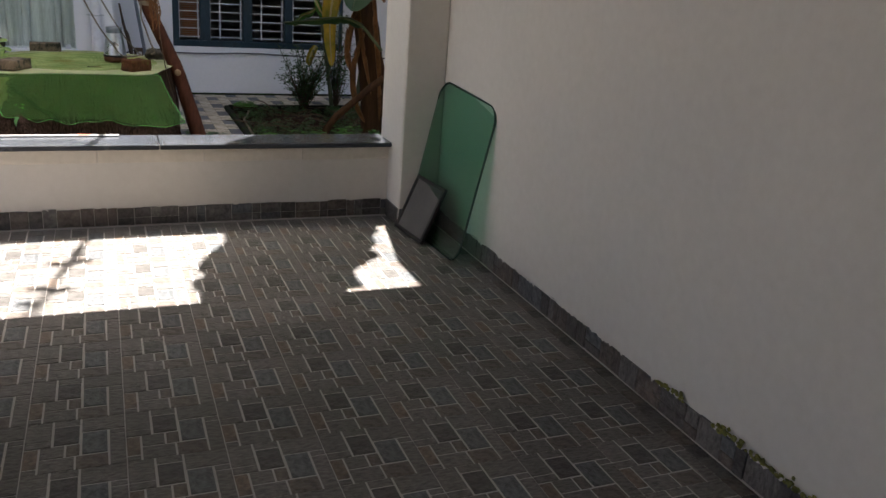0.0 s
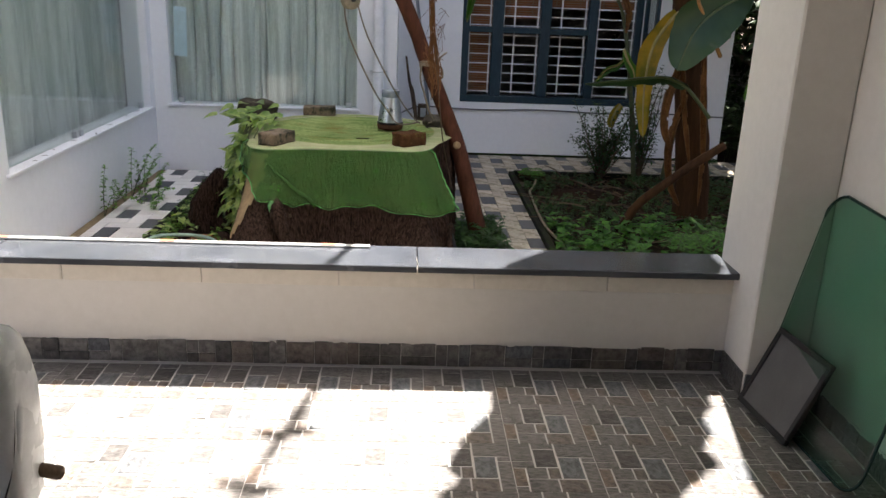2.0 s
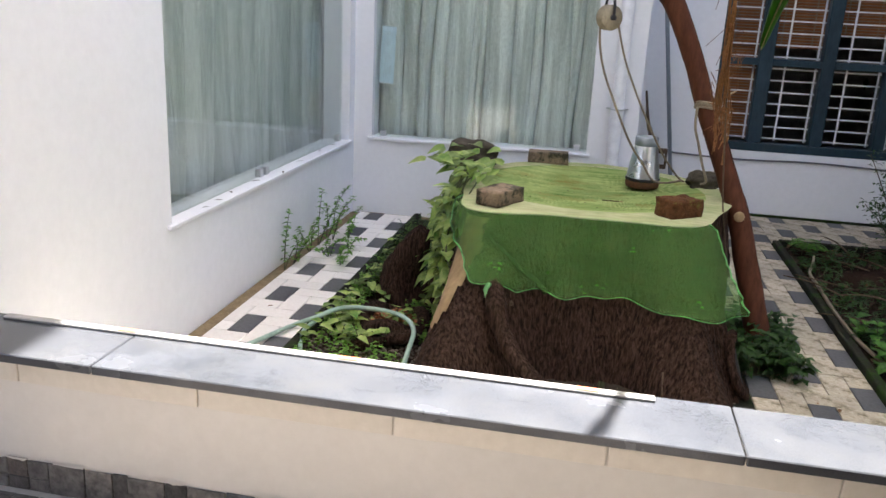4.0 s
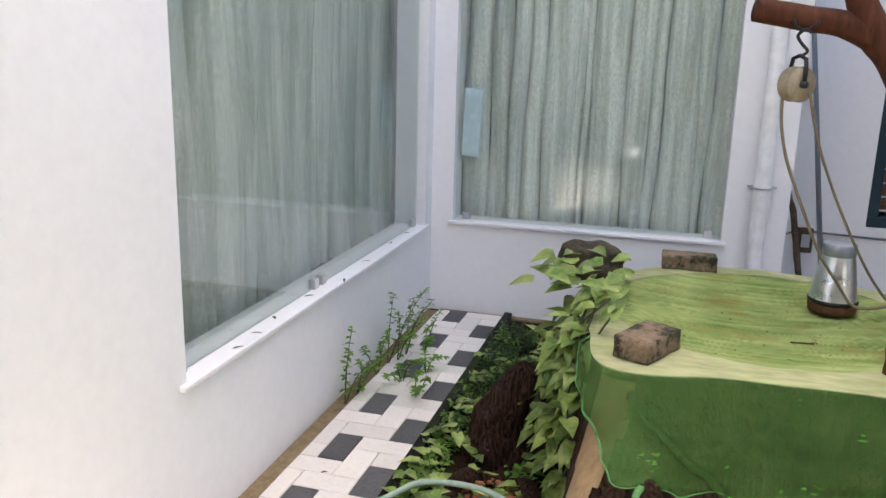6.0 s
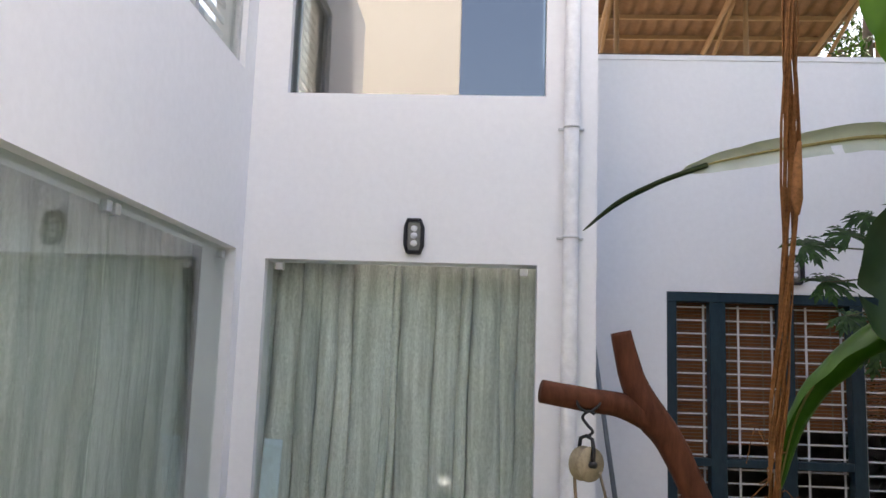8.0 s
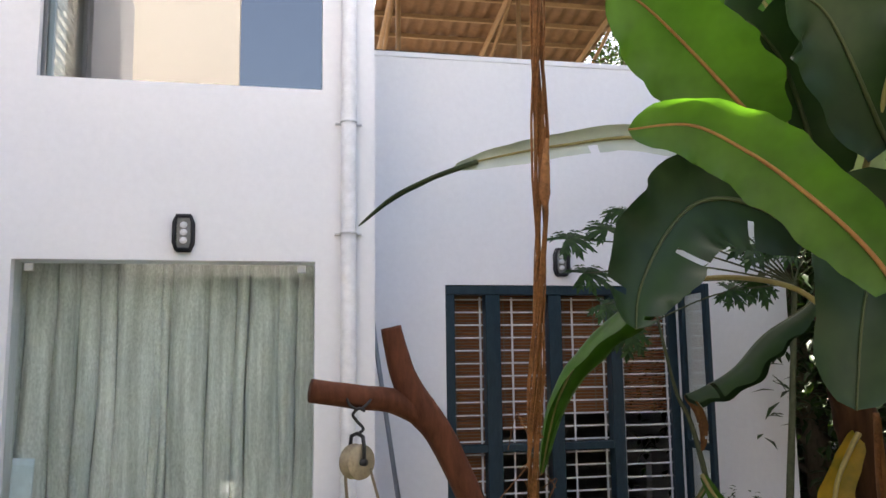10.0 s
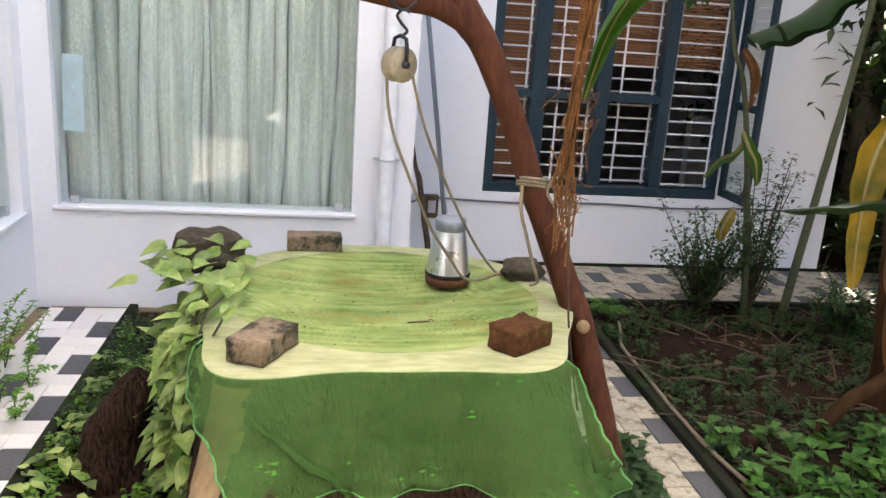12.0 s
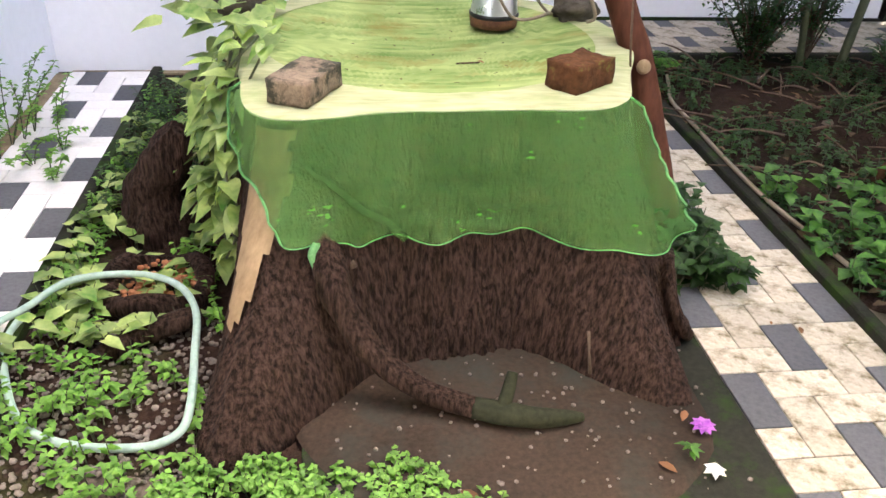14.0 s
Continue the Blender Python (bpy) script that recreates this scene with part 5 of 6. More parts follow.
tagged(part("stick", tube(bm_new(), [(0.19, 6.19, -0.055), (0.185, 6.24, 0.06)], 0.006, 6), M_TWIG), "thin pale stick leaning on the well", "stick")
hose = tagged(part("garden_hose", tube(bm_new(), smooth_line([(-2.0, 5.6, -0.06), (-1.75, 6.05, -0.06), (-1.56, 6.5, -0.055), (-1.45, 6.58, -0.02), (-1.35, 6.69, 0.0), (-1.175, 6.72, 0.0), (-1.03, 6.66, 0.0), (-0.945, 6.51, 0.0), (-0.92, 6.30, -0.01), (-0.905, 6.10, -0.02), (-0.93, 6.03, -0.05), (-1.026, 6.02, -0.08), (-1.211, 6.05, -0.083), (-1.339, 6.13, -0.08), (-1.426, 6.285, -0.075), (-1.48, 6.46, -0.06), (-1.46, 6.60, -0.045)], 8), 0.0115, 10), M_HOSE), "pale green garden hose lying in a loop", "hose")
bed_hose = tagged(part("garden_hose", tube(bm_new(), smooth_line([(1.34, 8.70, -0.03), (1.30, 8.55, -0.05), (1.24, 8.35, -0.05), (1.22, 8.0, -0.04), (1.20, 7.6, -0.035), (1.205, 7.2, -0.035), (1.26, 6.9, -0.05), (1.32, 6.6, -0.07)], 7), 0.010, 8), M_ROPE), "thin grey hose along the edge of the bed", "hose")
flower = thing("fallen_flower", "purple flower fallen on the slab", "flower", (0.43, 5.95, -0.055))
bm = bm_new()
for k in range(9):
    a = k * 0.7
    leaf_blade(bm, (0, 0, 0.004), (math.cos(a), math.sin(a), 0.35), (0, 0, 1), 0.035, 0.03, 0.3, 2, True)
part("petals", bm, M_PETAL, flower)
white_flower = thing("fallen_flower", "white and violet petals fallen on the slab", "flower", (0.40, 5.80, -0.06))
bm = bm_new()
for k in range(6):
    a = k * 1.1
    leaf_blade(bm, (0, 0, 0.004), (math.cos(a), math.sin(a), 0.2), (0, 0, 1), 0.03, 0.026, 0.3, 2, True)
part("petals", bm, M_PETAL_W, white_flower)
bm = bm_new()
for x, y, s in ((0.27, 5.84, 0.05), (0.41, 6.02, 0.045), (0.93, 6.36, 0.035), (0.86, 6.43, 0.02), (-1.75, 6.75, 0.03), (-0.2, 5.75, 0.06), (-0.05, 7.0, 0.03)):
    leaf_blade(bm, (x, y, COURT + (0.022 if x < 0.5 else 0.004) + (0.66 if y == 7.0 else 0)), (rnd(-1, 1), rnd(-1, 1), 0.05), (0, 0, 1), s, s * 0.5, 0.1, 3)
tagged(part("fallen_leaves", bm, M_DRY), "a few dry fallen leaves", "leaf litter", kind="stuff")

bm = bm_new()
for k in range(46):
    a, r = rnd(0, 6.28), 0.55 * math.sqrt(rnd(0.02, 1))
    x, y = WC.x + r * math.cos(a), WC.y + r * math.sin(a)
    leaf_blade(bm, (x, y, RIM_Z + 0.022 - 0.05 * (1 - (r / 0.575) ** 2)), (rnd(-1, 1), rnd(-1, 1), 0.02), (0, 0, 1), rnd(0.008, 0.022), rnd(0.004, 0.009), 0.1, 2)
tube(bm, [(-0.13, 6.92, RIM_Z + 0.004), (-0.05, 6.95, RIM_Z - 0.002)], 0.003, 5)
for y in (6.55, 6.72, 6.9, 7.25, 7.55, 7.9, 8.3, 8.62):
    leaf_blade(bm, (-2.03 + rnd(-0.02, 0.02), y, 0.486), (rnd(-1, 1), rnd(-1, 1), 0.05), (0, 0, 1), rnd(0.03, 0.06), rnd(0.008, 0.016), 0.15, 3)
tagged(part("leaf_specks", bm, leafy("dark_speck", (0.03, 0.018, 0.01), (0.09, 0.05, 0.025), 0.1, 0.9, 30.0)), "dark specks of dry leaf on the net and the sill", "leaf litter", kind="stuff")

# twigs and litter on the bed
bm = bm_new()
for k in range(120):
    x, y = rnd(1.25, 4.2), rnd(6.2, 9.05)
    a, n = rnd(0, 3.14), rnd(0.12, 0.7)
    p = Vector((x, y, -0.055 + rnd(0, 0.02)))
    d = Vector((math.cos(a) * n, math.sin(a) * n * 0.6, rnd(-0.02, 0.04)))
    tube(bm, smooth_line([p, p + d * 0.5 + Vector((0, 0, rnd(0, 0.03))), p + d], 3), [rnd(0.004, 0.010), 0.003], 5)
tagged(part("twigs", bm, M_TWIG), "dry twigs and sticks strewn on the bed", "twigs", kind="stuff")
bm = bm_new()
for k in range(700):
    a = rnd(0, 6.28)
    leaf_blade(bm, (rnd(1.22, 4.2), rnd(5.6, 9.1), -0.07 + rnd(0, 0.03)), (math.cos(a), math.sin(a), rnd(-0.1, 0.3)), (0, 0, 1), rnd(0.03, 0.08), rnd(0.02, 0.04), 0.2, 2)
tagged(part("leaf_litter", bm, leafy("dead_leaf", (0.045, 0.028, 0.018), (0.12, 0.075, 0.045), 0.1, 0.9, 20.0)), "dark dead leaves covering the bed", "leaf litter", kind="stuff")


def fern(at, n, size):
    bm = bm_new()
    for k in range(n):
        a = rnd(0, 6.28)
        out = Vector((math.cos(a), math.sin(a), 0))
        line = smooth_line([Vector(at), Vector(at) + out * size * 0.4 + Vector((0, 0, size * 0.6)), Vector(at) + out * size + Vector((0, 0, size * 0.45))], 7)
        tube(bm, line, 0.002, 4, slot=1, ends=False)
        for i, p in enumerate(line[2:]):
            t = (line[min(i + 3, len(line) - 1)] - p)
            side = out.cross(Vector((0, 0, 1)))
            w = size * 0.32 * math.sin(math.pi * (i + 1) / (len(line) - 0.5)) + 0.01
            for sgn in (-1, 1):
                leaf_blade(bm, p, side * sgn + out * 0.3 - Vector((0, 0, 0.2)), (0, 0, 1), w, 0.02, 0.1, 2)
    return tagged(part("fern", bm, [M_LEAF, M_STALK]), "green fern on the garden bed", "fern", "ferns")


fern((2.05, 6.75, -0.07), 9, 0.32)
fern((2.5, 6.5, -0.07), 8, 0.30)
fern((1.35, 8.9, -0.06), 8, 0.14)


def shrub(at, tall, wide, n, label, leaf=0.045, material=M_LEAF_DARK):
    root = thing("shrub", label, "shrub", group="shrubs of the bed")
    wood, green_bm = bm_new(), bm_new()
    for k in range(n):
        a, s = rnd(0, 6.28), rnd(0.25, 1.0)
        tip = Vector(at) + Vector((math.cos(a) * wide * s, math.sin(a) * wide * s, tall * rnd(0.35, 1.0)))
        mid = Vector(at).lerp(tip, 0.5) + Vector((rnd(-.04, .04), rnd(-.04, .04), tall * 0.06))
        line = smooth_line([at, mid, tip], 5)
        tube(wood, line, [0.007, 0.002], 5, ends=False)
        for p in line[3:]:
            for _ in range(7):
                b = rnd(0, 6.28)
                leaf_blade(green_bm, p + Vector((rnd(-.045, .045), rnd(-.045, .045), rnd(-.045, .045))), (math.cos(b), math.sin(b), rnd(-0.5, 0.6)), (0, 0, 1), leaf * rnd(0.6, 1.2), leaf * 0.45, 0.25, 2)
    part("stem", wood, M_TWIG, root)
    part("foliage", green_bm, material, root)
    return root


shrub((1.98, 9.0, -0.08), 0.72, 0.34, 40, "small-leaved dark shrub on the bed")
shrub((2.35, 9.05, -0.08), 1.05, 0.25, 22, "tall thin dark shrub beside the window")
shrub((2.7, 8.6, -0.08), 0.4, 0.25, 16, "low dark shrub on the bed")


# ---- banana plants ----
def banana_leaf(parent, mid, width, face, material, fold=0.25, tear=0.0, seed=0, rib=M_RIB, label="", stalk=0.0):
    """A blade along the midrib: two halves that fold, with wavy and torn edges."""
    line = smooth_line(mid, 9)
    n = len(line) - 1
    face = Vector(face).normalized()
    ft = Vector((seed * 1.3, seed * 0.7, seed))
    sides = []
    for i, p in enumerate(line):
        t = (line[min(i + 1, n)] - line[max(i - 1, 0)]).normalized()
        side = t.cross(face).normalized()
        sides.append((side, side.cross(t).normalized()))

    def half(sgn):
        def place(u, v):
            i = min(n, round(u * n))
            s = (i / n - stalk) / (1 - stalk)
            w = 0.0 if s <= 0 else width * 0.5 * math.sin(math.pi * min(1, 0.10 + 0.90 * s)) ** 0.55 * (1 if s < 0.98 else 0.5)
            side, up = sides[i]
            wave = 0.10 * math.sin(i * 0.9 + seed + sgn) * v * v + 0.10 * noise.noise(line[i] * 5 + ft)
            return line[i] + side * sgn * w * v * math.cos(fold * v * 1.3) * (1 + 0.22 * noise.noise(line[i] * 6 + ft + side * sgn) + 0.06 * noise.noise(line[i] * 21 + ft)) - up * w * (math.sin(fold * 1.3 * v) * v + wave * v) + up * 0.004
        return place

    bm = bm_new()
    for sgn in (-1, 1):
        rg2 = random.Random(seed * 7 + sgn)
        slits = {rg2.randint(3, n) for _ in range(int(tear * n))}
        sheet(bm, n, 6, half(sgn), keep=(lambda u, v, sl=slits: not (int(u * n) in sl and v > 0.35)) if slits else None)
    blade = part("leaf", bm, material, parent, label, True)
    part("midrib", tube(bm_new(), line, [0.014, 0.009, 0.003], 8), rib, blade, "", True)
    return blade


banana = thing("banana_plant", "tall banana plant with broad green and dying leaves", "banana plant")
part("trunk", tube(bm_new(), smooth_line([(2.37, 7.62, -0.12), (2.33, 7.63, 0.4), (2.24, 7.65, 1.0), (2.15, 7.65, 1.5), (2.05, 7.6, 2.0), (1.98, 7.5, 2.3)], 7), [0.14, 0.125, 0.11, 0.095, 0.085, 0.06], 18, 0.14), M_STEM, banana, "", True)
M_PALE_UNDER = leafy("pale_leaf_underside", (0.40, 0.44, 0.40), (0.52, 0.55, 0.50), 0.06, 0.5, 5.0, False)
M_RIB_RED = surface("red_midrib", (0.26, 0.115, 0.035), (0.20, 0.08, 0.03), (0.33, 0.18, 0.06), 0.5, fine=30, coarse=5, bump=0.1)
banana_leaf(banana, [(2.235, 7.1, 1.2), (1.979, 6.9, 1.527), (1.733, 6.75, 1.887), (1.602, 6.7, 2.062), (1.436, 6.66, 2.21), (1.178, 6.6, 2.368), (0.989, 6.56, 2.458), (0.79, 6.52, 2.516), (0.574, 6.5, 2.487)], 0.29, (0.25, 1.0, 0.55), M_BANANA, 0.15, 0.0, 1, M_RIB_RED, "broad bright leaf with a reddish midrib", 0.36)
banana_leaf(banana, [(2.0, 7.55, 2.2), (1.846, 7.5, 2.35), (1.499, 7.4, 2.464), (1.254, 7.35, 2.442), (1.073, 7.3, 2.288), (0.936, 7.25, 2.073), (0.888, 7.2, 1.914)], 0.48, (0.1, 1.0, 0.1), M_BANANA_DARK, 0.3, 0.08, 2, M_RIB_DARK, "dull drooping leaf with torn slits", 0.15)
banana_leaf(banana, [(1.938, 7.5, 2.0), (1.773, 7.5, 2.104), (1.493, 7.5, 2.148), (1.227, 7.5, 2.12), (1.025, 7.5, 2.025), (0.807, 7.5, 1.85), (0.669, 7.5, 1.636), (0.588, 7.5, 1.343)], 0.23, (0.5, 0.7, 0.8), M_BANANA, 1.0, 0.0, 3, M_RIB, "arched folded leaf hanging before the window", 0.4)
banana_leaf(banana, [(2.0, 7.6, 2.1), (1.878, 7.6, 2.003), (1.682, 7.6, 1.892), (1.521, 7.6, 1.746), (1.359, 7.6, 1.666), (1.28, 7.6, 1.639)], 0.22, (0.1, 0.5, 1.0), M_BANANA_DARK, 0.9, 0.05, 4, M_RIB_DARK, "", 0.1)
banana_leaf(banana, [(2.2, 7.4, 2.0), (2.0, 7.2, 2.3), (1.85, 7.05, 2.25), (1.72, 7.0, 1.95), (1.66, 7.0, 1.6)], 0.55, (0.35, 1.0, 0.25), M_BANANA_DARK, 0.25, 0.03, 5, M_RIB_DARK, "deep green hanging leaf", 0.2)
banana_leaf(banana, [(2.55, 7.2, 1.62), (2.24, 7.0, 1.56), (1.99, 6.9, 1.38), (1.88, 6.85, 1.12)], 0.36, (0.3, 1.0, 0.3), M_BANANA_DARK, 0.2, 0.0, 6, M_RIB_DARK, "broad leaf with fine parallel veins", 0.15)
banana_leaf(banana, [(2.06, 7.52, 1.46), (1.995, 7.5, 1.394), (1.90, 7.48, 1.243), (1.86, 7.46, 1.043), (1.86, 7.45, 0.841), (1.884, 7.45, 0.596)], 0.16, (0.3, 1.0, 0.1), M_YELLOW, 0.35, 0.0, 7, M_RIB, "yellow dying leaf", 0.06)
banana_leaf(banana, [(2.294, 7.3, 0.767), (2.118, 7.3, 0.96), (1.985, 7.3, 1.024), (1.873, 7.3, 1.031), (1.629, 7.3, 1.001), (1.398, 7.3, 0.972)], 0.15, (0.0, 0.5, 1.0), M_BANANA_DARK, 0.3, 0.0, 8, M_RIB_DARK, "small dark young leaf", 0.2)
banana_leaf(banana, [(1.9, 7.45, 2.25), (1.738, 7.3, 2.463), (1.48, 7.15, 2.676), (1.262, 7.0, 2.763), (1.042, 6.9, 2.892), (0.816, 6.8, 3.012), (0.648, 6.75, 3.087)], 0.42, (0.15, 0.8, 0.55), M_BANANA, 0.2, 0.0, 9, M_RIB_RED, "broad upper leaf", 0.34)
banana_leaf(banana, [(2.0, 7.6, 2.3), (1.80, 7.9, 2.72), (1.40, 8.1, 2.93), (0.95, 8.15, 2.89), (0.62, 8.2, 2.83), (0.40, 8.2, 2.77)], 0.15, (0.0, 1.0, 0.35), M_PALE_UNDER, 0.4, 0.03, 10, M_RIB, "long leaf showing its pale grey underside", 0.12)
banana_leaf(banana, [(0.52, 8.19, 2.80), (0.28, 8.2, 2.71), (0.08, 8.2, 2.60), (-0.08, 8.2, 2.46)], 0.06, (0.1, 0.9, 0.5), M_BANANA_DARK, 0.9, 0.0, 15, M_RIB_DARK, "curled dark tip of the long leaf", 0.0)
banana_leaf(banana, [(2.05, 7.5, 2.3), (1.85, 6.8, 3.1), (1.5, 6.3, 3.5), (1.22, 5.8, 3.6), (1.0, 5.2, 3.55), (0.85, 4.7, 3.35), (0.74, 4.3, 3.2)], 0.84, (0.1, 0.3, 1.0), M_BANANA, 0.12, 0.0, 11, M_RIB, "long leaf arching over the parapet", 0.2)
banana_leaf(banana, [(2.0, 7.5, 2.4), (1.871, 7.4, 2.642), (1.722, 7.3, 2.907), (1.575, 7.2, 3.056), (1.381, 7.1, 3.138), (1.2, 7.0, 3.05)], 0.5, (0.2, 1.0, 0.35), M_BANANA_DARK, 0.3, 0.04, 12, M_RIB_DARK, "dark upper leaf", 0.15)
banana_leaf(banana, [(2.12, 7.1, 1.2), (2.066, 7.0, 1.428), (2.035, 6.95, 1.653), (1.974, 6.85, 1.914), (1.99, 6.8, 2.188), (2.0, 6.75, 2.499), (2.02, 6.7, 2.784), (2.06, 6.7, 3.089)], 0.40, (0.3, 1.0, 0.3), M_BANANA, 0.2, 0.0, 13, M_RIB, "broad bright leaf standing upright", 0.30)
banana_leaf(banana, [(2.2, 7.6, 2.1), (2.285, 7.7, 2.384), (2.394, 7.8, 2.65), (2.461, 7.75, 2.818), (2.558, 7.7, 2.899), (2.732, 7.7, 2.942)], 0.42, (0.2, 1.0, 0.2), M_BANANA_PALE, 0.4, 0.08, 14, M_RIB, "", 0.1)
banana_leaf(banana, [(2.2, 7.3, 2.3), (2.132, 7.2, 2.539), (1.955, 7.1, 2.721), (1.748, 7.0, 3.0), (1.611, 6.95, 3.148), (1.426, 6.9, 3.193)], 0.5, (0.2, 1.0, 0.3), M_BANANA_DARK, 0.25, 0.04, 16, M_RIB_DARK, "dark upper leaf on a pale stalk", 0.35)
# The next three leaves, above the view, are added to shade the bed.
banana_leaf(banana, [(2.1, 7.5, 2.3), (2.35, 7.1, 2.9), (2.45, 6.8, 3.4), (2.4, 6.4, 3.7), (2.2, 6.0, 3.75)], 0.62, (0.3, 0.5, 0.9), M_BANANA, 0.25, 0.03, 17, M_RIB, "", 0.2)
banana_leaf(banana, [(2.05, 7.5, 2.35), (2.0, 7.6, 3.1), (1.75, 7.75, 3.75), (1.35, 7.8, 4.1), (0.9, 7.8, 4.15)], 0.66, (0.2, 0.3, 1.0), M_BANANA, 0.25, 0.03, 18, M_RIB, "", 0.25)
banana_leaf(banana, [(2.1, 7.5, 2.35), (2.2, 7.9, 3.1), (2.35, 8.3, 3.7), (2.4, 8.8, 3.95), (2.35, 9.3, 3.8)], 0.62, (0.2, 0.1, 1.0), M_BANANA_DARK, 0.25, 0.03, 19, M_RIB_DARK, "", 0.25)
for k, (line, w) in enumerate((([(2.14, 7.5, 1.55), (2.10, 7.46, 1.2), (2.16, 7.45, 0.8), (2.26, 7.45, 0.35)], 0.10), ([(2.12, 7.48, 1.15), (2.03, 7.43, 0.9), (2.02, 7.42, 0.68), (2.1, 7.42, 0.5)], 0.13),
                               ([(2.25, 7.48, 1.3), (2.28, 7.44, 0.9), (2.33, 7.44, 0.5), (2.35, 7.45, 0.1)], 0.10), ([(2.18, 7.5, 0.9), (2.08, 7.44, 0.6), (2.10, 7.42, 0.3), (2.2, 7.42, 0.1)], 0.12))):
    banana_leaf(banana, line, w, (0.3, 1, 0.1), M_DRY, 0.9, 0.1, 20 + k, M_FIBRE, "dry brown hanging leaf", 0.0)

part("stalk", tube(bm_new(), smooth_line([(2.0, 7.45, 2.2), (1.80, 7.42, 2.66), (1.72, 7.4, 2.86), (1.62, 7.4, 3.05)], 6), [0.03, 0.026, 0.022, 0.018], 10, 0.1), M_RIB, banana, "pale leaf stalk", True)
part("stalk", tube(bm_new(), smooth_line([(2.05, 7.45, 2.2), (1.93, 7.42, 2.6), (1.90, 7.4, 2.95)], 6), [0.03, 0.026, 0.02], 10, 0.1), M_RIB, banana, "pale leaf stalk", True)

banana_2 = thing("banana_plant", "leaning banana plant with dark fibrous trunk", "banana plant")
part("trunk", tube(bm_new(), smooth_line([(2.55, 7.05, -0.12), (2.66, 7.1, 0.4), (2.80, 7.2, 1.0), (2.95, 7.3, 1.7), (3.05, 7.4, 2.3)], 7), [0.15, 0.13, 0.11, 0.10, 0.07], 18, 0.16), M_STEM, banana_2, "", True)
part("sucker", tube(bm_new(), smooth_line([(1.75, 7.35, -0.1), (1.85, 7.3, 0.12), (2.05, 7.2, 0.35), (2.35, 7.1, 0.62)], 6), [0.035, 0.032, 0.03, 0.03], 10, 0.2), M_STEM, banana_2, "", True)
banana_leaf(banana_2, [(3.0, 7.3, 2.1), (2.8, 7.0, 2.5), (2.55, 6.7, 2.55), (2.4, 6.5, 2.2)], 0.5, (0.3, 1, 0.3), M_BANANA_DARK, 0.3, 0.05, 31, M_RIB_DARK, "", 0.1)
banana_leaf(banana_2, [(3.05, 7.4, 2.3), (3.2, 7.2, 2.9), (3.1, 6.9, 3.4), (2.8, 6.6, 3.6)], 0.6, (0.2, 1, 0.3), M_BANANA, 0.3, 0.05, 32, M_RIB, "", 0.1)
# Two more leaves added above the view as shade for the bed.
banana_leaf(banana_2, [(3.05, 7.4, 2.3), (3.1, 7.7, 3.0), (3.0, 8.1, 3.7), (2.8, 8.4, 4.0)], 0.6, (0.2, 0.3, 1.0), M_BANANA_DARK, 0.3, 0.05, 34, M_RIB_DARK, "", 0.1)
banana_leaf(banana_2, [(3.0, 7.35, 2.2), (3.0, 6.9, 3.0), (2.9, 6.5, 3.8), (2.6, 6.3, 4.2), (2.1, 6.2, 4.3)], 0.65, (0.2, 0.3, 1.0), M_BANANA, 0.3, 0.05, 35, M_RIB, "", 0.2)
banana_leaf(banana_2, [(2.8, 7.1, 1.0), (2.62, 6.9, 1.25), (2.45, 6.8, 1.2), (2.3, 6.75, 0.95)], 0.2, (0.2, 1, 0.4), M_BANANA, 0.3, 0.0, 33, M_RIB, "", 0.2)

# hanging dry roots tied near the log
fibre = thing("hanging_roots", "bundle of dry brown aerial roots hanging to the log", "roots")
bm = bm_new()
for k in range(16):
    ph, r = rnd(0, 6.28), rnd(0.006, 0.022)
    low = rnd(0.82, 1.14)
    line = []
    for i in range(46):
        z = 6.9 + (low - 6.9) * i / 45
        x = float(np.interp(z, (0.75, 1.18, 1.61, 2.33, 2.55, 3.7, 6.9), (0.37, 0.35, 0.315, 0.205, 0.168, 0.122, 0.110)))
        y = float(np.interp(z, (0.75, 1.18, 1.61, 2.33, 2.55, 3.7, 6.9), (6.92, 6.85, 6.70, 6.22, 6.10, 6.0, 6.0)))
        w = r * (1 + 0.5 * noise.noise(Vector((z * 2, k, 0)))) * (1.0 if z > 1.2 else 1.9)
        line.append((x + w * math.cos(ph + z * 5), y + w * math.sin(ph + z * 5), z))
    part("strand", tube(bm_new(), line, rnd(0.0016, 0.0045), 5, 0.35, ends=False), M_FIBRE, fibre, "", True)
part("husk", tube(bm_new(), smooth_line([(0.190, 6.13, 2.34), (0.180, 6.12, 2.28), (0.172, 6.11, 2.20), (0.176, 6.115, 2.16)], 4), [0.005, 0.011, 0.014, 0.003], 8, 0.3), M_FIBRE, fibre, "dry orange-brown husk", True)
bm = bm_new()
for z, a in ((4.55, 0.1), (4.60, 3.1), (4.64, 1.2), (4.50, 4.4), (5.5, 2.9), (5.6, 0.3), (5.9, 3.4)):
    leaf_blade(bm, (0.117, 6.0, z), (math.cos(a), math.sin(a), -0.2), (0, 0, 1), 0.12, 0.07, 0.2, 3)
part("leaf_tuft", bm, M_DRY, fibre, "dry leaves caught on the roots")
bm = bm_new()
for k in range(40):
    p = Vector((rnd(0.30, 0.38), rnd(6.74, 6.86), rnd(1.0, 1.6)))
    tube(bm, smooth_line([p, p + Vector((rnd(-.05, .05), rnd(-.03, .03), rnd(-.03, .05))), p + Vector((rnd(-.07, .07), rnd(-.04, .04), rnd(-.12, 0.0)))], 4), 0.0014, 4, ends=False)
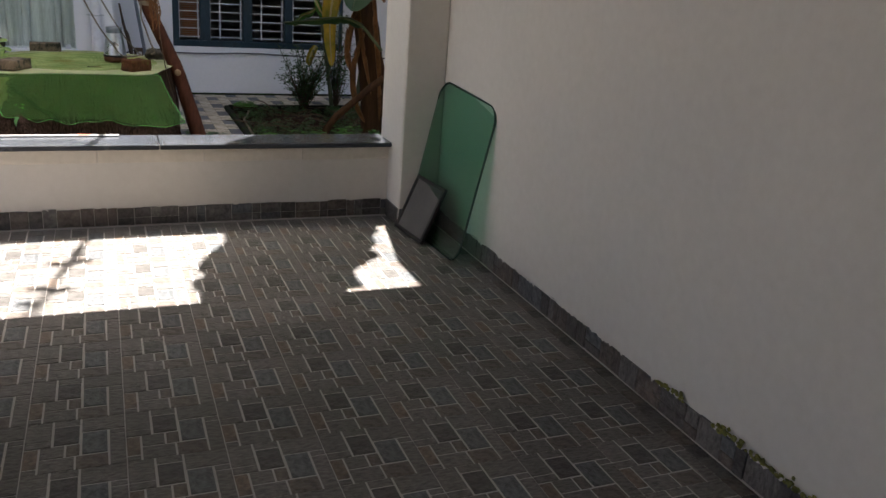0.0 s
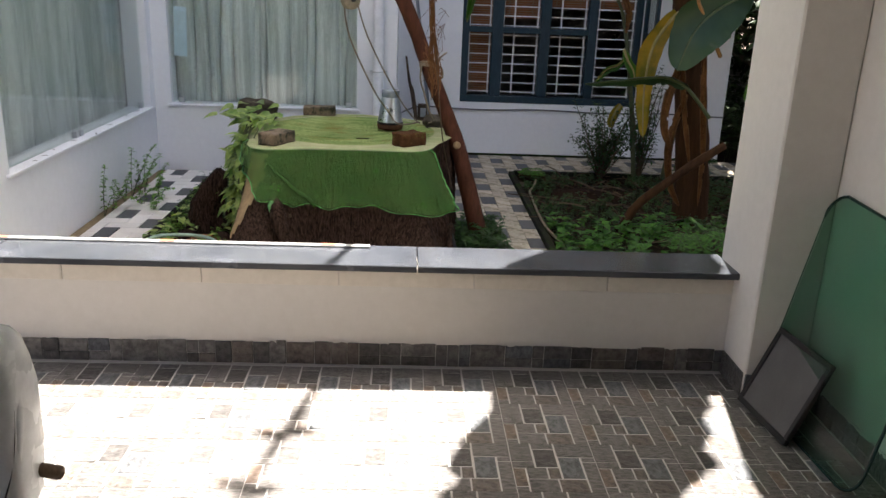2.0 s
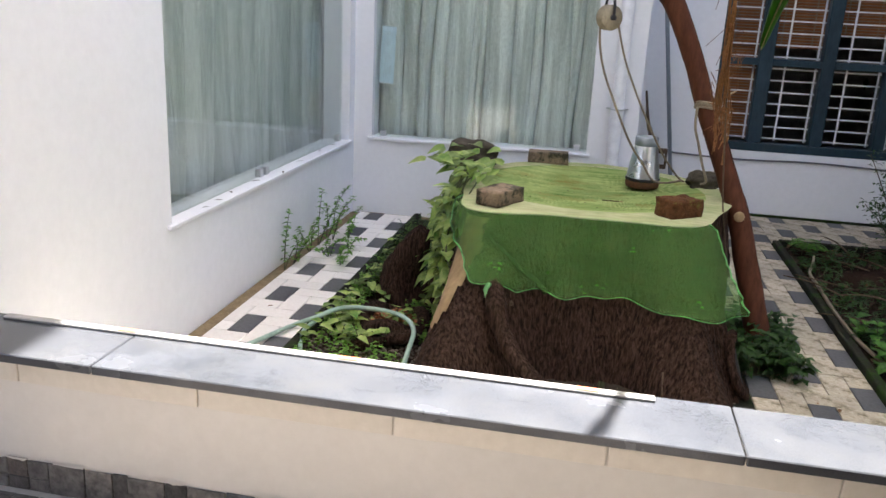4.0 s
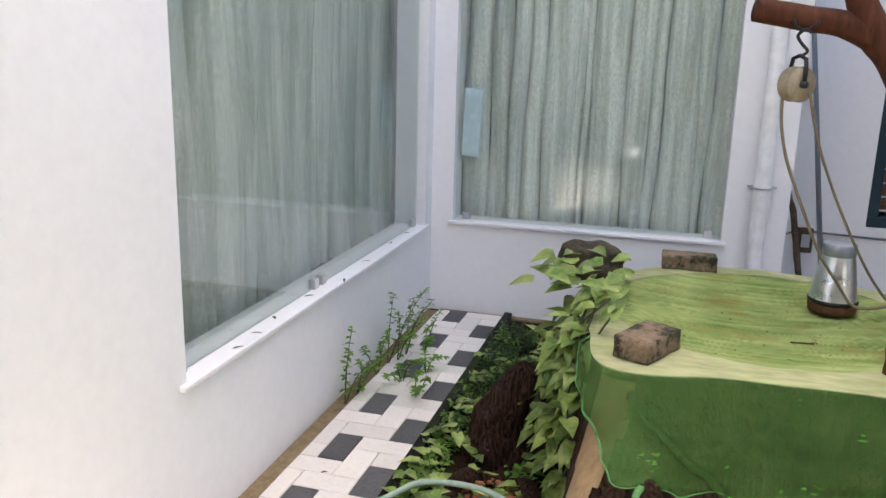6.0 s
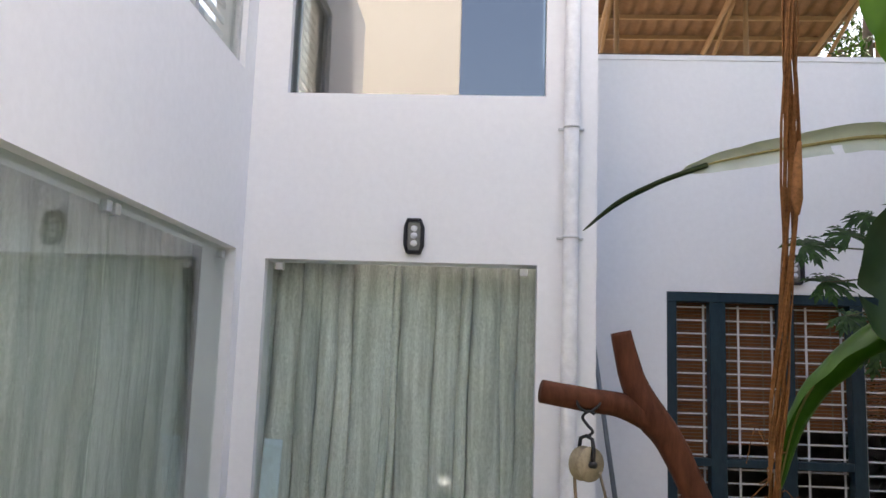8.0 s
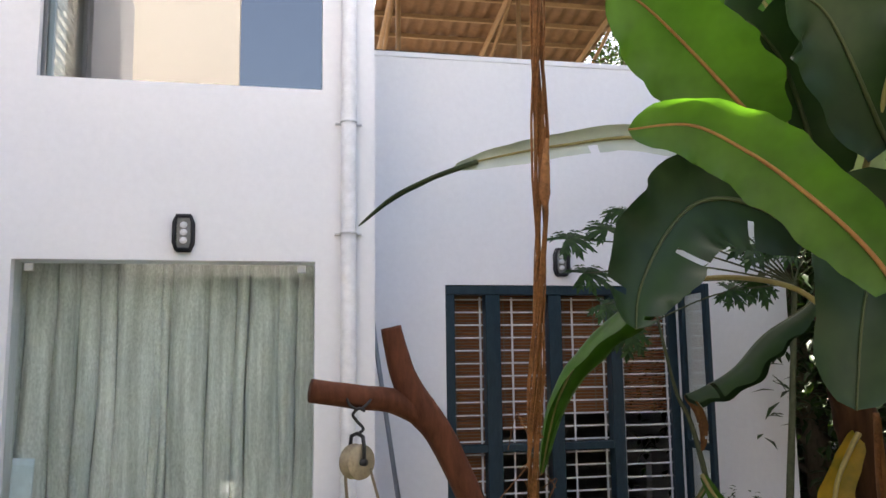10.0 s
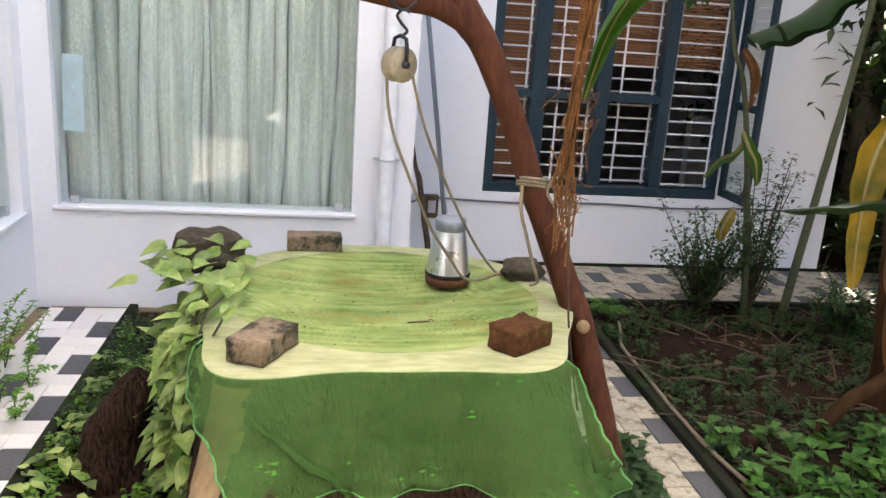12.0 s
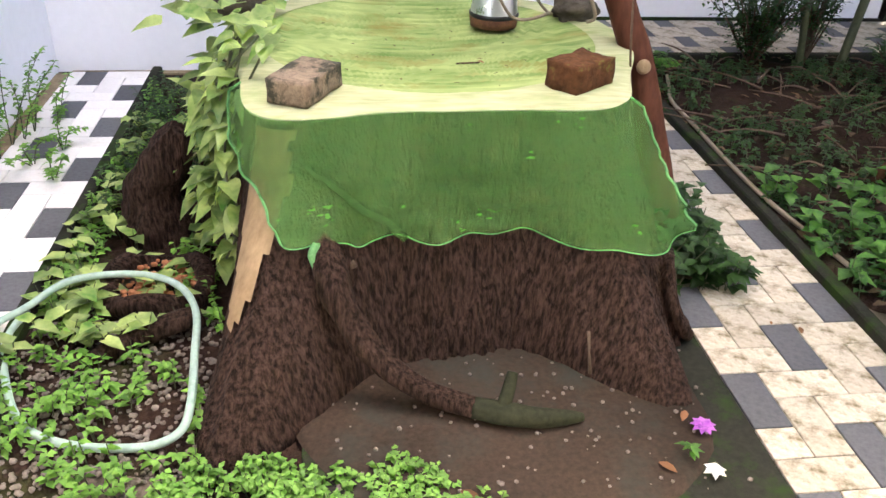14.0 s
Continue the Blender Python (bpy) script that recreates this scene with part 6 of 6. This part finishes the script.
for k in range(7):
    p = Vector((0.35, 6.86, 1.10))
    tube(bm, smooth_line([p, p + Vector((rnd(-.03, .04), rnd(-.02, .02), rnd(-.04, .05))), p + Vector((rnd(-.03, .05), 0, rnd(-.08, 0.0))), p + Vector((rnd(-.01, .03), 0, rnd(-.22, -0.08)))], 5), 0.0026, 5, ends=False)
part("fringe", bm, M_FIBRE, fibre, "", True)
part("drop_line", tube(bm_new(), smooth_line([(0.35, 6.84, 1.3), (0.39, 6.86, 0.9), (0.43, 6.88, 0.6), (0.50, 6.90, 0.3)], 5), 0.004, 5), M_TWIG, fibre)

# ---- papaya ----
papaya = thing("papaya_tree", "slender papaya tree with dark lobed leaves", "papaya tree")
part("trunk", tube(bm_new(), smooth_line([(2.56, 9.0, -0.1), (2.64, 9.0, 0.6), (2.72, 9.0, 1.3), (2.77, 9.0, 1.8), (2.82, 9.0, 2.3)], 6), [0.028, 0.024, 0.020, 0.016], 12, 0.2), M_STALK, papaya, "", True)


def papaya_leaf(at, size, face):
    bm = bm_new()
    face = Vector(face).normalized()
    e1 = face.orthogonal().normalized()
    e2 = face.cross(e1)
    spin = rnd(0, 6.28)
    for k in range(7):
        a = spin + (k - 3) * 0.72
        way = e1 * math.cos(a) + e2 * math.sin(a)
        n = size * (1 - 0.09 * abs(k - 3))
        leaf_blade(bm, at, way - face * 0.15, face, n, n * 0.30, 0.25, 4)
        for sgn in (-1, 1):
            for s in (0.45, 0.68):
                b = a + sgn * 0.75
                leaf_blade(bm, Vector(at) + way * n * s * 0.9 - face * 0.15 * n * s, e1 * math.cos(b) + e2 * math.sin(b) - face * 0.2, face, n * 0.36, n * 0.15, 0.2, 2)
    return bm


for p in ((1.24, 8.9, 2.52), (1.36, 8.95, 2.32), (1.50, 8.9, 2.58), (1.66, 9.0, 2.72), (1.80, 8.9, 2.62), (1.42, 8.8, 2.12), (1.62, 8.9, 1.95), (1.86, 8.9, 2.75), (2.32, 8.95, 2.22), (2.55, 9.0, 2.28), (2.7, 8.9, 2.5), (2.45, 8.9, 2.5), (3.05, 9.0, 2.6), (2.95, 8.8, 2.3), (2.15, 8.95, 2.72)):
    leaf = part("leaf", papaya_leaf(p, rnd(0.17, 0.23), (rnd(-0.3, 0.3), -0.75, rnd(0.4, 1.0))), M_LEAF_DARK, papaya, "dark lobed leaf")
    part("petiole", tube(bm_new(), smooth_line([(2.81, 9.0, 2.27), Vector((2.81, 9.0, 2.27)).lerp(Vector(p), 0.5) + Vector((0, 0, 0.08)), p], 5), [0.007, 0.004], 6), M_STALK, leaf, "", True)

sapling = thing("banana_sapling", "thin young banana stem with withered leaves", "sapling")
part("stem", tube(bm_new(), smooth_line([(2.30, 9.0, -0.1), (2.22, 9.0, 0.5), (2.13, 9.0, 1.02), (2.04, 9.0, 1.4), (1.95, 9.0, 1.6), (1.86, 9.0, 2.0), (1.80, 9.0, 2.25)], 6), [0.024, 0.019, 0.015, 0.010, 0.006], 10, 0.2), M_STALK, sapling, "", True)
banana_leaf(sapling, [(2.12, 9.0, 1.05), (2.03, 8.95, 0.97), (1.93, 8.93, 0.93), (1.84, 8.92, 0.82)], 0.09, (0.1, 0.8, 0.6), M_BANANA, 0.4, 0, 41, M_RIB, "", 0.05)
banana_leaf(sapling, [(2.08, 8.98, 1.10), (2.12, 8.94, 1.0), (2.17, 8.93, 0.92), (2.20, 8.93, 0.78)], 0.09, (0.1, 0.9, 0.4), M_BANANA, 0.4, 0, 42, M_RIB, "", 0.05)
banana_leaf(sapling, [(2.0, 8.98, 1.58), (2.06, 8.95, 1.48), (2.08, 8.94, 1.36), (2.07, 8.94, 1.24)], 0.11, (0.2, 0.9, 0.2), M_DRY, 0.8, 0.1, 43, M_FIBRE, "withered brown leaf", 0.0)
banana_leaf(sapling, [(2.1, 8.98, 0.62), (2.05, 8.95, 0.56), (2.02, 8.94, 0.48), (2.03, 8.94, 0.42)], 0.10, (0.2, 0.9, 0.2), M_YELLOW, 0.5, 0.0, 44, M_RIB, "", 0.0)


# ---- trees behind ----
def tree(at, tall, wide, low, n, seed, label):
    rg3 = random.Random(seed)
    root = thing("tree", label, "tree", group="trees behind the house")
    base = Vector(at)
    top = base + Vector((rg3.uniform(-0.4, 0.4), rg3.uniform(-0.4, 0.4), tall * 0.8))
    wood, green_bm = bm_new(), bm_new()
    tube(wood, smooth_line([base, base.lerp(top, 0.5) + Vector((rg3.uniform(-.2, .2), 0, 0)), top], 6), [0.16, 0.10, 0.03], 9, 0.2)
    for k in range(22):
        s = rg3.uniform(0.2, 0.95)
        a = rg3.uniform(0, 6.28)
        p = base.lerp(top, s)
        r = wide * rg3.uniform(0.4, 1.0) * (1.15 - 0.5 * s)
        q = p + Vector((math.cos(a) * r, math.sin(a) * r, rg3.uniform(0.0, 0.5) * r))
        if q.z < low:
            q.z = low + rg3.uniform(0, 0.5)
        tube(wood, smooth_line([p, p.lerp(q, 0.5) + Vector((0, 0, 0.15 * r)), q], 4), [0.04, 0.012], 6, ends=False)
        for c in range(5):
            o = p.lerp(q, rg3.uniform(0.5, 1.1)) + Vector((rg3.gauss(0, 0.25), rg3.gauss(0, 0.25), rg3.gauss(0, 0.2)))
            for _ in range(n):
                b = rg3.uniform(0, 6.28)
                e = o + Vector((rg3.gauss(0, 0.22), rg3.gauss(0, 0.22), rg3.gauss(0, 0.17)))
                leaf_blade(green_bm, e, (math.cos(b), math.sin(b), rg3.uniform(-0.9, 0.3)), (0, 0, 1), rg3.uniform(0.08, 0.17), rg3.uniform(0.035, 0.07), 0.25, 2)
    part("trunk", wood, M_TRUNK, root, "", True)
    part("crown", green_bm, M_CROWN, root)
    return root


tree((4.7, 9.0, -0.1), 5.6, 1.2, 0.3, 40, 21, "dense dark tree beside the bed")
tree((4.75, 9.9, -0.1), 4.4, 1.0, 0.1, 40, 25, "dense dark tree with low branches")
# Out of view; this tree is added to darken the court's right side.
tree((4.1, 6.3, -0.1), 6.5, 1.6, 1.6, 34, 22, "tall dense tree added out of view to shade the court")
tree((4.6, 11.0, -0.1), 6.4, 1.1, 0.8, 34, 23, "tall dark tree against the house corner")
tree((4.7, 15.4, -0.1), 11.0, 2.2, 3.0, 44, 24, "tall leafy tree beyond the terrace roof")
tree((4.3, 10.9, -0.1), 5.0, 1.3, 0.9, 26, 1, "dark leafy tree beside the house corner")
tree((3.95, 12.9, -0.1), 4.0, 1.0, 0.6, 30, 11, "dark leafy tree behind the boundary wall")
tree((4.7, 11.7, -0.1), 4.2, 1.1, 0.3, 30, 12, "dark leafy tree with low branches")
tree((5.3, 12.9, -0.1), 6.5, 1.8, 0.6, 30, 2, "tall dark tree behind the boundary wall")
tree((4.3, 13.9, -0.1), 7.0, 1.8, 0.8, 26, 3, "tall dark tree behind the boundary wall")
tree((5.6, 9.6, -0.1), 5.5, 1.6, 0.5, 30, 4, "leafy garden tree with low branches")
tree((6.2, 11.2, -0.1), 6.0, 1.8, 0.4, 30, 5, "leafy garden tree with low branches")
tree((4.6, 7.6, -0.1), 5.0, 1.4, 1.0, 28, 6, "leafy garden tree beside the banana plants")
tree((4.2, 16.8, -0.1), 9.0, 2.2, 2.5, 26, 7, "tall tree seen beyond the terrace roof")
tree((6.8, 15.5, -0.1), 8.0, 2.4, 0.6, 30, 8, "tall tree beyond the boundary wall")
thicket("hedge", "dark leafy undergrowth behind the beds", scatter(420, 3.55, 6.4, 9.4, 12.1, z=-0.08), 0.13, 0.075, M_CROWN, 0.75, 14)
bags = thing("plastic_bags", "crumpled white and red plastic bags on the low wall", "bags")
part("bag", lump(bm_new(), (4.05, 12.28, 1.12), (0.16, 0.10, 0.19), 3, 0.5, 4), M_BAG, bags, "crumpled pale plastic", True)
part("bag", lump(bm_new(), (4.28, 12.28, 1.06), (0.14, 0.10, 0.13), 7, 0.5, 4), M_BAG, bags, "", True)


# ---- porch floor tiles ----
# one 300 mm tile: blocks of slate set in pale joints (u0, v0, u1, v1, tone)
TILE = ((0, .6, .27, 1, 0), (.27, .87, .55, 1, 0), (.27, .48, .55, .87, 1), (.55, .70, 1, 1, 0), (.55, .25, .83, .70, 2), (.83, .6, 1, .70, 0), (0, .47, .27, .6, 0),
        (.15, .25, .4, .48, 0), (.4, .25, .55, .48, 4), (0, .1, .15, .47, 3), (.15, 0, .5, .25, 0), (.5, 0, .83, .25, 4), (.83, 0, 1, .6, 0), (0, 0, .15, .1, 0))


def tile_mesh(size, low, high, rows=TILE):
    """A tile of raised slate blocks; the joints between are a recessed pale bed."""
    bm = bm_new()
    rg = random.Random(4)
    for u0, v0, u1, v1, tone in rows:
        j = 0.0036 if tone in (1, 2) else 0.0019
        g0, g1 = [0.0003 if q == 0 else j for q in (u0, v0)], [0.0003 if q == 1 else j for q in (u1, v1)]
        a, b = Vector((u0 * size + g0[0], v0 * size + g0[1])), Vector((u1 * size - g1[0], v1 * size - g1[1]))
        h = high + rg.uniform(-0.0008, 0.0008)
        s = 0.0016
        base = [bm.verts.new((x, y, low)) for x, y in ((a.x, a.y), (b.x, a.y), (b.x, b.y), (a.x, b.y))]
        top = [bm.verts.new((x + rg.uniform(-.0005, .0005), y + rg.uniform(-.0005, .0005), h)) for x, y in ((a.x + s, a.y + s), (b.x - s, a.y + s), (b.x - s, b.y - s), (a.x + s, b.y - s))]
        bm.faces.new(top).material_index = tone
        for k in range(4):
            bm.faces.new((base[k], base[(k + 1) % 4], top[(k + 1) % 4], top[k])).material_index = tone
    me = bpy.data.meshes.new("tile")
    bm.to_mesh(me)
    bm.free()
    for m in M_SLATE:
        me.materials.append(m)
    return me


tile_me = tile_mesh(0.2985, -0.012, -0.0025)


def tile_rest():
    rest = []
    for i in range(-12, 7):
        for j in range(-18, 8):
            x, y = -0.012 + 0.2985 * i, 2.785 + 0.2985 * j
            if x < -3.4 or x + 0.2985 > 1.845 or y + 0.2985 > 4.91 or y < -2.6:
                continue
            if x > -2.2 and y > -0.25:
                ob = new("tile", tile_me)
                ob.location, ob.parent = (x, y, 0), floor
            else:
                rest.append((x, y))
    return rest


def copies(name, me, spots, parent, materials):
    """The far tiles, joined into one part."""
    bm = bm_new()
    for x, y in spots:
        n = len(bm.verts)
        bm.from_mesh(me)
        bm.verts.ensure_lookup_table()
        for v in list(bm.verts)[n:]:
            v.co += Vector((x, y, 0))
    return tagged(part(name, bm, materials, parent), "far floor tiles", kind="stuff")


copies("far_tiles", tile_me, tile_rest(), floor, M_SLATE)
# narrow cut rows along the right wall and the parapet
cut = thing("floor_edge", "cut strips of floor tile along the walls", "tile strip", kind="structure")
for j in range(-10, 7):
    y = 2.785 + 0.2985 * j
    for a, b, tone in ((0.0, 0.12, 0), (0.12, 0.2, 1), (0.2, 0.2985, 4)):
        part("cut_tile", boxes(((1.7805, y + a + 0.0014, -0.012), (1.838, y + b - 0.0014, -0.0025))), M_SLATE[tone], cut)
# skirting of the same tiles
baseboard = thing("baseboard", "skirting of cut stone-look tiles", "skirting", kind="structure")
rg = random.Random(11)


def skirting(a, b, z_top, put, lift):
    s = a
    while s < b:
        w = min(rg.choice((0.05, 0.07, 0.09, 0.12, 0.15)), b - s)
        if w > 0.025:
            z = z_top + rg.uniform(-0.006, 0.004)
            rows = [(0.0, z)] if rg.random() < 0.55 else [(0.0, z * 0.42), (z * 0.42, z)]
            for z0, z1 in rows:
                lo, hi = put(s + 0.0012, z0 + 0.0012), put(s + w - 0.0012, z1 - 0.0012)
                t = rg.choice((0.007, 0.009, 0.010))
                lo, hi = [min(p, q) for p, q in zip(lo, hi)], [max(p, q) for p, q in zip(lo, hi)]
                if lift == "y":
                    lo[1], hi[1] = lo[1] - t, hi[1] - 0.0005
                else:
                    lo[0], hi[0] = lo[0] - t, hi[0] - 0.0005
                part("skirting_tile", boxes((lo, hi), bevel=0.0015), M_SLATE[rg.choice((0, 0, 1, 1, 4, 2))], baseboard)
        s += w


skirting(-2.3, 1.60, 0.105, lambda s, z: (s, 4.90, z), "y")
skirting(1.60, 1.85, 0.105, lambda s, z: (s, 4.66, z), "y")
skirting(0.2, 4.66, 0.105, lambda s, z: (1.85, s, z), "x")
part("skirting_tile", boxes(((-2.9, 4.892, 0.0), (-2.3, 4.8995, 0.105)), bevel=0.0015), M_SLATE[0], baseboard)
part("skirting_tile", boxes(((1.842, -2.6, 0.0), (1.8495, 0.2, 0.105)), bevel=0.0015), M_SLATE[0], baseboard)
part("skirting_tile", boxes(((1.592, 4.668, 0.0), (1.5995, 4.89, 0.105)), bevel=0.0015), M_SLATE[1], baseboard)

# wall paint run down over the skirting
bm = bm_new()
sheet(bm, 360, 3, lambda u, v: (1.8385, 0.3 + 4.2 * u, 0.1125 - v * max(0.004, 0.008 + 0.012 * noise.noise(Vector((u * 60, 0, 0))) + 0.022 * noise.noise(Vector((u * 260, 3, 0))))),
      keep=lambda u, v: noise.noise(Vector((u * 22, 9, 0))) > -0.12)
tagged(part("trim_paint", bm, M_PORCH), "ragged cream paint run over the skirting", "paint", kind="structure")
bm = bm_new()
sheet(bm, 260, 3, lambda u, v: (-2.2 + 3.75 * u, 4.8888, 0.1115 - v * max(0.003, 0.006 + 0.014 * noise.noise(Vector((u * 150, 5, 0))))), keep=lambda u, v: noise.noise(Vector((u * 24, 4, 0))) > 0.05)
tagged(part("trim_paint", bm, M_PORCH), "ragged cream paint run over the skirting", "paint", kind="structure")

# ---- court paving ----
# a 4 by 4 weave of 115 x 230 mm pavers: upright dark, upright pale, level pale
WEAVE = ((0, 0, 1, 2, 1), (2, 2, 1, 2, 1), (1, 3, 1, 2, 0), (3, 1, 1, 2, 0), (0, 2, 2, 1, 0), (1, 1, 2, 1, 0), (2, 0, 2, 1, 0), (3, 3, 2, 1, 0))
UNIT = 0.115


def paving(name, label, origin, area, dirty, z=COURT):
    bed = tagged(part(name, boxes(((area[0], area[1], -0.13), (area[2], area[3], z - 0.008))), M_KERB), label, "paving", kind="structure")
    meshes = {}
    for i in range(-12, 40):
        for j in range(-12, 20):
            for u, v, w, h, dark in WEAVE:
                x0, y0 = origin[0] + (i * 4 + u) * UNIT, origin[1] + (j * 4 + v) * UNIT
                a, b = (max(x0, area[0]), max(y0, area[1])), (min(x0 + w * UNIT, area[2]), min(y0 + h * UNIT, area[3]))
                if b[0] - a[0] < 0.02 or b[1] - a[1] < 0.02:
                    continue
                key = (round(b[0] - a[0], 3), round(b[1] - a[1], 3), dark)
                if key not in meshes:
                    bm = boxes(((0.0016, 0.0016, -0.014), (key[0] - 0.0016, key[1] - 0.0016, 0.0)), bevel=0.0022)
                    me = bpy.data.meshes.new("paver")
                    bm.to_mesh(me)
                    bm.free()
                    me.materials.append(M_PAVER_DARK if dark else M_PAVER_DIRTY if dirty else M_PAVER)
                    meshes[key] = me
                ob = new("paver", meshes[key])
                ob.parent = bed
                ob.matrix_basis = pose(a[0], a[1], z + random.uniform(-0.0012, 0.0012), random.uniform(-.2, .2), random.uniform(-.2, .2), 0)
    return bed


paving("paving_west", "white and slate-grey woven pavers along the wall", (-1.8575, 6.885), (-1.935, 5.09, -1.505, 8.945), False)
paving("paving_path", "stained white and slate-grey pavers beside the well", (0.585, 5.96), (0.585, 5.09, 1.15, 9.18), True)
paving("paving_front", "white and grey pavers in front of the slab", (0.585, 5.96), (-0.62, 5.09, 0.583, 5.698), True)
paving("paving_far", "stained white and grey pavers under the far wall", (0.585, 5.96), (0.10, 9.18, 4.6, 10.034), True)
